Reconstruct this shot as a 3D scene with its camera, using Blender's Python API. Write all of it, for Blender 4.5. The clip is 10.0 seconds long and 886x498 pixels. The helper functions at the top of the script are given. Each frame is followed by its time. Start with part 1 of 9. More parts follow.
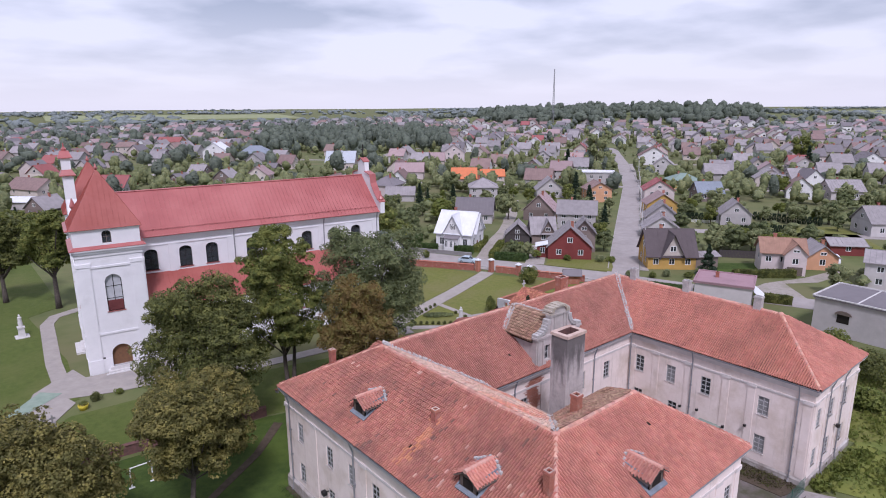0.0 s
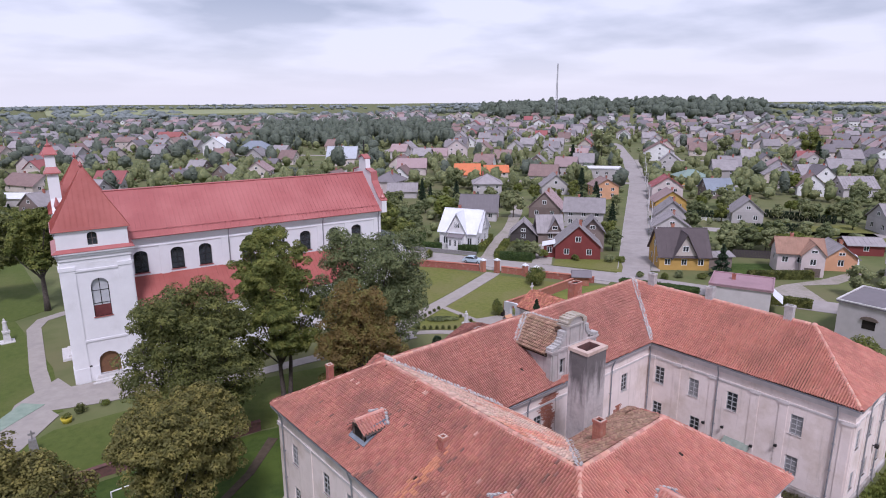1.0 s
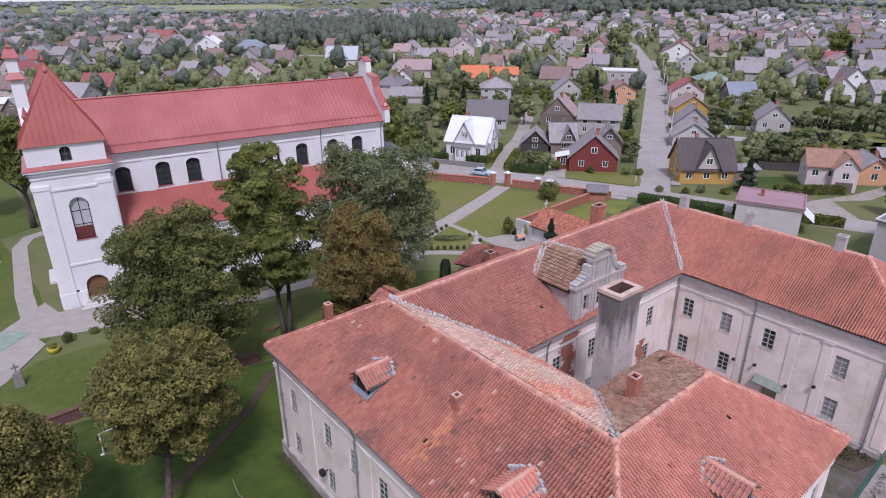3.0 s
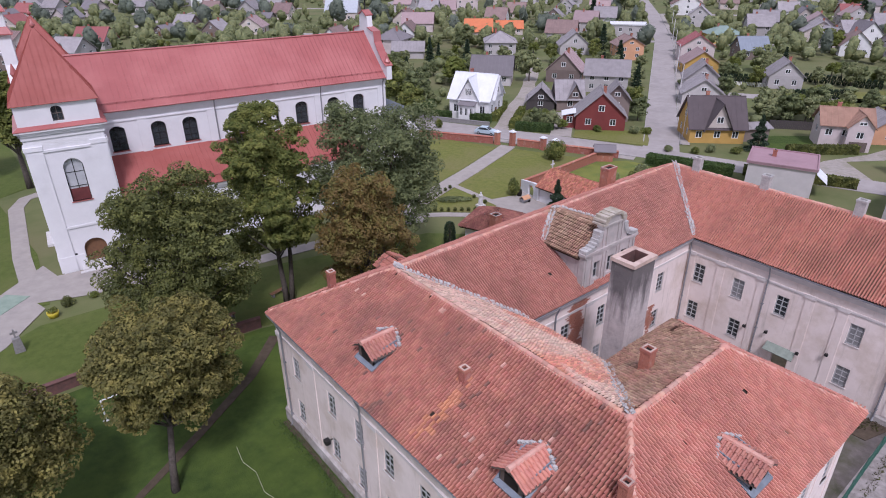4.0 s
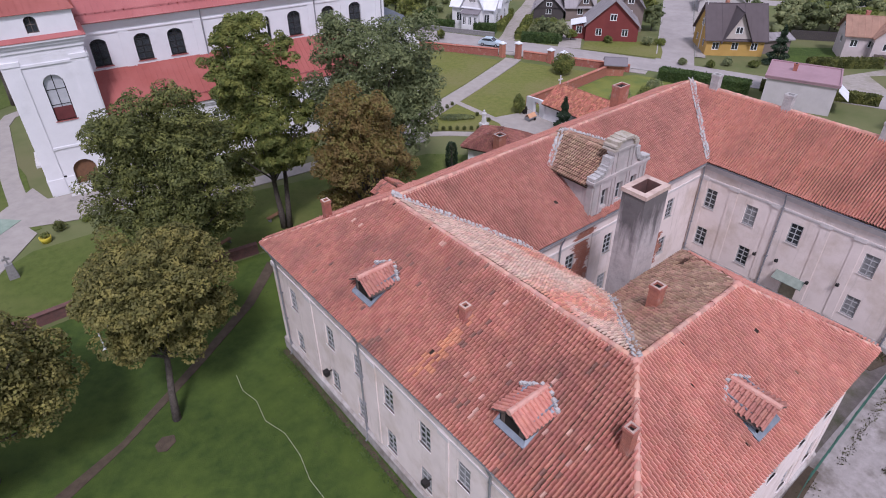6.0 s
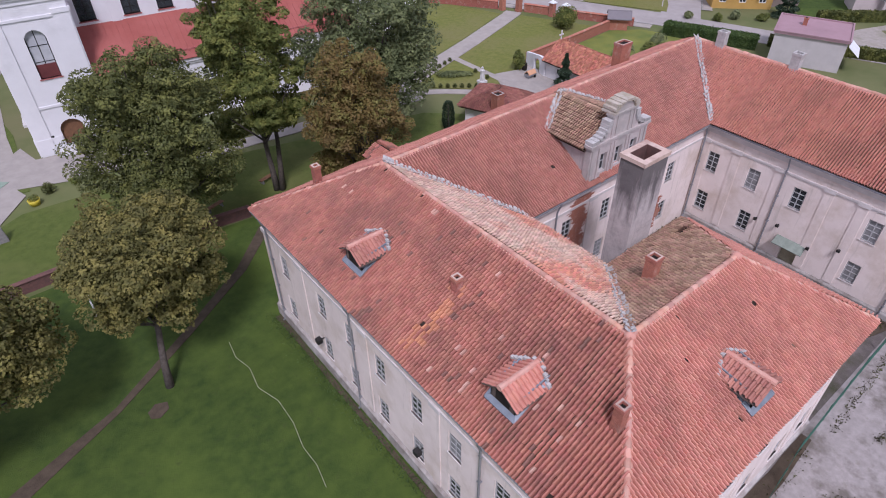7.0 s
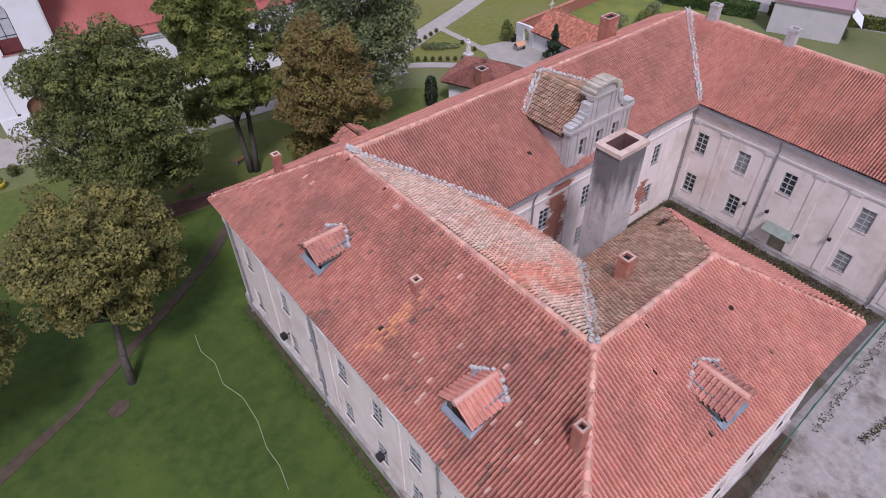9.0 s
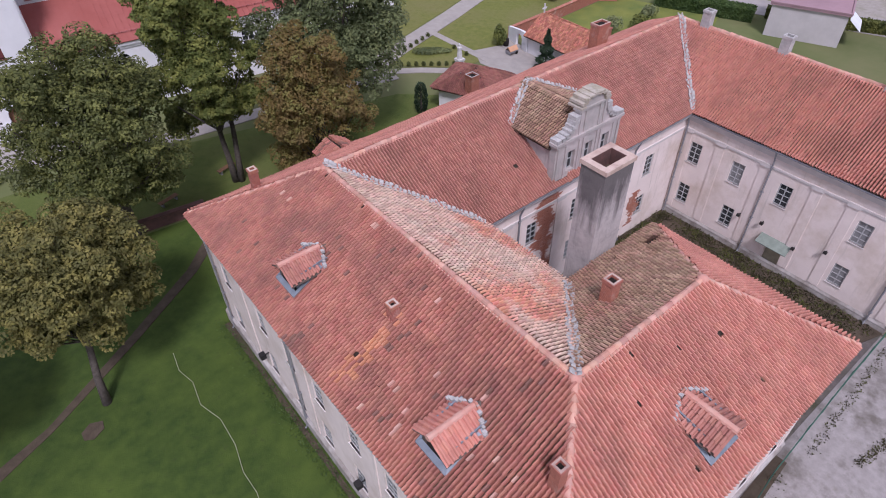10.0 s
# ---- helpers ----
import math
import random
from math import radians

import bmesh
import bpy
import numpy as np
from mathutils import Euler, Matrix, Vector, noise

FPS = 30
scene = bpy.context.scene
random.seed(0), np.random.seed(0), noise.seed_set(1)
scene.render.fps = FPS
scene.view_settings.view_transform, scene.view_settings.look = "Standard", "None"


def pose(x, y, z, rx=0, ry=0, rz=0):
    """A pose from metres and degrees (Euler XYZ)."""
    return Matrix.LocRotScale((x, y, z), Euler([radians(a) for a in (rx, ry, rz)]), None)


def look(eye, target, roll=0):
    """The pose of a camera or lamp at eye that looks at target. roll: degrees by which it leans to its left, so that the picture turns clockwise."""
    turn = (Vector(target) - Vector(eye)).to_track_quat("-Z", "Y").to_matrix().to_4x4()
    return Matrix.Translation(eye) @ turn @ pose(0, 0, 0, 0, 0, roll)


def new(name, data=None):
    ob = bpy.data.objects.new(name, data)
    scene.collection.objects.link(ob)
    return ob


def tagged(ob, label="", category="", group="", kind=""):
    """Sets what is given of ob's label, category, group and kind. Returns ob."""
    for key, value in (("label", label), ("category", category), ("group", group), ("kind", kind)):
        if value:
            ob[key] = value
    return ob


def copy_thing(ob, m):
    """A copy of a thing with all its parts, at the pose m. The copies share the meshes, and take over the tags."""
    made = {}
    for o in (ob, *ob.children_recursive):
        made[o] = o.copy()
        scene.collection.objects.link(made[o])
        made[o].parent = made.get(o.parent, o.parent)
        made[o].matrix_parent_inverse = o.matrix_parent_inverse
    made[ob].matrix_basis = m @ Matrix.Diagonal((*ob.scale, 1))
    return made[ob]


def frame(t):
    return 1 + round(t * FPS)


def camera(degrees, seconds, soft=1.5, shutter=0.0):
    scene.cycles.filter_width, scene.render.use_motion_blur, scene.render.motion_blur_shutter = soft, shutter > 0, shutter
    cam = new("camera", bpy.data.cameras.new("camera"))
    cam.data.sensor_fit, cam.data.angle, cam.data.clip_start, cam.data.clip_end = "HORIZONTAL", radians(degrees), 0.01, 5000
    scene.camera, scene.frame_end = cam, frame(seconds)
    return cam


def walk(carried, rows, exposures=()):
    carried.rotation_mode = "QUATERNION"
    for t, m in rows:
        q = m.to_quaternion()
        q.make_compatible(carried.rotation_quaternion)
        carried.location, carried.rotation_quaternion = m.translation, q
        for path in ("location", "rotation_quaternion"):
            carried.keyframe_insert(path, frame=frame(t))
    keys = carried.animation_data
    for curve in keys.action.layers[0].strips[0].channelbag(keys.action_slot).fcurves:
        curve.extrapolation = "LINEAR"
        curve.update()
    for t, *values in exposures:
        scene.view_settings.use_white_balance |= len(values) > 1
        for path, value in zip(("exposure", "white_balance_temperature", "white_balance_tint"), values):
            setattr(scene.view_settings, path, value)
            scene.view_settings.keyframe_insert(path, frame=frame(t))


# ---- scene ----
cam = camera(71.9, 10.0, soft=1.0)
METRES, EYE, TILT, LEAN, TURN = 21.0, 33.6, 0.0, 0.0, -40.0
ROWS = [
    (0.0, 0.0, 0.0, 0.0, -0.08, -13.37, 0.35),
    (0.5, -0.01, 0.107, -0.0031, 0.02, -13.38, 0.33),
    (1.0, -0.0202, 0.2104, -0.0061, 0.1, -13.82, 0.32),
    (1.5, -0.0299, 0.3088, -0.0081, 0.17, -15.92, 0.3),
    (2.0, -0.0361, 0.3921, -0.0088, 0.29, -18.28, 0.29),
    (2.5, -0.0405, 0.46, -0.0102, 0.41, -20.59, 0.31),
    (4.0, -0.063, 0.5901, -0.0168, 0.67, -26.65, 0.34),
    (4.5, -0.0668, 0.6175, -0.0189, 0.75, -28.63, 0.36),
    (5.0, -0.0667, 0.6421, -0.0204, 0.8, -30.61, 0.37),
    (5.5, -0.0639, 0.6666, -0.0216, 0.86, -32.61, 0.4),
    (7.0, -0.0356, 0.7475, -0.0176, 0.99, -38.8, 0.43),
    (7.5, -0.0196, 0.7739, -0.016, 1.02, -40.74, 0.46),
    (8.0, 0.0009, 0.8006, -0.0155, 1.04, -41.84, 0.51),
    (8.5, 0.0301, 0.832, -0.017, 1.04, -41.88, 0.55),
    (9.0, 0.0589, 0.8664, -0.017, 1.04, -41.88, 0.59),
    (9.5, 0.0847, 0.9039, -0.0178, 1.0, -41.89, 0.64),
    (10.0, 0.1073, 0.9426, -0.0178, 0.96, -41.92, 0.71),
]
PATH = [(t, pose(0, 0, EYE, TILT, LEAN, TURN) @ pose(METRES * x, METRES * y, METRES * z, 90 + pitch, roll, yaw))
        for t, x, y, z, yaw, pitch, roll in ROWS]
walk(cam, PATH, exposures=[(0.0, 0.15, 5750, 25), (10.0, 0.15, 5750, 25)])

# ---- world, sun ----
world = bpy.data.worlds.new("overcast_sky")
scene.world = world
world.use_nodes = True
wn, wl = world.node_tree.nodes, world.node_tree.links
wn.clear()
SUN_EL, SUN_AZ = radians(54), radians(212)   # height, and compass turn of the sun
sky = wn.new("ShaderNodeTexSky")
sky.sky_type = "NISHITA"
sky.sun_disc = False
sky.sun_elevation, sky.sun_rotation = SUN_EL, SUN_AZ
sky_bg = wn.new("ShaderNodeBackground")
sky_bg.inputs["Strength"].default_value = 0.12
wl.new(sky.outputs["Color"], sky_bg.inputs["Color"])
# a broken cloud deck over the blue: soft grey undersides and bright gaps
tc = wn.new("ShaderNodeTexCoord")
sep = wn.new("ShaderNodeSeparateXYZ")
wl.new(tc.outputs["Generated"], sep.inputs[0])
lift = wn.new("ShaderNodeMath"); lift.operation = "ADD"; lift.inputs[1].default_value = 0.16
wl.new(sep.outputs["Z"], lift.inputs[0])
pos = wn.new("ShaderNodeMath"); pos.operation = "MAXIMUM"; pos.inputs[1].default_value = 0.10
wl.new(lift.outputs[0], pos.inputs[0])
dx = wn.new("ShaderNodeMath"); dx.operation = "DIVIDE"
dy = wn.new("ShaderNodeMath"); dy.operation = "DIVIDE"
wl.new(sep.outputs["X"], dx.inputs[0]); wl.new(pos.outputs[0], dx.inputs[1])
wl.new(sep.outputs["Y"], dy.inputs[0]); wl.new(pos.outputs[0], dy.inputs[1])
comb = wn.new("ShaderNodeCombineXYZ")
wl.new(dx.outputs[0], comb.inputs[0]); wl.new(dy.outputs[0], comb.inputs[1])
cloud = wn.new("ShaderNodeTexNoise")
cloud.inputs["Scale"].default_value = 1.0
cloud.inputs["Detail"].default_value = 7.0
cloud.inputs["Roughness"].default_value = 0.46
wl.new(comb.outputs[0], cloud.inputs["Vector"])
ramp = wn.new("ShaderNodeValToRGB")
ramp.color_ramp.elements[0].position, ramp.color_ramp.elements[0].color = 0.42, (0.79, 0.795, 0.80, 1)
ramp.color_ramp.elements[1].position, ramp.color_ramp.elements[1].color = 0.60, (0.40, 0.435, 0.47, 1)
wl.new(cloud.outputs[0], ramp.inputs[0])
cloud_bg = wn.new("ShaderNodeBackground")
cloud_bg.inputs["Strength"].default_value = 1.0
low = wn.new("ShaderNodeMapRange")
wl.new(sep.outputs["Z"], low.inputs[0])
low.inputs[1].default_value, low.inputs[2].default_value = 0.0, 0.15
veil = wn.new("ShaderNodeMix"); veil.data_type = "RGBA"
wl.new(low.outputs[0], veil.inputs[0])
veil.inputs[6].default_value = (0.79, 0.775, 0.775, 1)
wl.new(ramp.outputs[0], veil.inputs[7])
wl.new(veil.outputs[2], cloud_bg.inputs["Color"])
mixs = wn.new("ShaderNodeMixShader")
mixs.inputs[0].default_value = 0.86
wl.new(sky_bg.outputs[0], mixs.inputs[1]); wl.new(cloud_bg.outputs[0], mixs.inputs[2])
out = wn.new("ShaderNodeOutputWorld")
wl.new(mixs.outputs[0], out.inputs[0])
sun_data = bpy.data.lights.new("sun", "SUN")
sun_data.energy, sun_data.angle, sun_data.color = 2.45, radians(11), (1.0, 0.95, 0.88)
sun = new("sun", sun_data)
SUN_WAY = Vector((math.sin(SUN_AZ) * math.cos(SUN_EL), math.cos(SUN_AZ) * math.cos(SUN_EL), math.sin(SUN_EL)))
sun.matrix_world = look(SUN_WAY * 300, (0, 0, 0))

# ---- materials ----
def material(name, a, b, scale=1.0, rough=0.85, metal=0.0, bump=0.3, grain=18.0, patch=None, patch_scale=0.12,
             patch_at=0.55, patch_soft=0.12, island=0.0, each=0.0, spec=0.3, detail=6.0, streak=None):
    """Two colours mixed by a noise of that scale (1/m), a third in large patches, relief, and variation per island or object."""
    m = bpy.data.materials.new(name)
    m.use_nodes = True
    n, l = m.node_tree.nodes, m.node_tree.links
    bsdf = n["Principled BSDF"]
    bsdf.inputs["Roughness"].default_value, bsdf.inputs["Metallic"].default_value = rough, metal
    bsdf.inputs["Specular IOR Level"].default_value = spec
    co = n.new("ShaderNodeTexCoord")
    def noise_tex(s, d=detail, r=0.6):
        t = n.new("ShaderNodeTexNoise")
        t.inputs["Scale"].default_value, t.inputs["Detail"].default_value, t.inputs["Roughness"].default_value = s, d, r
        l.new(co.outputs["Object"], t.inputs["Vector"])
        return t
    def mix(fac, c1, c2, kind="MIX"):
        x = n.new("ShaderNodeMix"); x.data_type = "RGBA"; x.blend_type = kind
        for sock, val in ((x.inputs[0], fac), (x.inputs[6], c1), (x.inputs[7], c2)):
            if hasattr(val, "links"): l.new(val, sock)
            elif isinstance(val, tuple): sock.default_value = (*val, 1)
            else: sock.default_value = val
        return x.outputs[2]
    def span(sock, lo, hi):
        r = n.new("ShaderNodeMapRange")
        l.new(sock, r.inputs[0])
        r.inputs[1].default_value, r.inputs[2].default_value = lo, hi
        return r.outputs[0]
    fine = noise_tex(scale)
    col = mix(span(fine.outputs[0], 0.32, 0.68), a, b)
    if patch:
        big = noise_tex(patch_scale, 5.0, 0.65)
        col = mix(span(big.outputs[0], patch_at - patch_soft, patch_at + patch_soft), col, patch)
    if streak:
        mp = n.new("ShaderNodeMapping")
        mp.inputs["Scale"].default_value = (1.6, 1.6, 0.16)
        l.new(co.outputs["Object"], mp.inputs["Vector"])
        st = n.new("ShaderNodeTexNoise")
        st.inputs["Scale"].default_value, st.inputs["Detail"].default_value, st.inputs["Roughness"].default_value = 1.0, 7.0, 0.7
        l.new(mp.outputs[0], st.inputs["Vector"])
        col = mix(span(st.outputs[0], 0.56, 0.78), col, streak)
    for amount, kind in ((island, 0), (each, 1)):
        if amount:
            if kind == 0:
                src = n.new("ShaderNodeNewGeometry").outputs["Random Per Island"]
            else:
                src = n.new("ShaderNodeObjectInfo").outputs["Random"]
            hsv = n.new("ShaderNodeHueSaturation")
            v = n.new("ShaderNodeMapRange")
            l.new(src, v.inputs[0])
            v.inputs[3].default_value, v.inputs[4].default_value = 1 - amount, 1 + amount
            l.new(v.outputs[0], hsv.inputs["Value"])
            h = n.new("ShaderNodeMapRange")
            mul = n.new("ShaderNodeMath"); mul.operation = "MULTIPLY"; mul.inputs[1].default_value = 7.31
            fr = n.new("ShaderNodeMath"); fr.operation = "FRACT"
            l.new(src, mul.inputs[0]); l.new(mul.outputs[0], fr.inputs[0]); l.new(fr.outputs[0], h.inputs[0])
            h.inputs[3].default_value, h.inputs[4].default_value = 0.5 - amount * 0.05, 0.5 + amount * 0.05
            l.new(h.outputs[0], hsv.inputs["Hue"])
            l.new(col, hsv.inputs["Color"])
            col = hsv.outputs[0]
    l.new(col, bsdf.inputs["Base Color"])
    if bump:
        bt = noise_tex(grain, 4.0)
        bp = n.new("ShaderNodeBump")
        bp.inputs["Strength"].default_value, bp.inputs["Distance"].default_value = bump, 0.03
        l.new(bt.outputs[0], bp.inputs["Height"])
        l.new(bp.outputs[0], bsdf.inputs["Normal"])
    return m


TILE = material("terracotta_tile", (0.52, 0.205, 0.155), (0.60, 0.275, 0.215), 1.6, 0.65, patch=(0.40, 0.17, 0.135), patch_scale=0.35, patch_at=0.60, patch_soft=0.14, island=0.09, grain=30)
TILE_OLD = material("old_terracotta_tile", (0.42, 0.175, 0.135), (0.50, 0.235, 0.185), 1.6, 0.65, patch=(0.33, 0.15, 0.12), patch_scale=0.3, patch_at=0.57, patch_soft=0.14, island=0.1, grain=30)
TILE_WORN = material("weathered_terracotta_tile", (0.39, 0.15, 0.113), (0.50, 0.22, 0.165), 1.3, 0.65, patch=(0.29, 0.13, 0.105), patch_scale=0.38, patch_at=0.56, patch_soft=0.12, island=0.12, grain=30)
TILE_LOOSE = material("weathered_single_tile", (0.39, 0.15, 0.113), (0.50, 0.22, 0.165), 1.3, 0.65, patch=(0.29, 0.13, 0.105), patch_scale=0.38, patch_at=0.56, patch_soft=0.12, each=0.12, grain=30)
TILE_PALE = material("pale_lichened_tile", (0.62, 0.38, 0.30), (0.60, 0.46, 0.37), 0.9, 0.75, patch=(0.62, 0.27, 0.19), patch_scale=0.28, patch_at=0.57, patch_soft=0.07, island=0.24, grain=30)
# Dark trough faces: groove shade put into the colour, with a mossy tone.
TROUGH = material("trough_shade_and_moss", (0.15, 0.085, 0.065), (0.22, 0.125, 0.095), 2.5, 0.98, patch=(0.16, 0.14, 0.08), patch_scale=0.8, patch_at=0.6, bump=0.6)
# Pale tiles: worn ones, and stand-ins for single lit tile edges.
TILE_FADED_LIT = material("faded_and_lit_tile", (0.54, 0.31, 0.25), (0.60, 0.38, 0.31), 1.5, 0.8, island=0.12, grain=30)
TILE_MOSS = material("mossy_brown_tile", (0.32, 0.19, 0.13), (0.45, 0.30, 0.215), 1.2, 0.95, patch=(0.36, 0.17, 0.12), patch_scale=0.3, patch_at=0.62, island=0.28, grain=30)
TILE_FRESH = material("relaid_orange_tile", (0.54, 0.22, 0.125), (0.60, 0.29, 0.18), 2.0, 0.7, island=0.12, grain=30)
TILE_DARK = material("darkened_tile", (0.20, 0.11, 0.09), (0.30, 0.15, 0.12), 2.0, 0.75, island=0.12, grain=30)
TILE_RIDGE = material("ridge_tile", (0.53, 0.25, 0.19), (0.58, 0.36, 0.29), 1.5, 0.85, island=0.2, grain=30)
MORTAR = material("lime_mortar", (0.52, 0.49, 0.48), (0.36, 0.345, 0.34), 3.0, 0.9, bump=0.6, grain=12)
UNDER = material("dark_roof_boards", (0.035, 0.025, 0.02), (0.06, 0.045, 0.035), 2.0, 0.95)
PLASTER = material("old_lime_plaster", (0.82, 0.71, 0.675), (0.74, 0.635, 0.60), 0.7, 0.9, patch=(0.60, 0.49, 0.42), patch_scale=0.33, patch_at=0.61, grain=9, bump=0.25, streak=(0.50, 0.43, 0.39))
PLASTER_TRIM = material("plaster_moulding", (0.70, 0.64, 0.625), (0.58, 0.53, 0.52), 1.1, 0.9, grain=9)
PLINTH = material("crumbling_plinth", (0.42, 0.38, 0.36), (0.24, 0.20, 0.18), 1.6, 0.95, patch=(0.55, 0.51, 0.50), patch_scale=0.6, bump=0.6, grain=6)
STACK = material("sooty_render", (0.56, 0.50, 0.49), (0.45, 0.40, 0.39), 2.2, 0.9, patch=(0.30, 0.265, 0.26), patch_scale=0.8, patch_at=0.60, patch_soft=0.10, bump=0.8, grain=9, streak=(0.12, 0.105, 0.105))
GABLE_PLASTER = material("weathered_gable_plaster", (0.54, 0.475, 0.465), (0.43, 0.375, 0.365), 1.1, 0.9, patch=(0.36, 0.34, 0.32), patch_scale=0.6, patch_at=0.58, bump=0.4, grain=9, streak=(0.30, 0.265, 0.255))
def sooted(m, z0, z1, soot):
    """Adds a ragged belt of soot round the head of a chimney, with runs down its sides."""
    n, l = m.node_tree.nodes, m.node_tree.links
    base = n["Principled BSDF"].inputs["Base Color"]
    co = n.new("ShaderNodeTexCoord")
    sp = n.new("ShaderNodeSeparateXYZ")
    l.new(co.outputs["Object"], sp.inputs[0])
    up_ = n.new("ShaderNodeMapRange")
    l.new(sp.outputs["Z"], up_.inputs[0])
    up_.inputs[1].default_value, up_.inputs[2].default_value = z0, z1
    up_.inputs[3].default_value, up_.inputs[4].default_value = -0.12, 0.30
    mp = n.new("ShaderNodeMapping")
    mp.inputs["Scale"].default_value = (1.7, 1.7, 0.22)
    l.new(co.outputs["Object"], mp.inputs["Vector"])
    tx = n.new("ShaderNodeTexNoise")
    tx.inputs["Scale"].default_value, tx.inputs["Detail"].default_value, tx.inputs["Roughness"].default_value = 1.0, 6.0, 0.62
    l.new(mp.outputs[0], tx.inputs["Vector"])
    ad = n.new("ShaderNodeMath"); ad.operation = "ADD"
    l.new(up_.outputs[0], ad.inputs[0]); l.new(tx.outputs[0], ad.inputs[1])
    fac = n.new("ShaderNodeMapRange")
    l.new(ad.outputs[0], fac.inputs[0])
    fac.inputs[1].default_value, fac.inputs[2].default_value, fac.inputs[4].default_value = 0.48, 0.72, 0.85
    x = n.new("ShaderNodeMix"); x.data_type = "RGBA"
    l.new(fac.outputs[0], x.inputs[0]); l.new(base.links[0].from_socket, x.inputs[6])
    x.inputs[7].default_value = (*soot, 1)
    l.new(x.outputs[2], base)


sooted(STACK, 11.0, 15.2, (0.09, 0.08, 0.082))
BRICK = material("red_brick", (0.42, 0.165, 0.115), (0.31, 0.12, 0.09), 5.0, 0.9, patch=(0.46, 0.33, 0.28), patch_scale=1.2, patch_at=0.66, bump=0.6, grain=14, each=0.15)
BRICK_DARK = material("dark_weathered_brick", (0.17, 0.085, 0.075), (0.11, 0.065, 0.06), 3.0, 0.95, bump=0.6, grain=10)
WHITE_WALL = material("white_lime_wash", (0.75, 0.74, 0.765), (0.69, 0.68, 0.705), 0.6, 0.85, patch=(0.60, 0.59, 0.605), patch_scale=0.25, patch_at=0.70, grain=9, bump=0.2)
RED_METAL = material("red_sheet_metal", (0.385, 0.118, 0.112), (0.34, 0.10, 0.096), 0.5, 0.36, patch=(0.43, 0.15, 0.142), patch_scale=0.15, bump=0.08, grain=4, spec=0.5)
RED_DULL = material("dull_red_sheet_metal", (0.33, 0.090, 0.075), (0.28, 0.075, 0.063), 0.5, 0.62, patch=(0.37, 0.115, 0.10), patch_scale=0.15, bump=0.08, grain=4, spec=0.3)
TIN = material("blue_grey_tin", (0.30, 0.33, 0.38), (0.22, 0.245, 0.28), 2.0, 0.5, metal=0.5, bump=0.15)
PIPE = material("zinc_downpipe", (0.34, 0.34, 0.36), (0.26, 0.26, 0.28), 2.0, 0.5, metal=0.4)
FRAME_GREY = material("grey_weathered_frame", (0.46, 0.455, 0.46), (0.36, 0.355, 0.36), 4.0, 0.8)
FRAME_WHITE = material("white_window_frame", (0.78, 0.78, 0.78), (0.70, 0.70, 0.70), 4.0, 0.6)
DARK = material("dark_opening", (0.014, 0.011, 0.010), (0.022, 0.018, 0.015), 2.0, 0.95, bump=0)
WOOD = material("grey_boards", (0.17, 0.13, 0.11), (0.11, 0.09, 0.08), 3.0, 0.9, bump=0.4)
WOOD_BROWN = material("brown_boards", (0.20, 0.10, 0.05), (0.14, 0.075, 0.045), 3.0, 0.8, bump=0.4)
IRON = material("dark_iron", (0.03, 0.03, 0.03), (0.045, 0.04, 0.04), 5.0, 0.6, metal=0.4)
STONE = material("pale_stone", (0.62, 0.60, 0.60), (0.52, 0.50, 0.50), 3.0, 0.9)
STONE_GREY = material("grey_granite", (0.28, 0.27, 0.27), (0.20, 0.19, 0.19), 4.0, 0.85)


def glass_material(name, tint, rough):
    m = bpy.data.materials.new(name)
    m.use_nodes = True
    b = m.node_tree.nodes["Principled BSDF"]
    b.inputs["Base Color"].default_value = (*tint, 1)
    b.inputs["Roughness"].default_value, b.inputs["IOR"].default_value = rough, 1.45
    b.inputs["Transmission Weight"].default_value = 0.5
    return m


GLASS = glass_material("window_glass", (0.08, 0.09, 0.10), 0.08)

GRASS = material("lawn_grass", (0.122, 0.138, 0.028), (0.168, 0.176, 0.044), 1.4, 0.95, patch=(0.175, 0.165, 0.06), patch_scale=0.09, patch_at=0.55, bump=1.0, grain=14, streak=(0.085, 0.105, 0.024))
GRASS_DEEP = material("deep_green_lawn", (0.068, 0.096, 0.017), (0.096, 0.124, 0.026), 1.2, 0.95, patch=(0.122, 0.134, 0.040), patch_scale=0.07, patch_at=0.58, bump=1.0, grain=14, streak=(0.056, 0.079, 0.016))
# Darker copy of the lawn; tree shade is part of its colour.
GRASS_DARK = material("shade_darkened_grass", (0.031, 0.058, 0.010), (0.060, 0.094, 0.016), 1.1, 0.95, patch=(0.078, 0.116, 0.019), patch_scale=0.10, patch_at=0.56, patch_soft=0.10, bump=1.0, grain=12, streak=(0.042, 0.058, 0.016))
LAND = material("town_ground", (0.095, 0.118, 0.040), (0.15, 0.165, 0.065), 0.12, 0.95, patch=(0.15, 0.14, 0.07), patch_scale=0.03, patch_at=0.56, bump=0.6, grain=3)
PAVING = material("concrete_paving", (0.37, 0.335, 0.31), (0.31, 0.28, 0.26), 0.8, 0.9, patch=(0.29, 0.265, 0.255), patch_scale=0.2, patch_at=0.62, bump=0.25)
ASPHALT = material("worn_grey_asphalt", (0.37, 0.335, 0.325), (0.31, 0.28, 0.275), 0.6, 0.9, patch=(0.27, 0.245, 0.24), patch_scale=0.12, patch_at=0.6, bump=0.3)
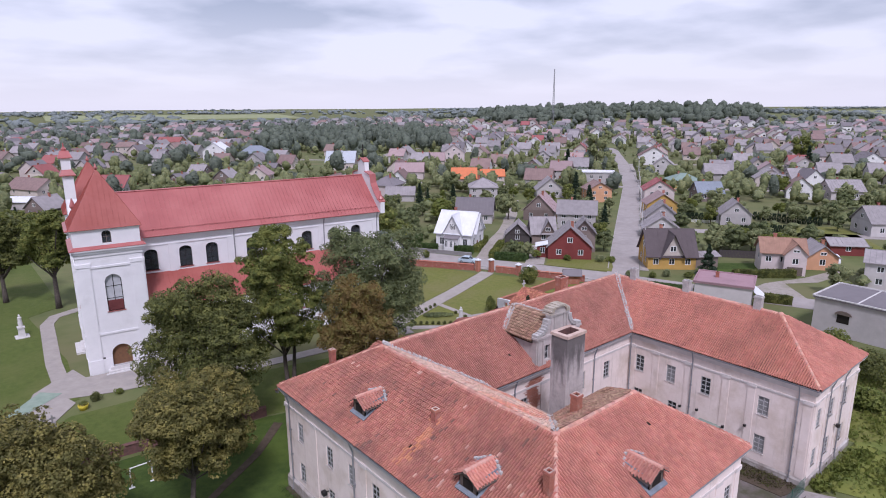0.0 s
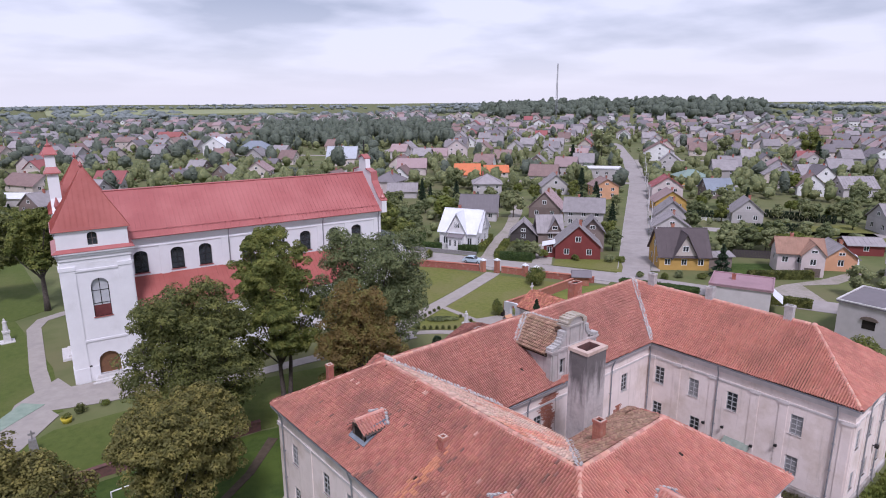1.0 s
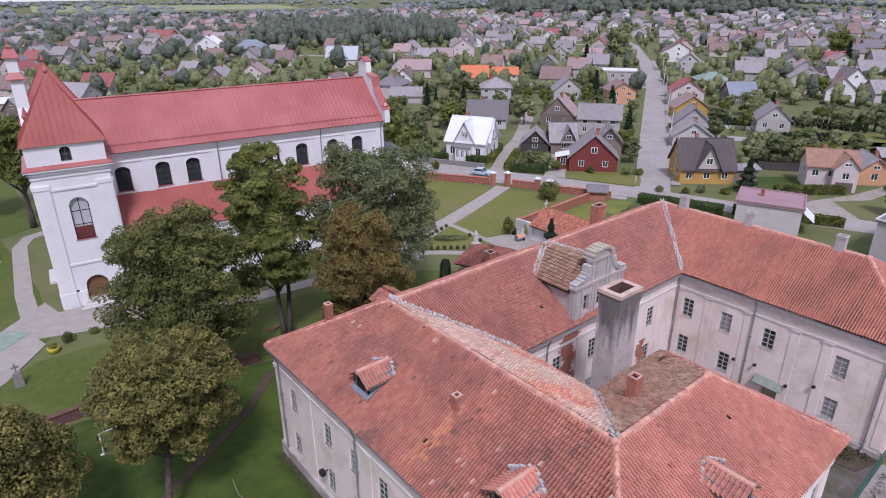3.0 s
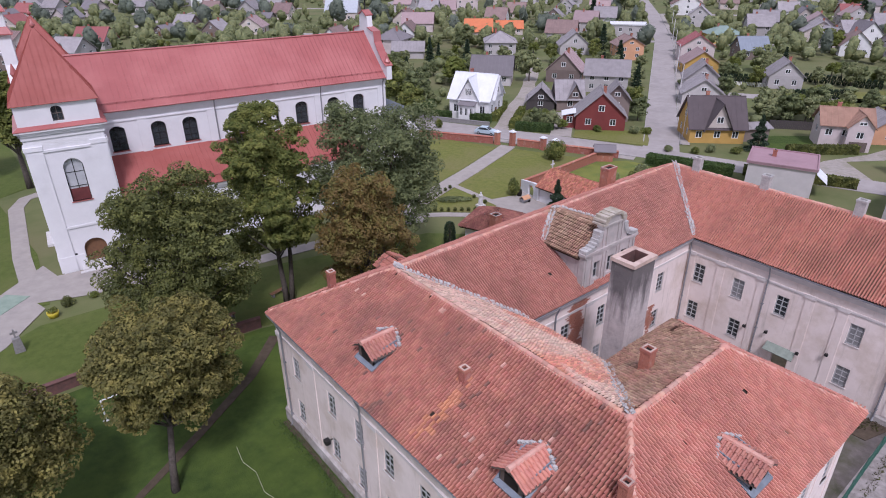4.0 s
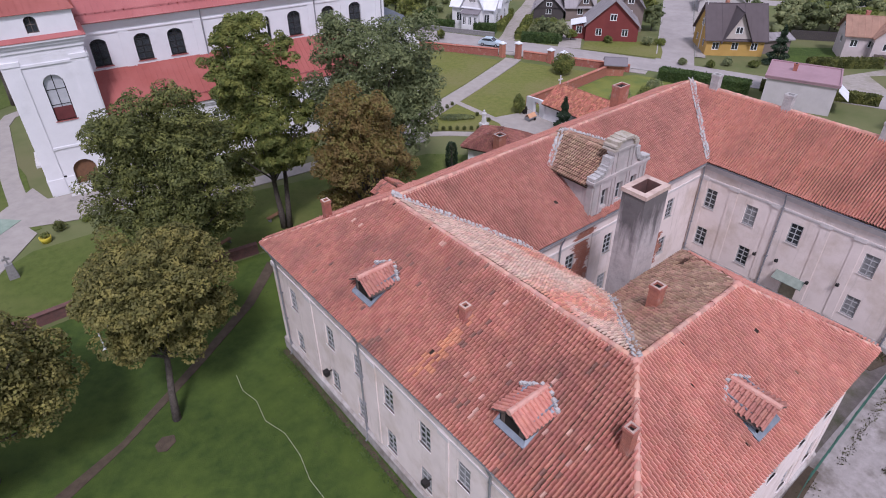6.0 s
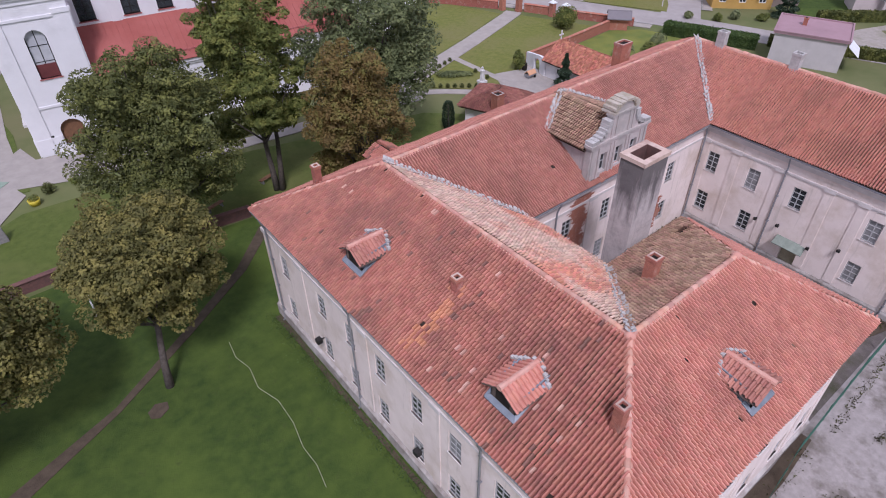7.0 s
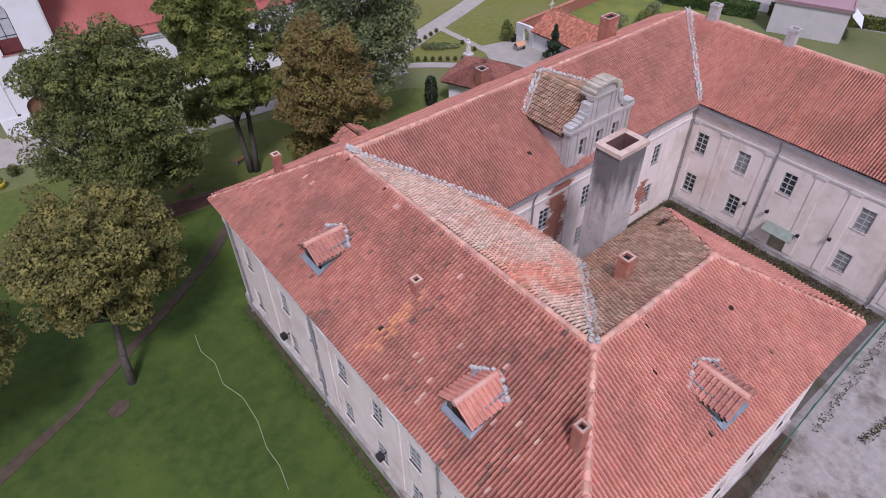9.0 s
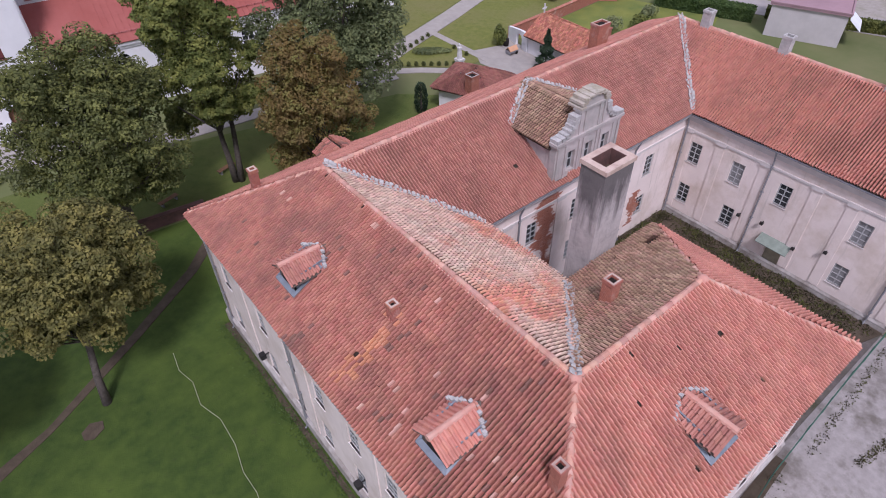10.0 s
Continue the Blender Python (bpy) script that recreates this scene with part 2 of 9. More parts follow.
YARD = material("cracked_concrete_yard", (0.36, 0.325, 0.32), (0.26, 0.235, 0.225), 1.8, 0.95, patch=(0.155, 0.135, 0.12), patch_scale=0.35, patch_at=0.58, patch_soft=0.07, bump=0.6, grain=10, streak=(0.22, 0.20, 0.17))
GRAVEL = material("pale_gravel", (0.37, 0.33, 0.30), (0.29, 0.26, 0.235), 1.5, 0.95, patch=(0.22, 0.21, 0.15), patch_scale=0.25, patch_at=0.62, bump=0.7, grain=25)
EARTH = material("dark_earth", (0.068, 0.050, 0.036), (0.102, 0.078, 0.056), 1.8, 0.98, bump=0.9, grain=12)
# Far fields, lightened in colour for the haze over them.
FIELD = material("pale_field", (0.30, 0.30, 0.17), (0.22, 0.26, 0.13), 0.02, 0.95, bump=0.3, grain=2)
KERB = material("kerb_stone", (0.40, 0.38, 0.37), (0.32, 0.30, 0.30), 3.0, 0.9)


def leaf_material(name, a, b, c):
    """Foliage: colour per leaf and in drifts over the crown, the paler ones painted as lit clumps, with a little light
    let through.
    """
    m = material(name, a, b, 0.55, 0.58, patch=c, patch_scale=1.1, patch_at=0.55, patch_soft=0.08, island=0.13, bump=0, spec=0.22)
    n, l = m.node_tree.nodes, m.node_tree.links
    bsdf = n["Principled BSDF"]
    bsdf.inputs["Subsurface Weight"].default_value = 0.0
    tr = n.new("ShaderNodeBsdfTranslucent")
    src = bsdf.inputs["Base Color"].links[0].from_socket
    l.new(src, tr.inputs["Color"])
    mx = n.new("ShaderNodeMixShader")
    mx.inputs[0].default_value = 0.28
    l.new(bsdf.outputs[0], mx.inputs[1]); l.new(tr.outputs[0], mx.inputs[2])
    l.new(mx.outputs[0], n["Material Output"].inputs["Surface"])
    return m


LEAF_DARK = leaf_material("dark_green_leaves", (0.078, 0.092, 0.030), (0.122, 0.134, 0.042), (0.215, 0.225, 0.066))
LEAF_MID = leaf_material("green_leaves", (0.094, 0.118, 0.030), (0.150, 0.172, 0.044), (0.245, 0.255, 0.066))
LEAF_OLIVE = leaf_material("olive_chestnut_leaves", (0.098, 0.098, 0.031), (0.160, 0.148, 0.046), (0.285, 0.25, 0.075))
LEAF_BROWN = leaf_material("browning_leaves", (0.155, 0.108, 0.040), (0.225, 0.152, 0.050), (0.215, 0.205, 0.060))
LEAF_BLUE = leaf_material("soft_green_leaves", (0.105, 0.130, 0.060), (0.150, 0.178, 0.076), (0.215, 0.245, 0.105))
LEAF_YELLOW = leaf_material("yellow_green_leaves", (0.12, 0.155, 0.035), (0.16, 0.185, 0.042), (0.19, 0.21, 0.05))
LEAF_SPRUCE = leaf_material("conifer_needles", (0.032, 0.055, 0.034), (0.050, 0.078, 0.042), (0.06, 0.09, 0.055))
# Town and far leaves: distance haze is greyed into their colour.
LEAF_TOWN = leaf_material("hazed_sage_leaves", (0.155, 0.185, 0.088), (0.225, 0.25, 0.118), (0.29, 0.30, 0.135))
LEAF_FAR = leaf_material("hazed_dull_leaves", (0.117, 0.144, 0.117), (0.156, 0.183, 0.140), (0.183, 0.211, 0.156))
COURT = material("damp_court_ground", (0.125, 0.105, 0.10), (0.17, 0.145, 0.14), 1.5, 0.95, patch=(0.075, 0.075, 0.045), patch_scale=0.5, patch_at=0.52, bump=0.9, grain=9)
LEAF_MOSS = leaf_material("brown_moss_weeds", (0.055, 0.050, 0.026), (0.085, 0.075, 0.035), (0.12, 0.13, 0.04))
# Paler and bluer still: the haze before the horizon is painted in.
LEAF_HORIZON = leaf_material("hazed_blue_leaves", (0.23, 0.265, 0.275), (0.28, 0.315, 0.315), (0.30, 0.335, 0.325))
LEAF_MISTY = leaf_material("hazed_grey_leaves", (0.17, 0.20, 0.185), (0.215, 0.245, 0.22), (0.24, 0.27, 0.235))
LEAF_HEDGE = leaf_material("clipped_hedge_leaves", (0.055, 0.095, 0.03), (0.08, 0.125, 0.04), (0.10, 0.15, 0.045))
GRASS_WILD = material("rough_yellow_grass", (0.15, 0.17, 0.035), (0.21, 0.215, 0.05), 1.2, 0.95, patch=(0.11, 0.145, 0.035), patch_scale=0.3, patch_at=0.52, bump=1.0, grain=8)
RIM = material("weathered_rim_brick", (0.50, 0.36, 0.30), (0.60, 0.47, 0.41), 2.5, 0.9, patch=(0.34, 0.22, 0.19), patch_scale=0.9, patch_at=0.55, bump=0.7, grain=10)
BARK = material("grey_brown_bark", (0.065, 0.053, 0.047), (0.125, 0.105, 0.092), 4.0, 0.95, bump=0.8, grain=10)

# ---- mesh helpers ----
class Geo:
    """Vertices and faces of one mesh, gathered piece by piece."""

    def __init__(self):
        self.v, self.f = [], []

    def add(self, verts, faces):
        n = len(self.v)
        self.v.extend(tuple(p) for p in verts)
        self.f.extend(tuple(i + n for i in q) for q in faces)
        return self

    def box(self, x0, y0, z0, x1, y1, z1):
        p = [(x0, y0, z0), (x1, y0, z0), (x1, y1, z0), (x0, y1, z0), (x0, y0, z1), (x1, y0, z1), (x1, y1, z1), (x0, y1, z1)]
        return self.add(p, [(3, 2, 1, 0), (4, 5, 6, 7), (0, 1, 5, 4), (1, 2, 6, 5), (2, 3, 7, 6), (3, 0, 4, 7)])

    def taper(self, cx, cy, z0, z1, a0, b0, a1, b1):
        """A box that narrows upwards: half sizes a, b below and above."""
        p = [(cx + sx * a, cy + sy * b, z) for z, a, b in ((z0, a0, b0), (z1, a1, b1)) for sx, sy in ((-1, -1), (1, -1), (1, 1), (-1, 1))]
        return self.add(p, [(3, 2, 1, 0), (4, 5, 6, 7), (0, 1, 5, 4), (1, 2, 6, 5), (2, 3, 7, 6), (3, 0, 4, 7)])

    def slab(self, poly, drop):
        """A flat polygon (3D, counter-clockwise from outside) given thickness by the vector drop."""
        n = len(poly)
        low = [tuple(a + b for a, b in zip(p, drop)) for p in poly]
        faces = [tuple(range(n)), tuple(range(2 * n - 1, n - 1, -1))]
        faces += [(i, n + i, n + (i + 1) % n, (i + 1) % n) for i in range(n)]
        return self.add(list(poly) + low, faces)

    def tube(self, pts, radii, n=8, cap=True):
        """A round rod along points."""
        pts = [Vector(p) for p in pts]
        ring = []
        for i, p in enumerate(pts):
            d = (pts[min(i + 1, len(pts) - 1)] - pts[max(i - 1, 0)]).normalized()
            u = d.cross(Vector((0, 0, 1)) if abs(d.z) < 0.95 else Vector((1, 0, 0))).normalized()
            w = d.cross(u)
            r = radii[i] if isinstance(radii, (list, tuple)) else radii
            ring.append([p + (u * math.cos(2 * math.pi * k / n) + w * math.sin(2 * math.pi * k / n)) * r for k in range(n)])
        base = len(self.v)
        for r in ring:
            self.v.extend(tuple(q) for q in r)
        for i in range(len(pts) - 1):
            for k in range(n):
                a, b = base + i * n + k, base + i * n + (k + 1) % n
                self.f.append((a, b, b + n, a + n))
        if cap:
            self.f.append(tuple(base + k for k in reversed(range(n))))
            self.f.append(tuple(base + (len(pts) - 1) * n + k for k in range(n)))
        return self

    def lathe(self, cx, cy, prof, n=12):
        """A turned shape: profile of (radius, z)."""
        base = len(self.v)
        for r, z in prof:
            self.v.extend((cx + r * math.cos(2 * math.pi * k / n), cy + r * math.sin(2 * math.pi * k / n), z) for k in range(n))
        for i in range(len(prof) - 1):
            for k in range(n):
                a, b = base + i * n + k, base + i * n + (k + 1) % n
                self.f.append((a, b, b + n, a + n))
        self.f.append(tuple(base + k for k in reversed(range(n))))
        self.f.append(tuple(base + (len(prof) - 1) * n + k for k in range(n)))
        return self

    def courses(self, hw, hd, z0, z1, step=0.08, cut=0.008):
        """A square shaft whose brick courses stand in and out, one closed skin."""
        k = int((z1 - z0) / step)
        rings = []
        for i in range(k):
            a = z0 + (z1 - z0) * i / k
            b = z0 + (z1 - z0) * (i + 1) / k
            rings += [(a, 0.0), (b - step * 0.15, 0.0), (b - step * 0.15, cut), (b, cut)]
        base = len(self.v)
        for z, c in rings:
            self.v += [(sx * (hw - c), sy * (hd - c), z) for sx, sy in ((-1, -1), (1, -1), (1, 1), (-1, 1))]
        for i in range(len(rings) - 1):
            for j in range(4):
                a, b = base + i * 4 + j, base + i * 4 + (j + 1) % 4
                self.f.append((a, b, b + 4, a + 4))
        self.f.append(tuple(base + j for j in (3, 2, 1, 0)))
        self.f.append(tuple(base + (len(rings) - 1) * 4 + j for j in range(4)))
        return self

    def moved(self, m):
        self.v = [tuple(m @ Vector(p)) for p in self.v]
        return self

    def mesh(self, name, mat, smooth=False):
        me = bpy.data.meshes.new(name)
        me.from_pydata(self.v, [], self.f)
        me.materials.append(mat)
        if smooth:
            me.polygons.foreach_set("use_smooth", [True] * len(me.polygons))
        me.update()
        return me


def part(name, geo, mat, parent=None, label="", smooth=False, kind=""):
    """One mesh object, under a thing or a part. geo: a Geo, or a mesh to share."""
    ob = new(name, geo.mesh(name, mat, smooth) if isinstance(geo, Geo) else geo)
    if parent is not None:
        ob.parent = parent
        ob.matrix_parent_inverse = parent.matrix_basis.inverted()
    return tagged(ob, label=label, kind=kind)


def thing(name, at, label, category, group="", kind=""):
    """An Empty at the base of a thing; its parts are made in world places."""
    ob = new(name)
    ob.empty_display_size = 0.3
    ob.matrix_basis = Matrix.Translation(at)
    return tagged(ob, label, category, group, kind)


def solid(name, geo, mat, label, category, group="", kind="", smooth=False, at=None):
    """A top-level thing of one mesh, its origin at its base."""
    if at is None and geo.v:
        a = np.array(geo.v)
        lo, hi = a.min(0), a.max(0)
        at = ((lo[0] + hi[0]) / 2, (lo[1] + hi[1]) / 2, lo[2])
    geo.v = [tuple(np.subtract(p, at)) for p in geo.v]
    ob = new(name, geo.mesh(name, mat, smooth))
    ob.matrix_basis = Matrix.Translation(at)
    return tagged(ob, label, category, group, kind)


def wall_geo(p0, p1, z0, z1, holes=(), thick=0.6, g=None):
    """An upright wall from p0 to p1 whose outer face looks to the right of that way; holes (u0, u1, z0, z1, arch) go through it."""
    g = g or Geo()
    p0, p1 = Vector((*p0, 0)), Vector((*p1, 0))
    d = (p1 - p0).normalized()
    p0, p1 = p0 + d * 0.004, p1 - d * 0.004
    length = (p1 - p0).length
    n = Vector((d.y, -d.x, 0))

    def at(u, z, dep):
        q = p0 + d * u - n * dep
        return (q.x, q.y, z)
    us = sorted({0.0, length, *[h[0] for h in holes], *[h[1] for h in holes]})
    zs = sorted({z0, z1, *[h[2] for h in holes], *[h[3] for h in holes]})
    for a, b in zip(us, us[1:]):
        for c, e in zip(zs, zs[1:]):
            if any(h[0] < (a + b) / 2 < h[1] and h[2] < (c + e) / 2 < h[3] for h in holes):
                continue
            g.add([at(a, c, 0), at(b, c, 0), at(b, e, 0), at(a, e, 0)], [(0, 1, 2, 3)])
            g.add([at(a, c, thick), at(b, c, thick), at(b, e, thick), at(a, e, thick)], [(3, 2, 1, 0)])
    for a, b, c, e, *arch in holes:
        for q in (((a, c), (a, e)), ((a, e), (b, e)), ((b, e), (b, c)), ((b, c), (a, c))):
            (ua, za), (ub, zb) = q
            g.add([at(ua, za, 0), at(ub, zb, 0), at(ub, zb, thick), at(ua, za, thick)], [(0, 1, 2, 3)])
        if arch and arch[0]:
            rise, mid, half = arch[0], (a + b) / 2, (b - a) / 2
            arc = [(mid - half * math.cos(math.pi * k / 10), e - rise + rise * math.sin(math.pi * k / 10)) for k in range(11)]
            for (ua, za), (ub, zb) in zip(arc, arc[1:]):
                g.add([at(ua, za, 0), at(ub, zb, 0), at(ub, e, 0), at(ua, e, 0)], [(0, 1, 2, 3)])
                g.add([at(ua, za, 0), at(ub, zb, 0), at(ub, zb, thick), at(ua, za, thick)], [(3, 2, 1, 0)])
    for u in (0, length):
        g.add([at(u, z0, 0), at(u, z1, 0), at(u, z1, thick), at(u, z0, thick)], [(0, 1, 2, 3)])
    for z in (z0, z1):
        g.add([at(0, z, 0), at(length, z, 0), at(length, z, thick), at(0, z, thick)], [(0, 1, 2, 3)])
    return g


def face_frame(p0, p1):
    """The matrix of a wall's face: x along it, y into the wall, z up."""
    d = (Vector((*p1, 0)) - Vector((*p0, 0))).normalized()
    m = Matrix(((d.x, -d.y, 0, p0[0]), (d.y, d.x, 0, p0[1]), (0, 0, 1, 0), (0, 0, 0, 1)))
    return m


def window_parts(parent, m, u0, u1, z0, z1, deep=0.22, cols=2, rows=3, mat=None, arch=0.0, bar=0.07, name="window", glass=None, label=""):
    """A window set into an opening: frame and glazing bars, with a pane behind them, in the wall's own places m."""
    mat, glass = mat or FRAME_GREY, glass or GLASS
    y0, y1 = deep, deep + 0.07
    thin = bar * 0.75
    def cuts(a0, a1, k, mid):
        out_ = [a0, a0 + bar]
        for i in range(1, k):
            c = a0 + (a1 - a0) * i / k
            w = mid if i * 2 == k else thin
            out_ += [c - w / 2, c + w / 2]
        return out_ + [a1 - bar, a1]
    us, zs = cuts(u0, u1, cols, bar * 0.9), cuts(z0, z1, rows, thin)
    nu, nz = len(us), len(zs)
    g = Geo()
    g.v = [(u, y, z) for y in (y0, y1) for z in zs for u in us]
    def at(i, j, back):
        return back * nu * nz + j * nu + i
    def bar_at(i, j):
        return 0 <= i < nu - 1 and 0 <= j < nz - 1 and (i % 2 == 0 or j % 2 == 0)
    for j in range(nz - 1):
        for i in range(nu - 1):
            if not bar_at(i, j):
                continue
            g.f += [(at(i, j, 0), at(i + 1, j, 0), at(i + 1, j + 1, 0), at(i, j + 1, 0)), (at(i, j + 1, 1), at(i + 1, j + 1, 1), at(i + 1, j, 1), at(i, j, 1))]
            for di, dj, (p, q) in ((-1, 0, ((i, j + 1), (i, j))), (1, 0, ((i + 1, j), (i + 1, j + 1))), (0, -1, ((i, j), (i + 1, j))), (0, 1, ((i + 1, j + 1), (i, j + 1)))):
                if not bar_at(i + di, j + dj):
                    g.f.append((at(*p, 0), at(*p, 1), at(*q, 1), at(*q, 0)))
    w = part(name, g.moved(m), mat, parent, label)
    pane = Geo().box(u0 + bar * 0.5, y0 + 0.03, z0 + bar * 0.5, u1 - bar * 0.5, y0 + 0.042, z1 - bar * 0.5).moved(m)
    p = part("pane", pane, glass, w)
    p.visible_shadow = False
    return w

# ---- the old monastery: four wings round a court, open at one corner ----
EAVE, RIDGE = 9.7, 13.6
XW0, XW1, XWR = 20.5, 34.0, 27.2      # west wing: eaves and ridge
YN0, YN1, YNR = 34.2, 46.9, 40.4      # north wing
YS0, YS1, YSR = 15.9, 27.7, 21.7      # south wing
XE0, XE1, XER = 55.0, 66.8, 60.8      # east wing
XSE, XSR, YER = 41.75, 35.7, 21.8     # end of the south wing, ends of its ridge and the east one's
IN = 0.35
convent = thing("monastery_building", (43, 31, 0), "old two-storey monastery with pale peeling plaster and terracotta roofs", "building")

WIN_U, WIN_L = (5.5, 7.3), (1.7, 3.45)
wall_no, win_no = [0], [0]
BOARD = material("grey_window_boards", (0.27, 0.265, 0.27), (0.20, 0.20, 0.205), 3.0, 0.85, bump=0.4)


def convent_wall(p0, p1, cols, low=None, label="", boarded=None, doors=()):
    """A wall with windows at the places cols along it, in two storeys, mouldings under the eaves and a plinth."""
    low = cols if low is None else low
    holes = [(u - 0.5, u + 0.5, *WIN_U) for u in cols] + [(u - 0.5, u + 0.5, *WIN_L) for u in low] + list(doors)
    wall = part("wall", wall_geo(p0, p1, -0.3, 9.35, holes), PLASTER, convent, label)
    m = face_frame(p0, p1)
    length = (Vector(p1) - Vector(p0)).length
    for row, (z, us) in enumerate(((WIN_U, cols), (WIN_L, low))):
        for k, u in enumerate(us):
            win_no[0] += 1
            shut = win_no[0] % 5 in (1, 3) if boarded is None else (row, k) in boarded
            window_parts(wall, m, u - 0.5, u + 0.5, *z, deep=0.09, cols=2, rows=4, bar=0.085, glass=BOARD if shut else None)
            part("sill", Geo().box(u - 0.56, -0.06, z[0] - 0.06, u + 0.56, 0.08, z[0]).moved(m), PLASTER_TRIM, wall)
    for z0, z1, o in ((9.12, 9.35, 0.20), (8.96, 9.12, 0.11), (8.12, 8.27, 0.07), (8.02, 8.12, 0.035)):
        e, j = o - 0.004 * (wall_no[0] % 2), 0.003 * (wall_no[0] % 2)
        part("moulding", Geo().box(-e, -o, z0 + j, length + e, 0, z1 + j).moved(m), PLASTER_TRIM, wall)
    wall_no[0] += 1
    return wall, m, length


def strips(wall, m, places, z0=0.9, z1=8.0, wide=0.7):
    for u in places:
        part("pilaster", Geo().box(u - wide / 2, -0.05, z0, u + wide / 2, 0, z1).moved(m), PLASTER, wall)
        part("capital", Geo().box(u - wide / 2 - 0.08, -0.13, 8.0, u + wide / 2 + 0.08, 0, 8.32).moved(m), PLASTER_TRIM, wall)


def plinth(wall, m, length, h=1.0, out=0.16):
    g = Geo()
    g.box(-out, -out, -0.3, length + out, 0, h)
    part("plinth", g.moved(m), PLINTH, wall)
    lip = Geo()
    lip.slab([(-out, -out - 0.02, h), (length + out, -out - 0.02, h), (length + out, 0, h + 0.22), (-out, 0, h + 0.22)], (0, 0.01, -0.08))
    part("plinth_ledge", lip.moved(m), PLINTH, wall)


def downpipe(m, u, z_top=9.0, parent=None):
    g = Geo()
    g.tube([(u, -0.42, 9.62), (u, -0.36, 9.35), (u, -0.14, 8.7), (u, -0.13, 0.5), (u, -0.3, 0.2)], 0.065, 8)
    for z in (1.2, 3.6, 6.0, 8.2):
        g.box(u - 0.10, -0.2, z, u + 0.10, 0.0, z + 0.06)
    part("downpipe", g.moved(m), PIPE, parent or convent, smooth=False)


x0, x1 = XW0 + IN, XW1 - IN
y0, y1 = YS0 + IN, YN1 - IN
west, mw, lw = convent_wall((x0, y1), (x0, y0), [y1 - y for y in (43.9, 39.0, 35.7, 32.5, 29.1, 25.9, 22.5, 19.2)], label="long plastered wall with two rows of windows")
plinth(west, mw, lw)
strips(west, mw, [0.45, y1 - 41.4, y1 - 34.0, y1 - 27.4, lw - 0.45])
for y in (45.6, 35.2, 23.9):
    downpipe(mw, y1 - y)
south, ms, ls = convent_wall((x0, y0), (XSE - IN, y0), [2.6, 5.9, 9.2, 12.5, 15.8, 18.9])
plinth(south, ms, ls, 0.7)
strips(south, ms, [0.45, 4.2, 10.8, 17.3, ls - 0.45])
send, mse, lse = convent_wall((XSE - IN, y0), (XSE - IN, YS1 - IN), [2.4, 8.6])
sin_, msi, lsi = convent_wall((XSE - IN, YS1 - IN), (x1, YS1 - IN), [2.2, 5.4])
win_, mwi, lwi = convent_wall((x1, YS1 - IN), (x1, YN0 + IN), [3.6])
nin, mni, lni = convent_wall((x1, YN0 + IN), (XE0 + IN, YN0 + IN), [38.6 - x1, 43.0 - x1, 47.1 - x1, 51.3 - x1], low=[43.0 - x1, 47.1 - x1, 51.3 - x1], label="court wall with fallen plaster over red brick")
strips(nin, mni, [36.2 - x1, 41.2 - x1, 45.0 - x1, 49.2 - x1])
ein, mei, lei = convent_wall((XE0 + IN, YN0 + IN), (XE0 + IN, y0), [34.55 - y for y in (33.2, 29.6, 25.9, 20.4)], low=[34.55 - y for y in (33.2, 29.2, 20.4)],
                             boarded=((0, 1), (0, 3), (1, 2)), doors=[(34.55 - 25.6, 34.55 - 24.3, 0.15, 2.25)])
plinth(ein, mei, lei, 0.55, 0.06)
strips(ein, mei, [0.4, 3.2, 6.8, 10.6, 13.0, lei - 0.5])
esouth, mes, les = convent_wall((XE0 + IN, y0), (XE1 - IN, y0), [1.5, 4.6, 8.2])
plinth(esouth, mes, les, 0.6, 0.1)
strips(esouth, mes, [0.45, 3.0, 6.4, les - 0.45], wide=0.6)
eout, meo, leo = convent_wall((XE1 - IN, y0), (XE1 - IN, y1), [3, 7, 11, 15, 19, 23, 27])
nout, mno, lno = convent_wall((XE1 - IN, y1), (x0, y1), [3.5 + 4.2 * k for k in range(10)])
for m, u, w in ((mei, 34.55 - 27.3, ein), (mei, 34.55 - 17.5, ein), (mei, 0.25, ein), (mni, 48.9 - x1, nin), (mni, 37.2 - x1, nin), (mes, 3.4, esouth), (mes, 7.0, esouth)):
    downpipe(m, u, parent=w)
plain_door = material("pale_door_boards", (0.40, 0.36, 0.25), (0.30, 0.27, 0.20), 3.0, 0.85)
CANOPY = material("pale_green_tin", (0.25, 0.29, 0.25), (0.17, 0.20, 0.175), 2.0, 0.6)
# court door with a small tin canopy, lamp and meter boxes
part("door", Geo().box(34.55 - 25.58, 0.25, 0.17, 34.55 - 24.32, 0.31, 2.23).moved(mei), plain_door, ein, "pale weathered boarded door")
part("canopy", Geo().slab([(34.55 - 26.2, -0.75, 2.42), (34.55 - 23.8, -0.7, 2.36), (34.55 - 23.9, 0, 2.85), (34.55 - 26.2, 0, 2.85)], (0, 0, -0.06)).moved(mei), CANOPY, ein)
for u, z in ((34.55 - 28.2, 3.3), (34.55 - 23.7, 2.9), (34.55 - 26.4, 3.6), (34.55 - 21.7, 3.9)):
    part("wall_lamp", Geo().box(u - 0.12, -0.38, z, u + 0.12, -0.2, z + 0.2).box(u - 0.03, -0.2, z + 0.1, u + 0.03, 0, z + 0.16).moved(mei), IRON, ein)
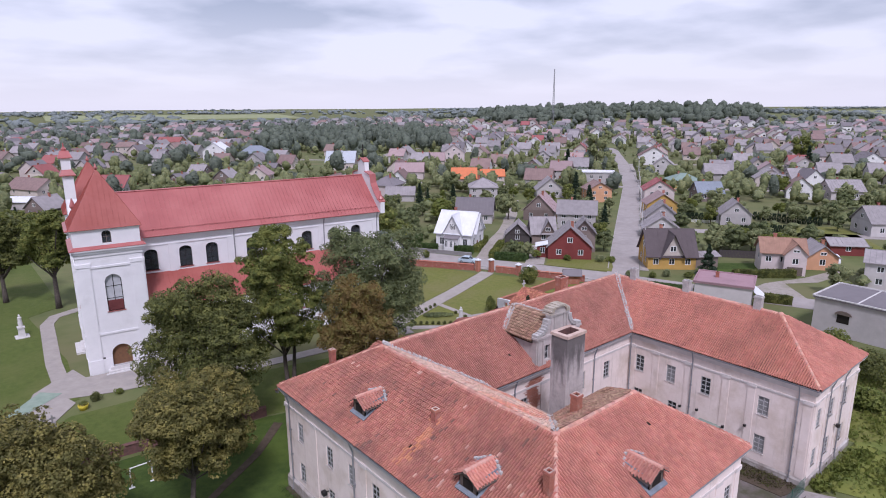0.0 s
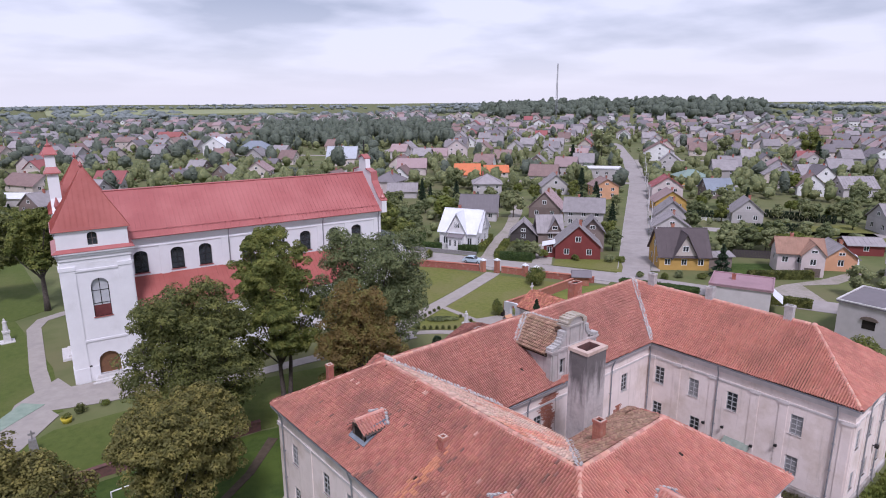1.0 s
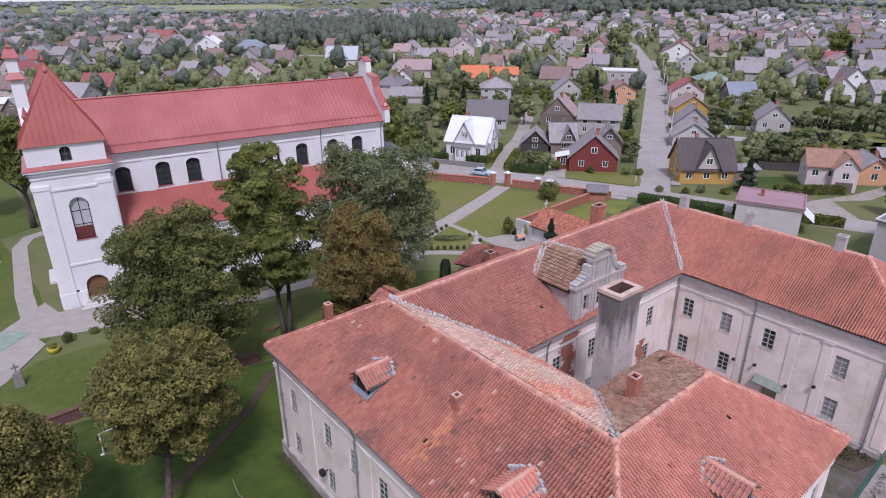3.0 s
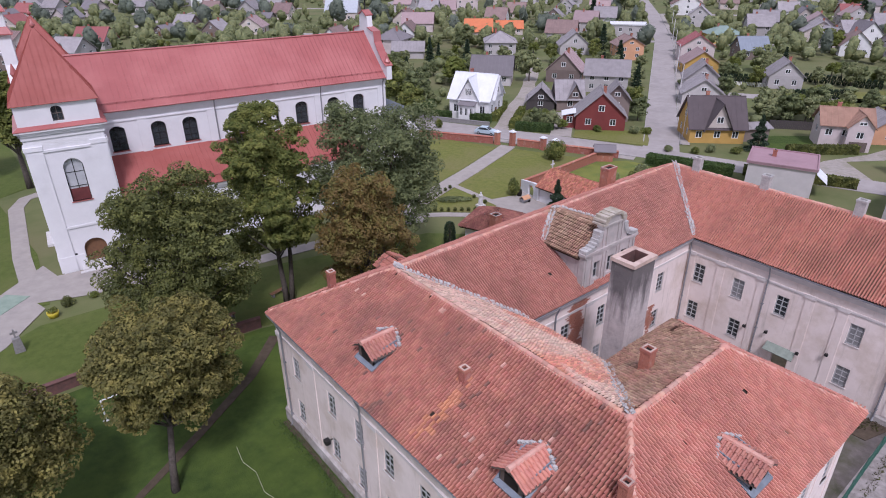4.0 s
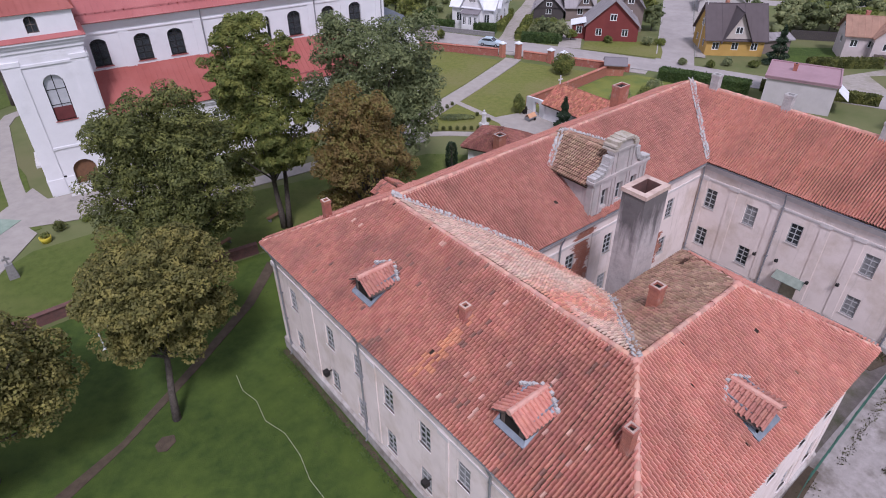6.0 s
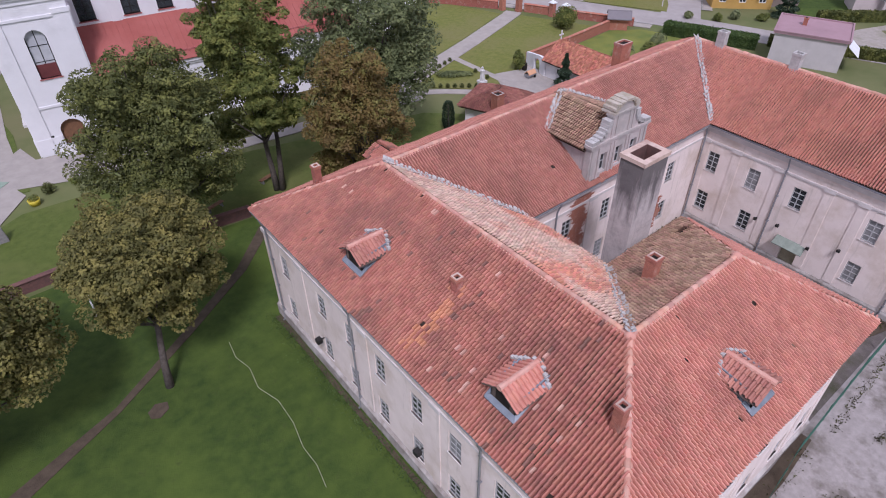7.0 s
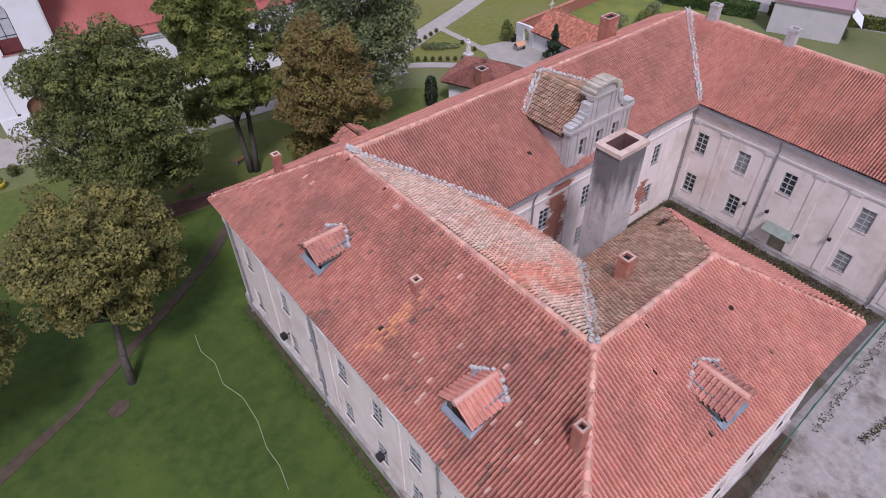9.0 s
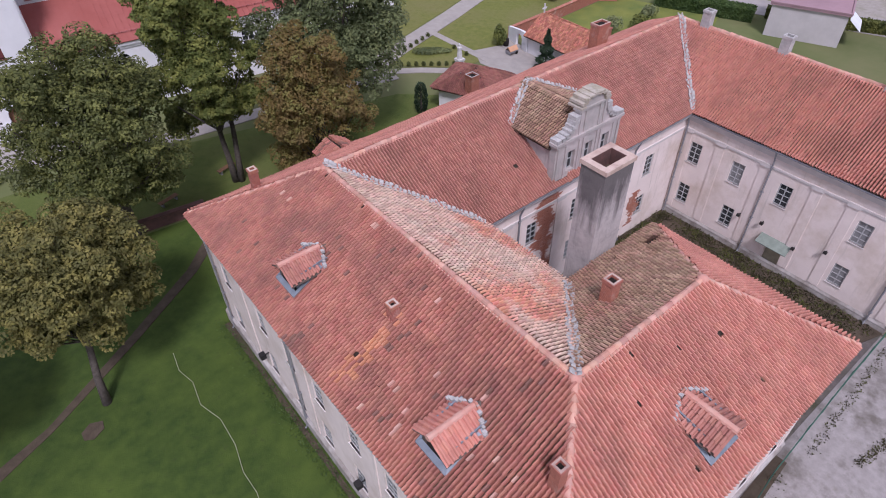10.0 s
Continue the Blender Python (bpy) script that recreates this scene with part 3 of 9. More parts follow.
for y in (39.4, 28.6):
    u = y1 - y
    part("wall_lamp", Geo().box(u - 0.2, -0.6, 3.0, u + 0.2, -0.25, 3.35).box(u - 0.03, -0.25, 3.15, u + 0.03, 0, 3.21).moved(mw), IRON, west)
part("wall_lamp", Geo().box(5.8, -0.5, 4.0, 6.1, -0.2, 4.3).box(5.92, -0.2, 4.1, 5.98, 0, 4.16).moved(mes), IRON, esouth)
# bare brick where the court wall has lost its plaster
def bare_brick(wall, m, cells, dep=0.008):
    """Courses of brick, uneven at their ends."""
    rnd = random.Random(5)
    g = Geo()
    for u0, u1, z0, z1 in cells:
        z = z0
        k = 0
        while z < z1:
            u = u0 + 0.3 * math.sin(z * 2.3 + u0) + rnd.uniform(-0.2, 0.25) - (0.13 if k % 2 else 0)
            while u < u1 + 0.3 * math.sin(z * 3.1) + rnd.uniform(-0.3, 0.2):
                g.box(u, -dep - rnd.uniform(0, 0.015), z, u + 0.245, 0.0, z + 0.068)
                u += 0.26
            z += 0.082
            k += 1
    part("bare_brick", g, BRICK, wall, "courses of bare red brick", kind="stuff").matrix_basis = m


bare_brick(nin, mni, [(5.4, 7.0, 4.4, 9.0), (6.0, 7.0, 2.2, 4.4), (16.3, 17.2, 1.0, 4.2)])

# ---- roofs ----
NRM_UP = Vector((0, 0, 1))
TW, TL = 0.205, 0.34# tile: covering width and length


def inside(poly, x, y):
    c = False
    j = len(poly) - 1
    for i in range(len(poly)):
        (xi, yi), (xj, yj) = poly[i], poly[j]
        if (yi > y) != (yj > y) and x < (xj - xi) * (y - yi) / (yj - yi) + xi:
            c = not c
        j = i
    return c


PROFILE = ((0.0, -0.045), (0.36, -0.045), (0.43, 0.08), (0.55, 0.145), (0.80, 0.145), (0.94, 0.08), (1.0, -0.045))


def tile_shape():
    """One pantile in its own places: x across, y up the slope, z off the roof; a trough, a roll and a thick lower edge."""
    v, f = [], []
    n = len(PROFILE)
    for y, lift in ((-0.035, 0.10), (TL + 0.01, 0.008)):
        v += [(px * TW, y, pz + lift) for px, pz in PROFILE]
    v += [(px * TW, 0.03, pz + 0.018) for px, pz in PROFILE]
    for i in range(n - 1):
        f.append((i, i + 1, n + i + 1, n + i))
        f.append((2 * n + i, 2 * n + i + 1, i + 1, i))
    return np.array(v), f


TILE_V, TILE_F = tile_shape()
tile_mesh = Geo().add(TILE_V, TILE_F).mesh("roof_tile", TILE_LOOSE)
roof_rnd = random.Random(11)


def roof_slope(building, a, b, poly, up, mat, gone=(), singles=None, missing=0.0, fresh=(), pale=(), step=1.0, trough_shade=0.2, name="roof_slope"):
    """One slope: a to b is the eave, up the direction of the slope (3D, unit); poly (u, s) its outline. Boards below, tiles above."""
    a, b, up = Vector(a), Vector(b), Vector(up).normalized()
    e = (b - a).normalized()
    n = e.cross(up).normalized()
    def at(u, s, h=0.0):
        return a + e * u + up * s + n * h
    boards = Geo()
    boards.slab([tuple(at(u, s, 0.0)) for u, s in poly], tuple(-n * 0.12))
    slope = part(name, boards, UNDER, building)
    frame_m = np.array([list(e), list(up), list(n)])      # rows: tile x, y, z
    verts, faces, look_of = [], [], []
    k = 0
    umin, umax = min(u for u, s in poly), max(u for u, s in poly)
    smax = max(s for u, s in poly)
    nv = len(TILE_V)
    rows = max(1, round(smax / TL))
    pitch = smax / rows
    count = 0
    for r in range(rows):
        s = r * pitch - 0.05
        # old roofs wander: each course sags a little
        for c in range(int(umin / TW) - 1, int(umax / TW) + 2):
            u = c * TW
            if not inside(poly, u + TW / 2, min(max(s + TL / 2, 0.02), smax - 0.02)):
                continue
            if any(abs(u - gu) < gw and abs(s - gs) < gh for gu, gs, gw, gh in gone) or roof_rnd.random() < missing * 0.7:
                continue
            sag = 0.045 * math.sin(u * 0.55 + s * 0.9) + 0.03 * math.sin(u * 1.7 - s * 0.6)
            du, ds, dh = roof_rnd.uniform(-0.005, 0.005), roof_rnd.uniform(-0.011, 0.011), roof_rnd.uniform(0, 0.008) + 0.06 + sag * 0.6
            if singles and singles(u, s) and count < 300:
                tile = part("roof_tile", tile_mesh, None, slope)
                o = at(u + du, s + ds, dh)
                tile.matrix_basis = Matrix((
                    (e.x, up.x, n.x, o.x), (e.y, up.y, n.y, o.y), (e.z, up.z, n.z, o.z), (0, 0, 0, 1)))
                count += 1
                continue
            skew = roof_rnd.uniform(-0.008, 0.008)
            if roof_rnd.random() < 0.03:      # slipped or lifted
                dh, ds, skew = dh + roof_rnd.uniform(0.015, 0.05), ds - roof_rnd.uniform(0, 0.07), skew + roof_rnd.uniform(-0.06, 0.06)
            loc = TILE_V * np.array((1, 1, step)) + np.array((u + du, s + ds, dh))
            loc[:, 0] += TILE_V[:, 1] * skew
            verts.append(loc @ frame_m)
            faces.extend(tuple(i + k for i in q) for q in TILE_F)
            # orange tiles relaid in patches, and odd ones that have gone dark
            chance = max([math.exp(-((u - fu - (s - fs) * lean) / fw) ** 2 - ((s - fs) / fl) ** 2) * 0.85 for fu, fs, fw, fl, lean in fresh], default=0.0)
            pick = roof_rnd.random()
            # pale tiles, some painted in for tile edges that catch the light
            faded = max([math.exp(-((u - fu) / fw) ** 2 - ((s - fs) / fl) ** 2) * 0.05 for fu, fs, fw, fl in pale], default=0.0)
            streaky = noise.noise(Vector((u * 1.1, s * 0.28, a.x)))
            shade_of = [1 if pick < chance else 3 if pick < chance + faded else 2 if mat is TILE_WORN and pick > 0.994 - 0.9 * max(0.0, streaky - 0.40) else 0] * len(TILE_F)
            # shade is painted dark into the troughs, in drifts like moss and grit
            if 0.5 * noise.noise(Vector((c * 0.37 + a.x, s * 0.22, a.y * 0.1))) + 0.5 * noise.noise(Vector((u * 0.3, s * 0.3, a.y))) + roof_rnd.uniform(-0.04, 0.04) > 0.5 - trough_shade:
                for i in ((0, 2, 10) if trough_shade > 0.7 else (0,)):
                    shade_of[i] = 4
            look_of.extend(shade_of)
            k += nv
    arr = np.concatenate(verts) + np.array(list(a))
    me = bpy.data.meshes.new("roof_tiles")
    me.from_pydata(arr.tolist(), [], faces)
    for look_mat in (mat, TILE_FRESH, TILE_DARK, TILE_FADED_LIT, TROUGH):
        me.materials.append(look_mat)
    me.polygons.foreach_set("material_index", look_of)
    part("roof_tiles", me, None, slope, "interlocking clay pantiles", kind="stuff")
    return slope


def edge_tiles(building, p, q, mat=None, name="ridge_tiles", r=0.155, lime=True, step=0.38):
    """Half-round tiles bedded in mortar along a ridge or hip."""
    p, q = Vector(p), Vector(q)
    d = (q - p)
    length = d.length
    d.normalize()
    side = d.cross(NRM_UP).normalized()
    up = side.cross(d).normalized()
    g = Geo()
    rnd = random.Random(int(length * 100))
    for i in range(int(length / step)):
        o = p + d * (i * step)
        lift = rnd.uniform(-0.02, 0.02) + 0.03
        pts0, pts1 = [], []
        for k in range(7):
            an = math.pi * k / 6
            for pts, dd, rr in ((pts0, 0.0, r * 1.06), (pts1, step * 1.12, r * 0.9)):
                pts.append(o + d * dd + side * (math.cos(an) * rr) + up * (math.sin(an) * rr + lift))
        g.add([tuple(x) for x in pts0 + pts1], [(j, j + 1, j + 8, j + 7) for j in range(6)])
    part(name, g, mat or TILE_RIDGE, building, kind="stuff")
    if lime:
        m = Geo()
        n = int(length / 0.3)
        for s in (-1, 1):
            for i in range(n):
                o = p + d * (i * 0.3)
                w = rnd.uniform(0.025, 0.06)
                c = o + side * s * (r + 0.02) + up * 0.0
                m.tube([tuple(c), tuple(c + d * 0.3)], w, 5)
        part("mortar_bed", m, TILE_RIDGE if not mat else mat, building, kind="stuff")


def valley(building, p, q, wide=0.3):
    """A ragged strip of lime mortar down a valley."""
    p, q = Vector(p), Vector(q)
    d = (q - p)
    length = d.length
    d.normalize()
    side = d.cross(NRM_UP).normalized()
    g = Geo()
    rnd = random.Random(int(length * 37))
    n = int(length / 0.28)
    for i in range(n):
        for s in (-1, 1):
            o = p + d * (i * 0.28 + rnd.uniform(0, 0.1)) + side * s * rnd.uniform(0.06, wide * 0.75)
            z = 0.31 + rnd.uniform(0, 0.06)
            a = rnd.uniform(0.06, 0.15)
            g.add([tuple(o + d * dx * a + side * dy * a * 0.8 + Vector((0, 0, z + dz + (abs(dy + s)) * 0.05))) for dx, dy, dz in
                   ((-1, -1, 0), (1, -1, 0), (1, 1, 0.02), (-1, 1, 0.0), (-0.7, -0.7, 0.07), (0.7, -0.7, 0.06), (0.7, 0.7, 0.09), (-0.7, 0.7, 0.07))],
                  [(4, 5, 6, 7), (0, 1, 5, 4), (1, 2, 6, 5), (2, 3, 7, 6), (3, 0, 4, 7)])
    dn = Vector((0, 0, 0.29))
    g.slab([tuple(p - side * 0.16 + dn * 1.3), tuple(q - side * 0.16 + dn * 1.3), tuple(q + dn), tuple(p + dn)], (0, 0, -0.05))
    g.slab([tuple(p + dn), tuple(q + dn), tuple(q + side * 0.16 + dn * 1.3), tuple(p + side * 0.16 + dn * 1.3)], (0, 0, -0.05))
    part("valley_mortar", g, MORTAR, building, "ragged white lime mortar", kind="stuff")


def slope_of(run):
    rise = RIDGE - EAVE
    return math.hypot(run, rise), rise


def make_slope(a, b, ridge_pts, inward, run, mat, **kw):
    """a, b: eave ends; ridge_pts: plan points of the upper outline; inward: plan direction up the slope."""
    a3, b3 = Vector((*a, EAVE)), Vector((*b, EAVE))
    length, rise = slope_of(run)
    up = Vector((inward[0] * run, inward[1] * run, rise))
    e = (b3 - a3).normalized()
    poly = [(0, 0), ((b3 - a3).length, 0)]
    for x, y in ridge_pts:
        d = Vector((x - a[0], y - a[1], 0))
        poly.append((d.dot(e), d.dot(Vector((*inward, 0))) / run * length))
    return roof_slope(convent, a3, b3, poly, up, mat, **kw)


# holes left for the dormers, (u, s, half width, half length)
make_slope((XW0, YN1), (XW0, YS0), [(XWR, YSR), (XWR, YNR)], (1, 0), XWR - XW0, TILE_WORN,
           singles=lambda u, s: 26.5 < u < 30.5 and s < 5.5, missing=0.0015, trough_shade=0.4,
           fresh=((17.0, 2.6, 0.36, 1.6, 0.0), (16.7, 1.2, 0.5, 0.6, 0.0)),
           pale=((5.5, 4.6, 2.2, 1.3), (25.5, 3.6, 2.6, 1.6), (14.0, 6.6, 5.0, 0.8), (21.0, 2.0, 1.5, 1.2)))
make_slope((XW1, YS1), (XW1, YN0), [(XWR, YNR), (XWR, YSR)], (-1, 0), XW1 - XWR, TILE_PALE, step=1.1, trough_shade=0.75)
make_slope((XE1, YN1), (XW0, YN1), [(XWR, YNR), (XER, YNR)], (0, -1), YN1 - YNR, TILE)
make_slope((XW1, YN0), (XE0, YN0), [(XER, YNR), (XWR, YNR)], (0, 1), YNR - YN0, TILE_OLD, trough_shade=0.4, gone=((6.6, 0.5, 0.6, 0.25), (4.2, 2.4, 0.15, 0.2)))
make_slope((XE0, YN0), (XE0, YS0), [(XER, YER), (XER, YNR)], (1, 0), XER - XE0, TILE, trough_shade=0.5)
make_slope((XE1, YS0), (XE1, YN1), [(XER, YNR), (XER, YER)], (-1, 0), XE1 - XER, TILE)
make_slope((XE0, YS0), (XE1, YS0), [(XER, YER)], (0, 1), YER - YS0, TILE)
make_slope((XW0, YS0), (XSE, YS0), [(XSR, YSR), (XWR, YSR)], (0, 1), YSR - YS0, TILE, missing=0.001, trough_shade=0.3, gone=((8.5, 4.5, 0.10, 0.17), (11.6, 5.3, 0.10, 0.17), (14.0, 4.7, 0.15, 0.17), (14.6, 2.0, 0.10, 0.17), (9.0, 1.4, 0.10, 0.17)))
make_slope((XSE, YS1), (XW1, YS1), [(XWR, YSR), (XSR, YSR)], (0, -1), YS1 - YSR, TILE_MOSS, gone=((2.2, 1.6, 0.5, 0.3),), step=1.2, trough_shade=1.4)
make_slope((XSE, YS0), (XSE, YS1), [(XSR, YSR)], (-1, 0), XSE - XSR, TILE)
top = RIDGE + 0.05
for p, q in (((XWR, YSR, top), (XWR, YNR, top)), ((XWR, YNR, top), (XER, YNR, top)), ((XER, YNR, top), (XER, YER, top)), ((XWR, YSR, top), (XSR, YSR, top)),
             ((XW0, YN1, EAVE), (XWR, YNR, top)), ((XW0, YS0, EAVE), (XWR, YSR, top)), ((XSE, YS0, EAVE), (XSR, YSR, top)), ((XSE, YS1, EAVE), (XSR, YSR, top)),
             ((XE0, YS0, EAVE), (XER, YER, top)), ((XE1, YS0, EAVE), (XER, YER, top)), ((XE1, YN1, EAVE), (XER, YNR, top))):
    edge_tiles(convent, p, q)
for p, q in (((XWR, YNR, RIDGE), (XW1, YN0, EAVE)), ((XWR, YSR, RIDGE), (XW1, YS1, EAVE)), ((XER, YNR, RIDGE), (XE0, YN0, EAVE))):
    valley(convent, p, q)
for x, y in ((XWR, YSR), (XSR, YSR), (XWR, YNR), (XER, YNR), (XER, YER)):
    part("ridge_cap", Geo().lathe(x, y, [(0.30, RIDGE - 0.05), (0.27, RIDGE + 0.15), (0.15, RIDGE + 0.26), (0.02, RIDGE + 0.29)], 10), TILE_RIDGE, convent, smooth=True)
# boarded eaves and gutters
for p, q, n in (((XW0, YN1), (XW0, YS0), (-1, 0)), ((XW0, YS0), (XSE, YS0), (0, -1)), ((XSE, YS0), (XSE, YS1), (1, 0)), ((XSE, YS1), (XW1, YS1), (0, 1)), ((XW1, YS1), (XW1, YN0), (1, 0)),
                ((XW1, YN0), (XE0, YN0), (0, -1)), ((XE0, YN0), (XE0, YS0), (-1, 0)), ((XE0, YS0), (XE1, YS0), (0, -1)), ((XE1, YS0), (XE1, YN1), (1, 0))):
    a, b = Vector((*p, EAVE - 0.10)), Vector((*q, EAVE - 0.10))
    nn = Vector((*n, 0))
    part("gutter", Geo().tube([tuple(a + nn * 0.06), tuple(b + nn * 0.06)], 0.075, 7), PIPE, convent)
    jz = Vector((0, 0, 0.004 * (n[0] != 0)))
    a, b = a + jz, b + jz
    part("soffit", Geo().slab([tuple(a + nn * 0.02), tuple(b + nn * 0.02), tuple(b - nn * 0.5), tuple(a - nn * 0.5)], (0, 0, -0.24)), PLASTER_TRIM, convent)


def brick_chimney(x, y, z_foot, z_top, w=0.46, d=0.46, mat=None, parent=None, cap=True, rot=0.0):
    """A small chimney: courses, a stepped head and a dark flue."""
    h = w / 2
    k = d / 2
    m = Matrix.Translation((x, y, 0)) @ Matrix.Rotation(rot, 4, "Z")
    c = part("chimney", Geo().courses(h, k, z_foot, z_top - 0.18).moved(m), mat or BRICK, parent or convent, "small brick chimney with a stepped head")
    t = 0.04 if cap else 0.0
    s = Geo()
    for a0, a1, b0, b1 in ((-h - t, h + t, -k - t, -k + 0.10), (-h - t, h + t, k - 0.10, k + t), (-h - t, -h + 0.10, -k + 0.10, k - 0.10), (h - 0.10, h + t, -k + 0.10, k - 0.10)):
        s.box(a0, b0, z_top - 0.18, a1, b1, z_top)
    part("chimney_head", s.moved(m), BRICK if not mat else mat, c)
    part("flue", Geo().box(-h + 0.10, -k + 0.10, z_top - 0.18, h - 0.10, k - 0.10, z_top - 0.14).moved(m), DARK, c)
    cap_ = Geo()
    for a0, a1, b0, b1 in ((-h, h, -k, -k + 0.09), (-h, h, k - 0.09, k), (-h, -h + 0.09, -k + 0.09, k - 0.09), (h - 0.09, h, -k + 0.09, k - 0.09)):
        cap_.box(a0, b0, z_top, a1, b1, z_top + 0.03)
    part("mortar_cap", cap_.moved(m), MORTAR if mat else RIM, c)
    if z_foot > 8:
        part("chimney_flashing", Geo().taper(0, 0, z_foot - 0.2, z_foot + 0.32, h + 0.22, k + 0.22, h + 0.02, k + 0.02).moved(m), MORTAR, c)
    return c


def west_z(x):
    return EAVE + (x - XW0) / (XWR - XW0) * (RIDGE - EAVE)


brick_chimney(24.35, 29.95, 11.4, 13.05)
brick_chimney(24.2, 19.65, 11.2, 13.45)
brick_chimney(24.2, 43.75, 11.0, 13.15)
brick_chimney(32.7, 24.35, 11.0, 13.55, 0.6, 0.6)
brick_chimney(54.4, 43.4, 11.0, 14.0, 1.3, 0.9)
for y in (38.0, 31.5, 24.0):
    brick_chimney(60.8, y, 12.6, 14.95, 0.62, 0.72, MORTAR)


def dormer(kind_label, m):
    """A small gabled roof light: cheeks, tin sill, dark opening and a tiled saddle roof. Local: x across, y into the roof, z up; its front foot at the origin."""
    d = part("dormer", Geo().slab([(-0.62, 0.0, 0.0), (0.62, 0.0, 0.0), (0.62, 0.0, 0.75), (0.0, 0.0, 1.1), (-0.62, 0.0, 0.75)], (0, 0.08, 0)).moved(m), WOOD, convent, kind_label)
    part("opening", Geo().box(-0.34, -0.03, 0.14, 0.34, 0.0, 0.66).moved(m), DARK, d)
    for s in (-1, 1):
        part("cheek", Geo().slab([(s * 0.62, 0.0, 0.0), (s * 0.62, 1.7, 0.99), (s * 0.62, 1.4, 0.99), (s * 0.62, 0.0, 0.75)], (-s * 0.05, 0, 0)).moved(m), TIN, d)
    sk = Geo()
    sk.slab([(-0.76, -0.20, -0.06), (0.76, -0.20, -0.06), (0.70, 0.06, 0.10), (-0.70, 0.06, 0.10)], (0, 0, -0.05))
    for s in (-1, 1):
        sk.slab([(s * 0.64, 0.0, 0.10), (s * 0.78, -0.18, -0.04), (s * 0.78, 1.45, 0.88), (s * 0.64, 1.45, 0.92)], (0, 0, -0.05))
    part("tin_skirt", sk.moved(m), TIN, d, "blue-grey tin flashing")
    for s in (-1, 1):
        g = Geo()
        ex, ez = 0.86, 0.60
        run = math.hypot(ex, 1.16 - ez)
        ang = math.atan2(1.16 - ez, ex)
        rnd = random.Random(3)
        for c in range(12):
            for r in range(3):
                yy = -0.22 + c * TW
                # tiles run across the saddle: their length down the slope
                loc = TILE_V.copy()
                loc = np.stack([loc[:, 0] + yy, loc[:, 1] + r * 0.33 + rnd.uniform(-0.02, 0.02), loc[:, 2] * 0.55 + 0.04 + rnd.uniform(0, 0.015)], 1)
                if c > 7 and r < (c - 7):
                    continue
                px = s * (ex - loc[:, 1] * math.cos(ang))
                pz = ez + loc[:, 1] * math.sin(ang) + loc[:, 2]
                g.add(np.stack([px, loc[:, 0], pz], 1), TILE_F)
        part("roof_boards", Geo().slab([(s * ex, -0.2, ez - 0.02), (0, -0.2, 1.14), (0, 2.0, 1.14), (s * ex, 1.35, ez - 0.02)], (0, 0, -0.05)).moved(m), WOOD, d)
        part("dormer_tiles", g.moved(m), TILE if "bright" in kind_label else TILE_OLD, d, kind="stuff")
    for i in range(5):
        a, b = (0, -0.25 + i * 0.38, 1.20), (0, 0.17 + i * 0.38, 1.20)
        part("ridge_tile", Geo().tube([a, b], [0.13, 0.11], 8).moved(m), TILE_RIDGE, d)
    mm = Geo()
    rnd = random.Random(8)
    for i in range(26):
        s = rnd.choice((-1, 1))
        q = rnd.random()
        e_ = rnd.uniform(0.035, 0.075)
        cx_, cy_, cz_ = s * 0.95 * (1 - q), 1.35 + q * 0.45, 0.80 + q * 0.42
        mm.box(cx_ - e_, cy_ - e_, cz_ - 0.05, cx_ + e_, cy_ + e_, cz_ + rnd.uniform(0.03, 0.09))
    part("mortar", mm.moved(m), MORTAR, d, kind="stuff")
    return d


def on_west(y, x):
    return Matrix.Translation((x, y, west_z(x) + 0.33)) @ Matrix.Rotation(radians(-90), 4, "Z")


DS = Matrix.Diagonal((1.26, 1.22, 1.2, 1))
dormer("small gabled roof dormer with weathered clay tiles", on_west(36.2, 22.05) @ DS)
dormer("small gabled roof dormer with bright clay tiles", on_west(23.95, 21.95) @ DS)
dormer("small gabled roof dormer with clay tiles and tin cheeks", Matrix.Translation((31.1, 16.95, EAVE + (16.95 - YS0) / (YSR - YS0) * (RIDGE - EAVE) + 0.33)) @ DS)

# the baroque gable over the court wall, with its own saddle of mossy tiles
CREST = material("mossy_crest_stone", (0.40, 0.35, 0.27), (0.27, 0.24, 0.18), 2.5, 0.95, patch=(0.50, 0.44, 0.39), patch_scale=1.2, bump=0.8, grain=8)
gx0, gx1, gy = 40.0, 46.2, YN0 + IN - 0.05
gm = face_frame((gx0, gy), (gx1, gy))
gw = gx1 - gx0
gable = part("court_gable", wall_geo((gx0, gy), (gx1, gy), 9.2, 12.75,
             [(1.1, 1.9, 10.3, 11.75), (2.75, 3.55, 10.3, 11.75), (4.4, 5.2, 10.3, 11.75)], 0.5), GABLE_PLASTER, convent, "weathered baroque gable with volutes")
for u in (1.1, 2.75, 4.4):
    window_parts(gable, gm, u, u + 0.8, 10.3, 11.75, cols=2, rows=2)
up_half = [(1.2, 12.75), (1.25, 13.2), (1.45, 13.5), (1.75, 13.65), (1.8, 13.75), (1.8, 14.45), (2.0, 14.6), (2.25, 14.95), (2.65, 15.15), (3.1, 15.2)]
outline = up_half + [(gw - u, z) for u, z in reversed(up_half[:-1])]
part("gable_crest", Geo().slab([(u, 0, z) for u, z in outline], (0, 0.45, 0)).moved(gm), GABLE_PLASTER, gable)
trim = Geo()
trim.box(-0.15, -0.16, 12.6, gw + 0.15, 0.5, 12.8)
trim.box(0, -0.08, 12.4, gw, 0, 12.6)
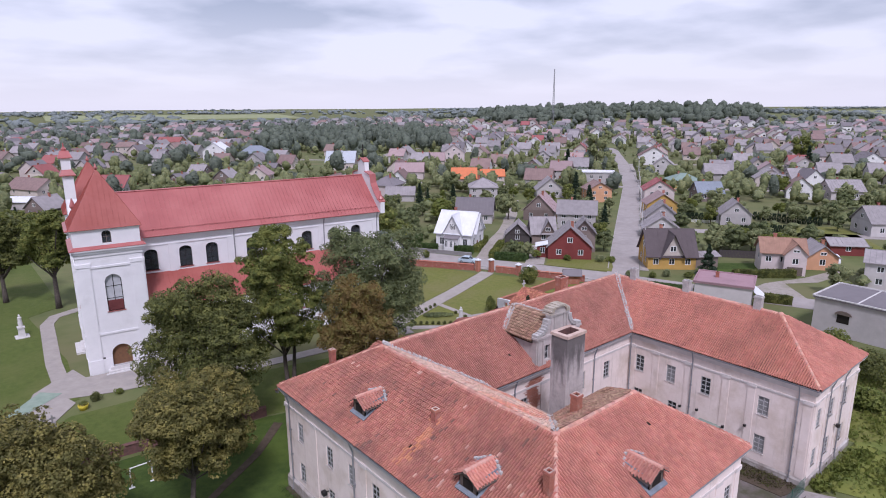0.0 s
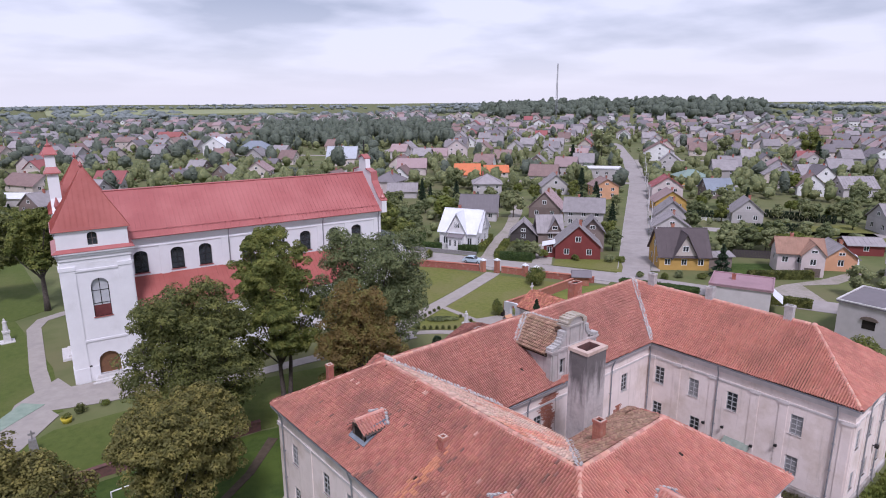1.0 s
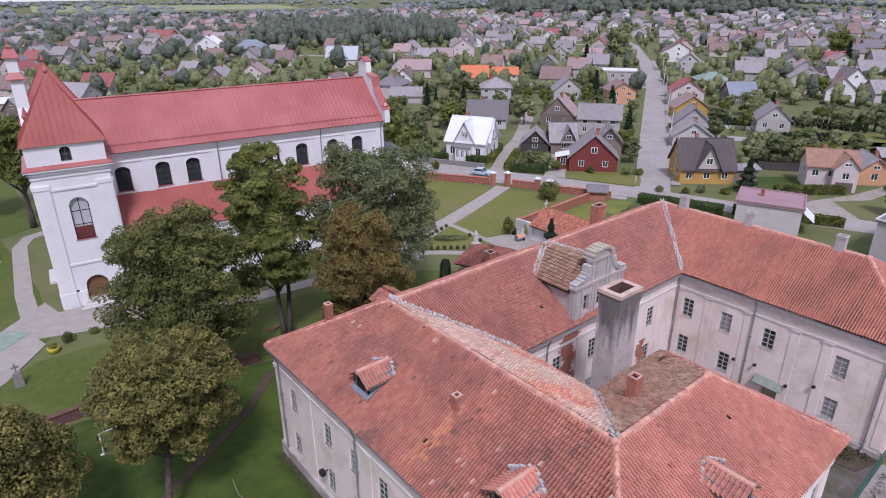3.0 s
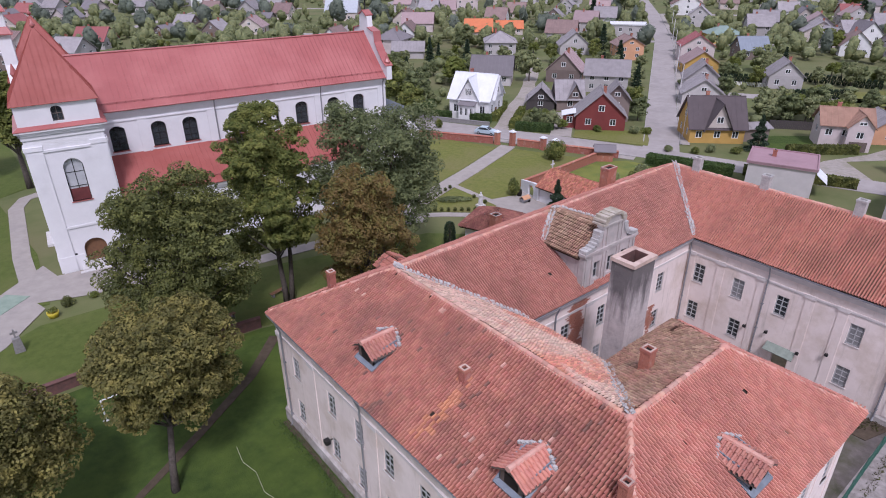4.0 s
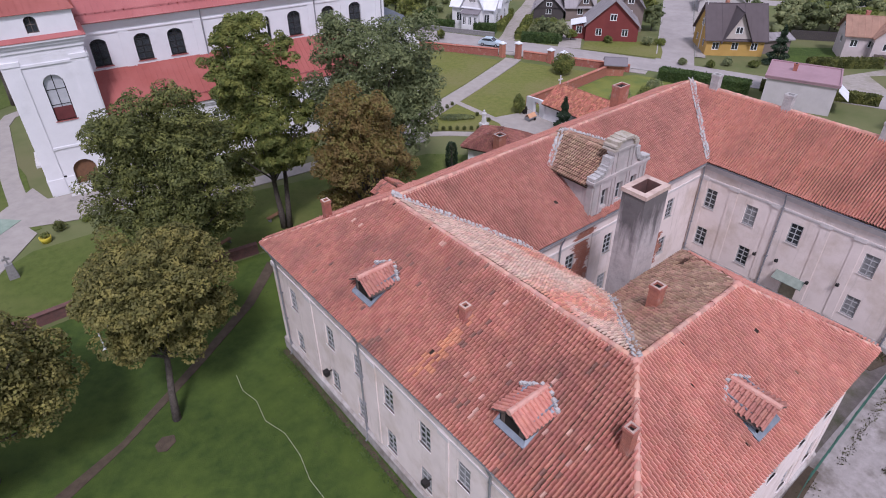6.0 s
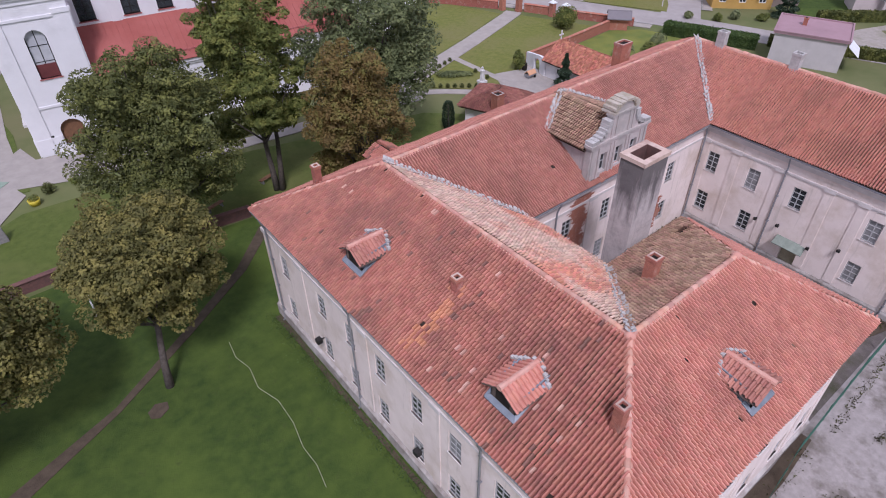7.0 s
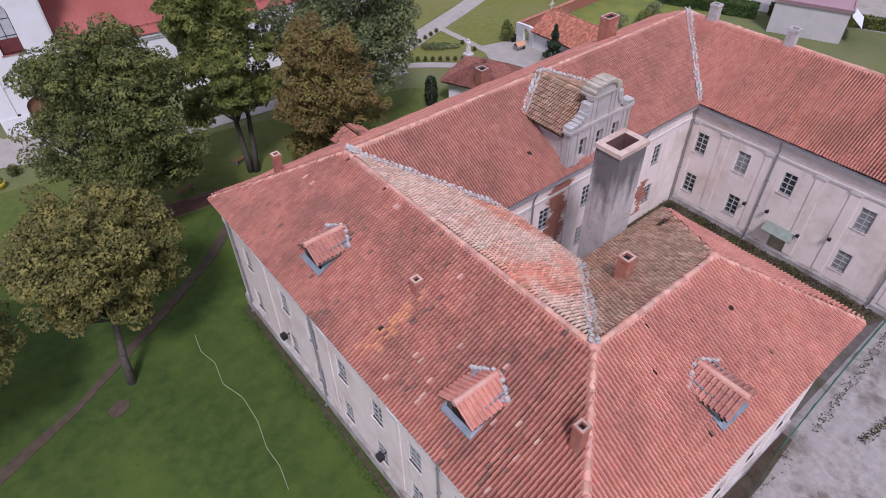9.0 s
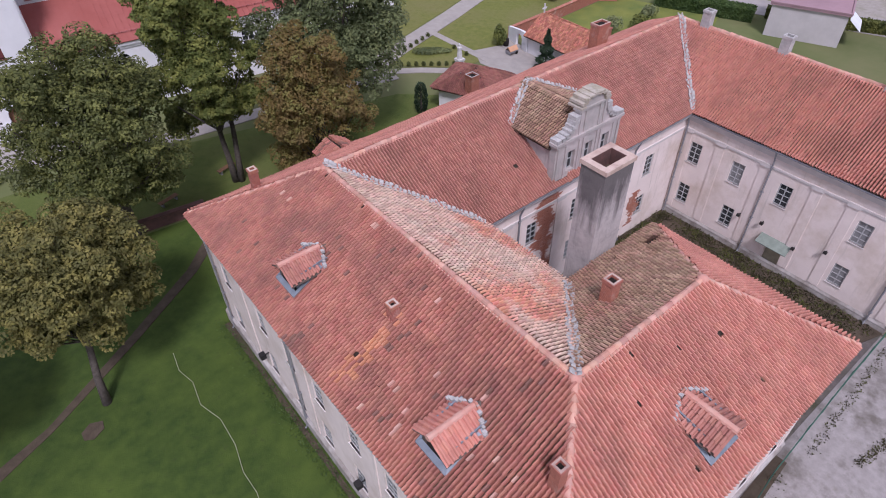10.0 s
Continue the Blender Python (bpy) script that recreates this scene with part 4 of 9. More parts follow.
for u in (0.15, 0.85, 2.1, 2.5, 3.8, 4.15, 5.4, 5.9):
    trim.box(u, -0.09, 9.8, u + 0.2, 0, 12.4)
for u in (1.9, 2.35, 3.7, 4.15):
    trim.box(u, -0.08, 12.8, u + 0.18, 0, 14.4)
trim.box(1.7, -0.12, 14.4, gw - 1.7, 0.48, 14.55)
part("gable_trim", trim.moved(gm), GABLE_PLASTER, gable)
for side in (0, 1):
    for k in range(7):
        an = k / 6 * math.pi / 2
        u = 0.15 + 1.45 * math.sin(an) ** 1.0
        z = 12.95 + 1.15 * (1 - math.cos(an))
        uu = u if not side else gw - u
        part("volute_step", Geo().box(uu - 0.22, -0.12, z - 0.16, uu + 0.22, 0.55, z + 0.12).moved(gm), MORTAR, gable)
for k in range(9):
    an = math.pi * k / 8
    u = gw / 2 - 1.15 * math.cos(an)
    z = 14.62 + 0.62 * math.sin(an)
    part("coping_stone", Geo().box(u - 0.24, -0.16, z - 0.05, u + 0.24, 0.95, z + 0.09 + 0.03 * (k % 3)).moved(gm), CREST, gable)
# side cheeks and saddle behind the gable
SAD_T, SAD_E = 13.75, 12.3
for s, xx in ((-1, gx0 + 0.1), (1, gx1 - 0.1)):
    ye = YN0 + (SAD_E - EAVE) / (RIDGE - EAVE) * (YNR - YN0)
    part("gable_cheek", Geo().slab([(xx, gy + 0.4, EAVE + 0.2), (xx, ye + 0.1, SAD_E), (xx, gy + 0.4, SAD_E)], (-s * 0.3, 0, 0)), GABLE_PLASTER, gable)
    mid = (gx0 + gx1) / 2
    run = abs(mid - xx) + 0.25
    a = Vector((xx + s * 0.25, gy + 0.45, SAD_E)); b = Vector((xx + s * 0.25, ye + 1.0, SAD_E))
    if s > 0:
        start, end = a, b
    else:
        start, end = b, a
    ln = (b - a).length
    sl = math.hypot(run, SAD_T - SAD_E)
    poly = [(0, 0), (ln, 0), (ln + (1.4 if s > 0 else 0), sl), (0 - (1.4 if s < 0 else 0), sl)]
    roof_slope(convent, start, end, poly, (-s * run, 0, SAD_T - SAD_E), TILE_MOSS, step=1.2, trough_shade=1.4, name="saddle_slope")
    valley(convent, (xx + s * 0.3, ye + 0.1, SAD_E), (mid, YNR - 0.1, SAD_T - 0.1), 0.25)
edge_tiles(convent, ((gx0 + gx1) / 2, gy + 0.5, SAD_T), ((gx0 + gx1) / 2, YNR, SAD_T), TILE_MOSS, lime=False)

# the great square stack in the court
sx0, sx1, sy0, sy1, st = 36.3, 38.55, 28.15, 29.75, 15.8
well = [(x, y, z) for x0_, x1_, y0_, y1_, z in ((sx0, sx1, sy0, sy1, 0), (sx0, sx1, sy0, sy1, st - 0.25), (sx0 + 0.3, sx1 - 0.3, sy0 + 0.3, sy1 - 0.3, st - 0.25), (sx0 + 0.3, sx1 - 0.3, sy0 + 0.3, sy1 - 0.3, st - 1.6))
        for x, y in ((x0_, y0_), (x1_, y0_), (x1_, y1_), (x0_, y1_))]
stack = part("tall_chimney", Geo().add(well, [(k * 4 + i, k * 4 + (i + 1) % 4, k * 4 + 4 + (i + 1) % 4, k * 4 + 4 + i) for k in range(3) for i in range(4)] + [(3, 2, 1, 0), (12, 13, 14, 15)]), STACK, convent, "tall soot-stained rendered chimney stack")
rim = Geo()
for a in ((sx0 - 0.08, sy0 - 0.08, sx1 + 0.08, sy0 + 0.3), (sx0 - 0.08, sy1 - 0.3, sx1 + 0.08, sy1 + 0.08), (sx0 - 0.08, sy0 + 0.3, sx0 + 0.3, sy1 - 0.3), (sx1 - 0.3, sy0 + 0.3, sx1 + 0.08, sy1 - 0.3)):
    rim.box(a[0], a[1], st - 0.25, a[2], a[3], st)
part("stack_rim", rim, RIM, stack, "pale brick rim")
part("flue", Geo().box(sx0 + 0.33, sy0 + 0.33, st - 1.596, sx1 - 0.33, sy1 - 0.33, st - 1.0), EARTH, stack, "flue choked with dark rubble")
# thin dark sheets, added to darken the inner walls of the stack
for q in ((sx0 + 0.301, sy0 + 0.301, sx1 - 0.301, sy0 + 0.33), (sx0 + 0.301, sy1 - 0.33, sx1 - 0.301, sy1 - 0.301), (sx0 + 0.301, sy0 + 0.33, sx0 + 0.33, sy1 - 0.33), (sx1 - 0.33, sy0 + 0.33, sx1 - 0.301, sy1 - 0.33)):
    part("flue_lining", Geo().box(q[0], q[1], st - 1.598, q[2], q[3], st - 0.02), BRICK_DARK, stack)
part("stack_plinth", Geo().box(sx0 - 0.12, sy0 - 0.12, 0, sx1 + 0.12, sy1 + 0.12, 1.2), STACK, stack)
# broken tiles lying on the mossy slope
heap_rnd = random.Random(9)
moss_tile = Geo().add(TILE_V * np.array((1, 1.3, 0.5)), TILE_F).mesh("loose_tile", TILE_MOSS)
for k in range(16):
    hx, hy = 37.4 + heap_rnd.uniform(-0.9, 0.9), 26.3 + heap_rnd.uniform(-0.35, 0.35)
    hz = EAVE + (YS1 - hy) / (YS1 - YSR) * (RIDGE - EAVE) + 0.24
    loose = part("loose_tile", moss_tile, None, convent)
    loose.matrix_basis = pose(hx, hy, hz, heap_rnd.uniform(-50, 10), heap_rnd.uniform(-25, 25), heap_rnd.uniform(0, 360))

# ---- the white church beside it ----
CH = Matrix.Translation((12.05, 84.47, 0)) @ Matrix.Rotation(radians(-7), 4, "Z")   # x along the nave, y across it, from the foot of the near tower
church = thing("church", tuple(CH @ Vector((22, 11, 0))), "large white baroque church with red sheet-metal roofs", "church")


def ch_wall(p0, p1, z0, z1, holes=(), thick=0.8, label="", mat=None):
    w = part("wall", wall_geo(p0, p1, z0, z1, holes, thick).moved(CH), mat or WHITE_WALL, church, label)
    return w, CH @ face_frame(p0, p1)


PALE_PANE = material("pale_frosted_pane", (0.52, 0.53, 0.56), (0.42, 0.43, 0.46), 1.5, 0.25, bump=0, spec=0.5)
RED_PANEL = material("dark_red_panel", (0.16, 0.045, 0.045), (0.12, 0.035, 0.035), 1.5, 0.7)


def arched(parent, m, u0, u1, z0, z1, cols=2, rows=4, mat=None, deep=0.35, glass=None):
    w = window_parts(parent, m, u0, u1, z0, z1, deep, cols, rows, mat or (IRON if glass else FRAME_WHITE), bar=0.09, glass=glass)
    part("sill", Geo().box(u0 - 0.12, -0.1, z0 - 0.09, u1 + 0.12, deep, z0).moved(m), RED_METAL, parent)
    return w


def moulding(parent, m, length, steps, mat=None, ends=0.0):
    for z0, z1, o in steps:
        part("moulding", Geo().box(-o * ends, -o, z0, length + o * ends, 0, z1).moved(m), mat or WHITE_WALL, parent)


def seam_roof(a, b, poly, up, rib=0.62, name="roof", guard=False, mat=None):
    """Sheet metal with standing seams up the slope, a to b the eave, in church places."""
    a, b, up = Vector(a), Vector(b), Vector(up).normalized()
    e = (b - a).normalized()
    n = e.cross(up).normalized()
    g = Geo()
    g.slab([tuple(a + e * u + up * s) for u, s in poly], tuple(-n * 0.10))
    mat = mat or RED_METAL
    r = part(name, g.moved(CH), mat, church)
    ribs = Geo()
    us = [p[0] for p in poly]
    u = min(us) + rib / 2
    while u < max(us):
        cuts = []
        for (u0, s0), (u1, s1) in zip(poly, poly[1:] + poly[:1]):
            if (u0 - u) * (u1 - u) < 0:
                cuts.append(s0 + (s1 - s0) * (u - u0) / (u1 - u0))
        if len(cuts) >= 2:
            lo, hi = min(cuts), max(cuts)
            c = a + e * u
            w, h = e * 0.022, n * 0.055
            p0, p1 = c + up * lo, c + up * hi
            ribs.add([tuple(q) for q in (p0 - w, p0 + w, p1 + w, p1 - w, p0 - w + h, p0 + w + h, p1 + w + h, p1 - w + h)],
                     [(4, 5, 6, 7), (0, 1, 5, 4), (1, 2, 6, 5), (2, 3, 7, 6), (3, 0, 4, 7)])
        u += rib
    part("seams", ribs.moved(CH), mat, r, kind="stuff")
    if guard:
        gg = Geo()
        length = (b - a).length
        k = 0.4
        while k < length:
            c = a + e * k + up * 1.05
            gg.tube([tuple(c), tuple(c + n * 0.32)], 0.035, 5)
            k += 0.95
        for s in (0.12, 0.28):
            gg.tube([tuple(a + up * 1.05 + n * s), tuple(b + up * 1.05 + n * s)], 0.022, 5)
        part("snow_guard", gg.moved(CH), RED_METAL, r)
    return r


# towers, both alike
TWD, TC, TA, TR = 7.5, 16.5, 18.95, 25.85      # width, cornice, attic, roof top
for k, yo in enumerate((0.0, 14.5)):
    quad_ = [((0, yo), (TWD, yo)), ((TWD, yo), (TWD, yo + TWD)), ((TWD, yo + TWD), (0, yo + TWD)), ((0, yo + TWD), (0, yo))]
    for i, (p0, p1) in enumerate(quad_):
        holes = []
        if i in (0, 2, 3):
            holes = [(2.85, 4.75, 8.1, 12.9, 0.95)] if i != 3 else [(2.85, 4.75, 8.1, 12.9, 0.95), (3.0, 4.6, 2.6, 5.0, 0.8)]
            if i == 0:
                holes.append((2.6, 4.9, 0.7, 3.5, 1.1))
        w, m = ch_wall(p0, p1, 0, TC - 0.7, holes, label="plastered tower wall" if i == 0 else "")
        for h in holes:
            if h[2] > 5:
                arched(w, m, *h[:4], rows=3, glass=PALE_PANE)
                part("lower_panel", Geo().box(h[0] + 0.05, 0.3, h[2], h[1] - 0.05, 0.36, h[2] + 1.35).moved(m), RED_PANEL, w)
            elif i == 0:
                part("door", Geo().box(h[0], 0.4, h[2], h[1], 0.5, h[3]).moved(m), WOOD_BROWN, w, "dark arched wooden door")
                part("step", Geo().box(1.9, -0.9, 0, 5.6, 0.2, 0.35).box(2.2, -0.5, 0.35, 5.3, 0.2, 0.7).box(1.6, -1.3, 0, 5.9, -0.9, 0.18).moved(m), STONE, w)
                part("notice_board", Geo().box(1.0, -0.06, 1.4, 1.8, 0, 2.1).moved(m), IRON, w)
        moulding(w, m, TWD, [(TC - 0.7, TC - 0.35, 0.28), (TC - 0.35, TC - 0.12, 0.5), (TC - 1.15, TC - 0.7, 0.12), (TC - 2.6, TC - 2.35, 0.12), (5.1, 5.35, 0.10) if i == 0 else (TC - 2.7, TC - 2.65, 0.1)], ends=1.0)
        for u in (0.75, TWD - 0.75):
            part("pilaster", Geo().box(u - 0.75, -0.12, 1.9, u + 0.75, 0, TC - 2.6).box(u - 0.75, -0.2, 0, u + 0.75, 0, 1.9).box(u - 0.8, -0.2, TC - 2.35, u + 0.8, 0, TC - 1.9).moved(m), WHITE_WALL, w)
        if i == 0:
            part("plinth", Geo().box(1.5, -0.1, 0, 2.55, 0, 1.9).box(4.95, -0.1, 0, TWD - 1.5, 0, 1.9).moved(m), WHITE_WALL, w)
        # attic storey
        aw, am = ch_wall(p0, p1, TC, TA, [(3.2, 4.25, 16.95, 18.55, 0.45)], 0.5)
        window_parts(aw, am, 3.2, 4.25, 16.95, 18.5, 0.3, 2, 2, WOOD)
        moulding(aw, am, TWD, [(TA - 0.22, TA - 0.02, 0.14)], ends=1.0)
    sk = Geo()
    o = 0.55
    for (ax, ay), (bx, by) in (((-o, yo - o), (TWD + o, yo - o)), ((TWD + o, yo - o), (TWD + o, yo + TWD + o)), ((TWD + o, yo + TWD + o), (-o, yo + TWD + o)), ((-o, yo + TWD + o), (-o, yo - o))):
        cx, cy = TWD / 2, yo + TWD / 2
        q = lambda x, y: (cx + (x - cx) * (TWD / 2 - 0.02) / (TWD / 2 + o), cy + (y - cy) * (TWD / 2 - 0.02) / (TWD / 2 + o), TC + 0.25)
        sk.slab([(ax, ay, TC - 0.1), (bx, by, TC - 0.1), q(bx, by), q(ax, ay)], (0, 0, -0.06))
    part("cornice_flashing", sk.moved(CH), RED_METAL, church)
    o = 0.3
    cx, cy = TWD / 2, yo + TWD / 2
    h = TWD / 2 + o
    for (ax, ay), (bx, by) in (((-h, -h), (h, -h)), ((h, -h), (h, h)), ((h, h), (-h, h)), ((-h, h), (-h, -h))):
        a, b = Vector((cx + ax, cy + ay, TA - 0.1)), Vector((cx + bx, cy + by, TA - 0.1))
        mid = (a + b) / 2
        up = Vector((cx, cy, TR)) - mid
        seam_roof(a, b, [(0, 0), (2 * h, 0), (h, up.length)], up, 0.6, "tower_roof", mat=RED_DULL)
    part("finial", Geo().lathe(cx, cy, [(0.12, TR - 0.1), (0.3, TR + 0.15), (0.12, TR + 0.35), (0.05, TR + 0.7)], 8).moved(CH), RED_METAL, church, smooth=True)

# west front between the towers, with its tall gable seen on edge
w, m = ch_wall((0.35, 14.5), (0.35, 7.5), 0, 19.0, [(2.4, 4.6, 0.6, 4.6, 1.1), (2.3, 4.7, 9.0, 13.2, 1.2)], 1.0, "church front between the towers")
arched(w, m, 2.3, 4.7, 9.0, 13.2)
part("door", Geo().box(2.4, 0.4, 0.6, 4.6, 0.5, 4.6).moved(m), WOOD_BROWN, w)
part("step", Geo().box(1.2, -1.6, 0, 5.8, 0, 0.3).box(1.6, -0.9, 0.3, 5.4, 0, 0.6).moved(m), STONE, w)
fg = Geo()
fg.slab([(0.2, 14.4, 19.0), (0.2, 13.0, 20.4), (0.2, 12.4, 21.5), (0.2, 12.2, 24.6), (0.2, 9.8, 24.6), (0.2, 9.6, 21.5), (0.2, 9.0, 20.4), (0.2, 7.6, 19.0)], (1.25, 0, 0))
fg.box(0.25, 10.0, 24.6, 1.35, 12.0, 26.9)
front = part("front_gable", fg.moved(CH), WHITE_WALL, church, "tall white front gable with red caps")
cap_ = Geo()
for z, ww, dd in ((24.6, 1.55, 0.95), (26.9, 1.25, 0.85)):
    cap_.taper(0.82, 11, z, z + 0.12, dd, ww, dd, ww).taper(0.82, 11, z + 0.12, z + 0.95, dd - 0.05, ww - 0.05, 0.5, 0.9 if z < 26 else 0.3)
part("gable_cap", cap_.moved(CH), RED_METAL, front)
part("finial", Geo().lathe(0.82, 11, [(0.3, 27.8), (0.35, 28.1), (0.12, 28.3), (0.05, 28.9)], 8).moved(CH), RED_METAL, front)
for yy in (8.3, 13.7):
    part("urn", Geo().lathe(0.8, yy, [(0.35, 19.2), (0.45, 19.9), (0.2, 20.3), (0.38, 20.7), (0.05, 21.8)], 8).moved(CH), RED_METAL, front)

# nave
NX0, NX1, NY0, NY1, NE, NR = 7.5, 44.3, 5.2, 16.8, 16.35, 21.9
holes = [(u - NX0 - 0.85, u - NX0 + 0.85, 11.4, 14.35, 0.6) for u in (9.1, 13.6, 17.2, 23.0, 27.6, 31.6, 36.2, 40.0)]
w, m = ch_wall((NX0, NY0), (NX1, NY0), 0, NE - 0.25, holes, label="nave wall with arched windows")
for h in holes:
    arched(w, m, *h[:4], cols=2, rows=4, mat=IRON)
moulding(w, m, NX1 - NX0, [(NE - 0.6, NE - 0.25, 0.4), (NE - 0.9, NE - 0.6, 0.2), (NE - 1.5, NE - 1.35, 0.1)])
for u in (4.4, 12.4, 20.0, 26.5, 31.0, 36.0):
    part("pilaster", Geo().box(u - 0.5, -0.09, 0, u + 0.5, 0, NE - 1.5).moved(m), WHITE_WALL, w)
for u in (12.9, 26.9, 36.3):
    part("downpipe", Geo().tube([(u, -0.5, NE - 0.2), (u, -0.16, NE - 1.3), (u, -0.16, 9.5)], 0.08, 6).moved(m), PIPE, w)
w, m = ch_wall((NX1, NY1), (NX0, NY1), 0, NE - 0.25)
w, m = ch_wall((NX1, NY0), (NX1, NY1), 0, NE, label="east gable wall")
rise = NR - NE
run = (NY1 - NY0) / 2 + 0.55
sl = math.hypot(run, rise)
seam_roof((NX0, NY0 - 0.55, NE - 0.15), (NX1 - 0.1, NY0 - 0.55, NE - 0.15), [(0, 0), (NX1 - NX0 - 0.1, 0), (NX1 - NX0 - 0.1, sl), (-3.7, sl), (-3.7, sl * 0.55), (0, sl * 0.42)], (0, run, rise), 0.62, "nave_roof", guard=True)
seam_roof((NX1 - 0.1, NY1 + 0.55, NE - 0.15), (NX0, NY1 + 0.55, NE - 0.15), [(0, 0), (NX1 - NX0 - 0.1, 0), (NX1 - NX0 + 3.6, sl), (0, sl)], (0, -run, rise), 0.62, "nave_roof")
part("ridge_cap", Geo().tube([tuple(CH @ Vector((4, 11, NR - 0.1))), tuple(CH @ Vector((NX1, 11, NR - 0.1)))], 0.14, 6), RED_METAL, church)
part("gutter", Geo().tube([tuple(CH @ Vector((NX0, NY0 - 0.62, NE - 0.12))), tuple(CH @ Vector((NX1, NY0 - 0.62, NE - 0.12)))], 0.1, 6), RED_METAL, church)
# east gable with shoulders and red copings
eg = Geo()
half = [(4.3, NE - 0.4), (4.3, NE + 1.4), (5.2, NE + 1.9), (6.4, NE + 3.0), (7.4, NE + 4.2), (7.7, NE + 5.6), (9.6, NE + 6.0), (9.8, NE + 7.6), (11.0, NE + 8.2)]
eg.slab([(NX1 - 0.1, y, z) for y, z in half + [(22 - y, z) for y, z in reversed(half[:-1])]], (0.8, 0, 0))
egp = part("east_gable", eg.moved(CH), WHITE_WALL, church, "stepped white gable with red copings")
pts = half + [(22 - y, z) for y, z in reversed(half[:-1])]
for (ya, za), (yb, zb) in zip(pts, pts[1:]):
    if abs(yb - ya) > 0.25:
        part("coping", Geo().slab([(NX1 - 0.28, ya, za + 0.04), (NX1 + 0.88, ya, za + 0.04), (NX1 + 0.88, yb, zb + 0.04), (NX1 - 0.28, yb, zb + 0.04)], (0, 0, 0.14)).moved(CH), RED_METAL, egp)
for yy in (4.9, 17.1):
    part("urn", Geo().lathe(NX1 + 0.3, yy, [(0.4, NE + 1.5), (0.5, NE + 2.0), (0.2, NE + 2.4), (0.05, NE + 3.2)], 8).moved(CH), RED_METAL, egp)
part("cross", Geo().box(NX1 + 0.2, 10.93, NE + 8.2, NX1 + 0.34, 11.07, NE + 10.6).box(NX1 + 0.2, 10.4, NE + 9.6, NX1 + 0.34, 11.6, NE + 9.75).moved(CH), IRON, egp)

# aisle under a lean-to roof
AX0, AX1 = 7.5, 38.0
w, m = ch_wall((AX0, 0.5), (AX1, 0.5), 0, 7.2, [(u, u + 1.5, 3.6, 5.9, 0.75) for u in (2.0, 6.5, 11.0, 15.5, 20.0, 24.5)], label="aisle wall")
for u in (2.0, 6.5, 11.0, 15.5, 20.0, 24.5):
    arched(w, m, u, u + 1.5, 3.6, 5.9)
moulding(w, m, AX1 - AX0, [(6.8, 7.2, 0.3), (6.5, 6.8, 0.14)])
w, m = ch_wall((AX1, 0.5), (AX1, NY0), 0, 7.2)
arise, arun = 10.95 - 7.2, NY0 - 0.0
seam_roof((AX0, 0.0, 7.25), (AX1 + 0.3, 0.0, 7.25), [(0, 0), (AX1 - AX0 + 0.3, 0), (AX1 - AX0 + 0.3, math.hypot(arun, arise)), (0, math.hypot(arun, arise))], (0, arun, arise), 0.62, "aisle_roof", guard=True, mat=RED_DULL)
# low sacristy beyond the gable, its own gable to the south
SX0, SX1, SY0, SY1, SE, ST = NX1 + 0.7, NX1 + 5.6, 5.6, 15.5, 7.6, 11.4
w, m = ch_wall((SX0, SY0), (SX1, SY0), 0, SE, [(1.8, 3.2, 3.6, 6.2, 0.7)], label="sacristy wall")
arched(w, m, 1.8, 3.2, 3.6, 6.2)
ch_wall((SX1, SY0), (SX1, SY1), 0, SE)
ch_wall((SX1, SY1), (SX0, SY1), 0, SE)
smid = (SX0 + SX1) / 2
part("sacristy_gable", Geo().slab([tuple(CH @ Vector(q)) for q in ((SX0, SY0, SE), (SX1, SY0, SE), (smid, SY0, ST))], tuple(CH.to_3x3() @ Vector((0, 0.4, 0)))), WHITE_WALL, church)
for xs in (SX0 - 0.1, SX1 + 0.3):
    part("sacristy_roof", Geo().slab([(xs, SY0 - 0.3, SE - 0.1), (xs, SY1 + 0.3, SE - 0.1), (smid, SY1 + 0.3, ST + 0.1), (smid, SY0 - 0.3, ST + 0.1)], (0, 0, 0.12)).moved(CH), TIN, church, "grey sheet roof")

# ---- ground, streets, paths ----
def land_height(x, y):
    """Flat through the town, wavy fields and a long wooded rise far off."""
    r = math.hypot(x, y)
    h = 0.0
    if r > 520:
        k = min((r - 520) / 600, 1)
        d = ((x - 900) / 520) ** 2 + ((y - 560) / 300) ** 2
        h += 23 * math.exp(-d) * k
        h += 3.0 * k * math.sin(x * 0.004) * math.sin(y * 0.0035)
    return h


def ground_mesh():
    ring = [0, 12, 25, 40, 55, 70, 85, 100, 120, 145, 175, 210, 260, 320, 400, 500, 620, 760, 940, 1150, 1400, 1750, 2200, 2900, 3800, 4900]
    n = 96
    g = Geo()
    cx, cy = 60, 60
    g.v.append((cx, cy, 0))
    for r in ring[1:]:
        for k in range(n):
            x, y = cx + r * math.cos(2 * math.pi * k / n), cy + r * math.sin(2 * math.pi * k / n)
            g.v.append((x, y, land_height(x, y)))
    for k in range(n):
        g.f.append((0, 1 + k, 1 + (k + 1) % n))
    for i in range(len(ring) - 2):
        for k in range(n):
            a, b = 1 + i * n + k, 1 + i * n + (k + 1) % n
            g.f.append((a, a + n, b + n, b))
    return g


ground = new("ground", ground_mesh().mesh("ground", LAND))
tagged(ground, "wide grassy town ground reaching the fields and the horizon", "ground", kind="structure")


def patch(name, poly, z, mat, label, category="ground", thick=0.05, kind="structure"):
    return solid(name, Geo().slab([(x, y, z) for x, y in poly], (0, 0, -thick)), mat, label, category, kind=kind)


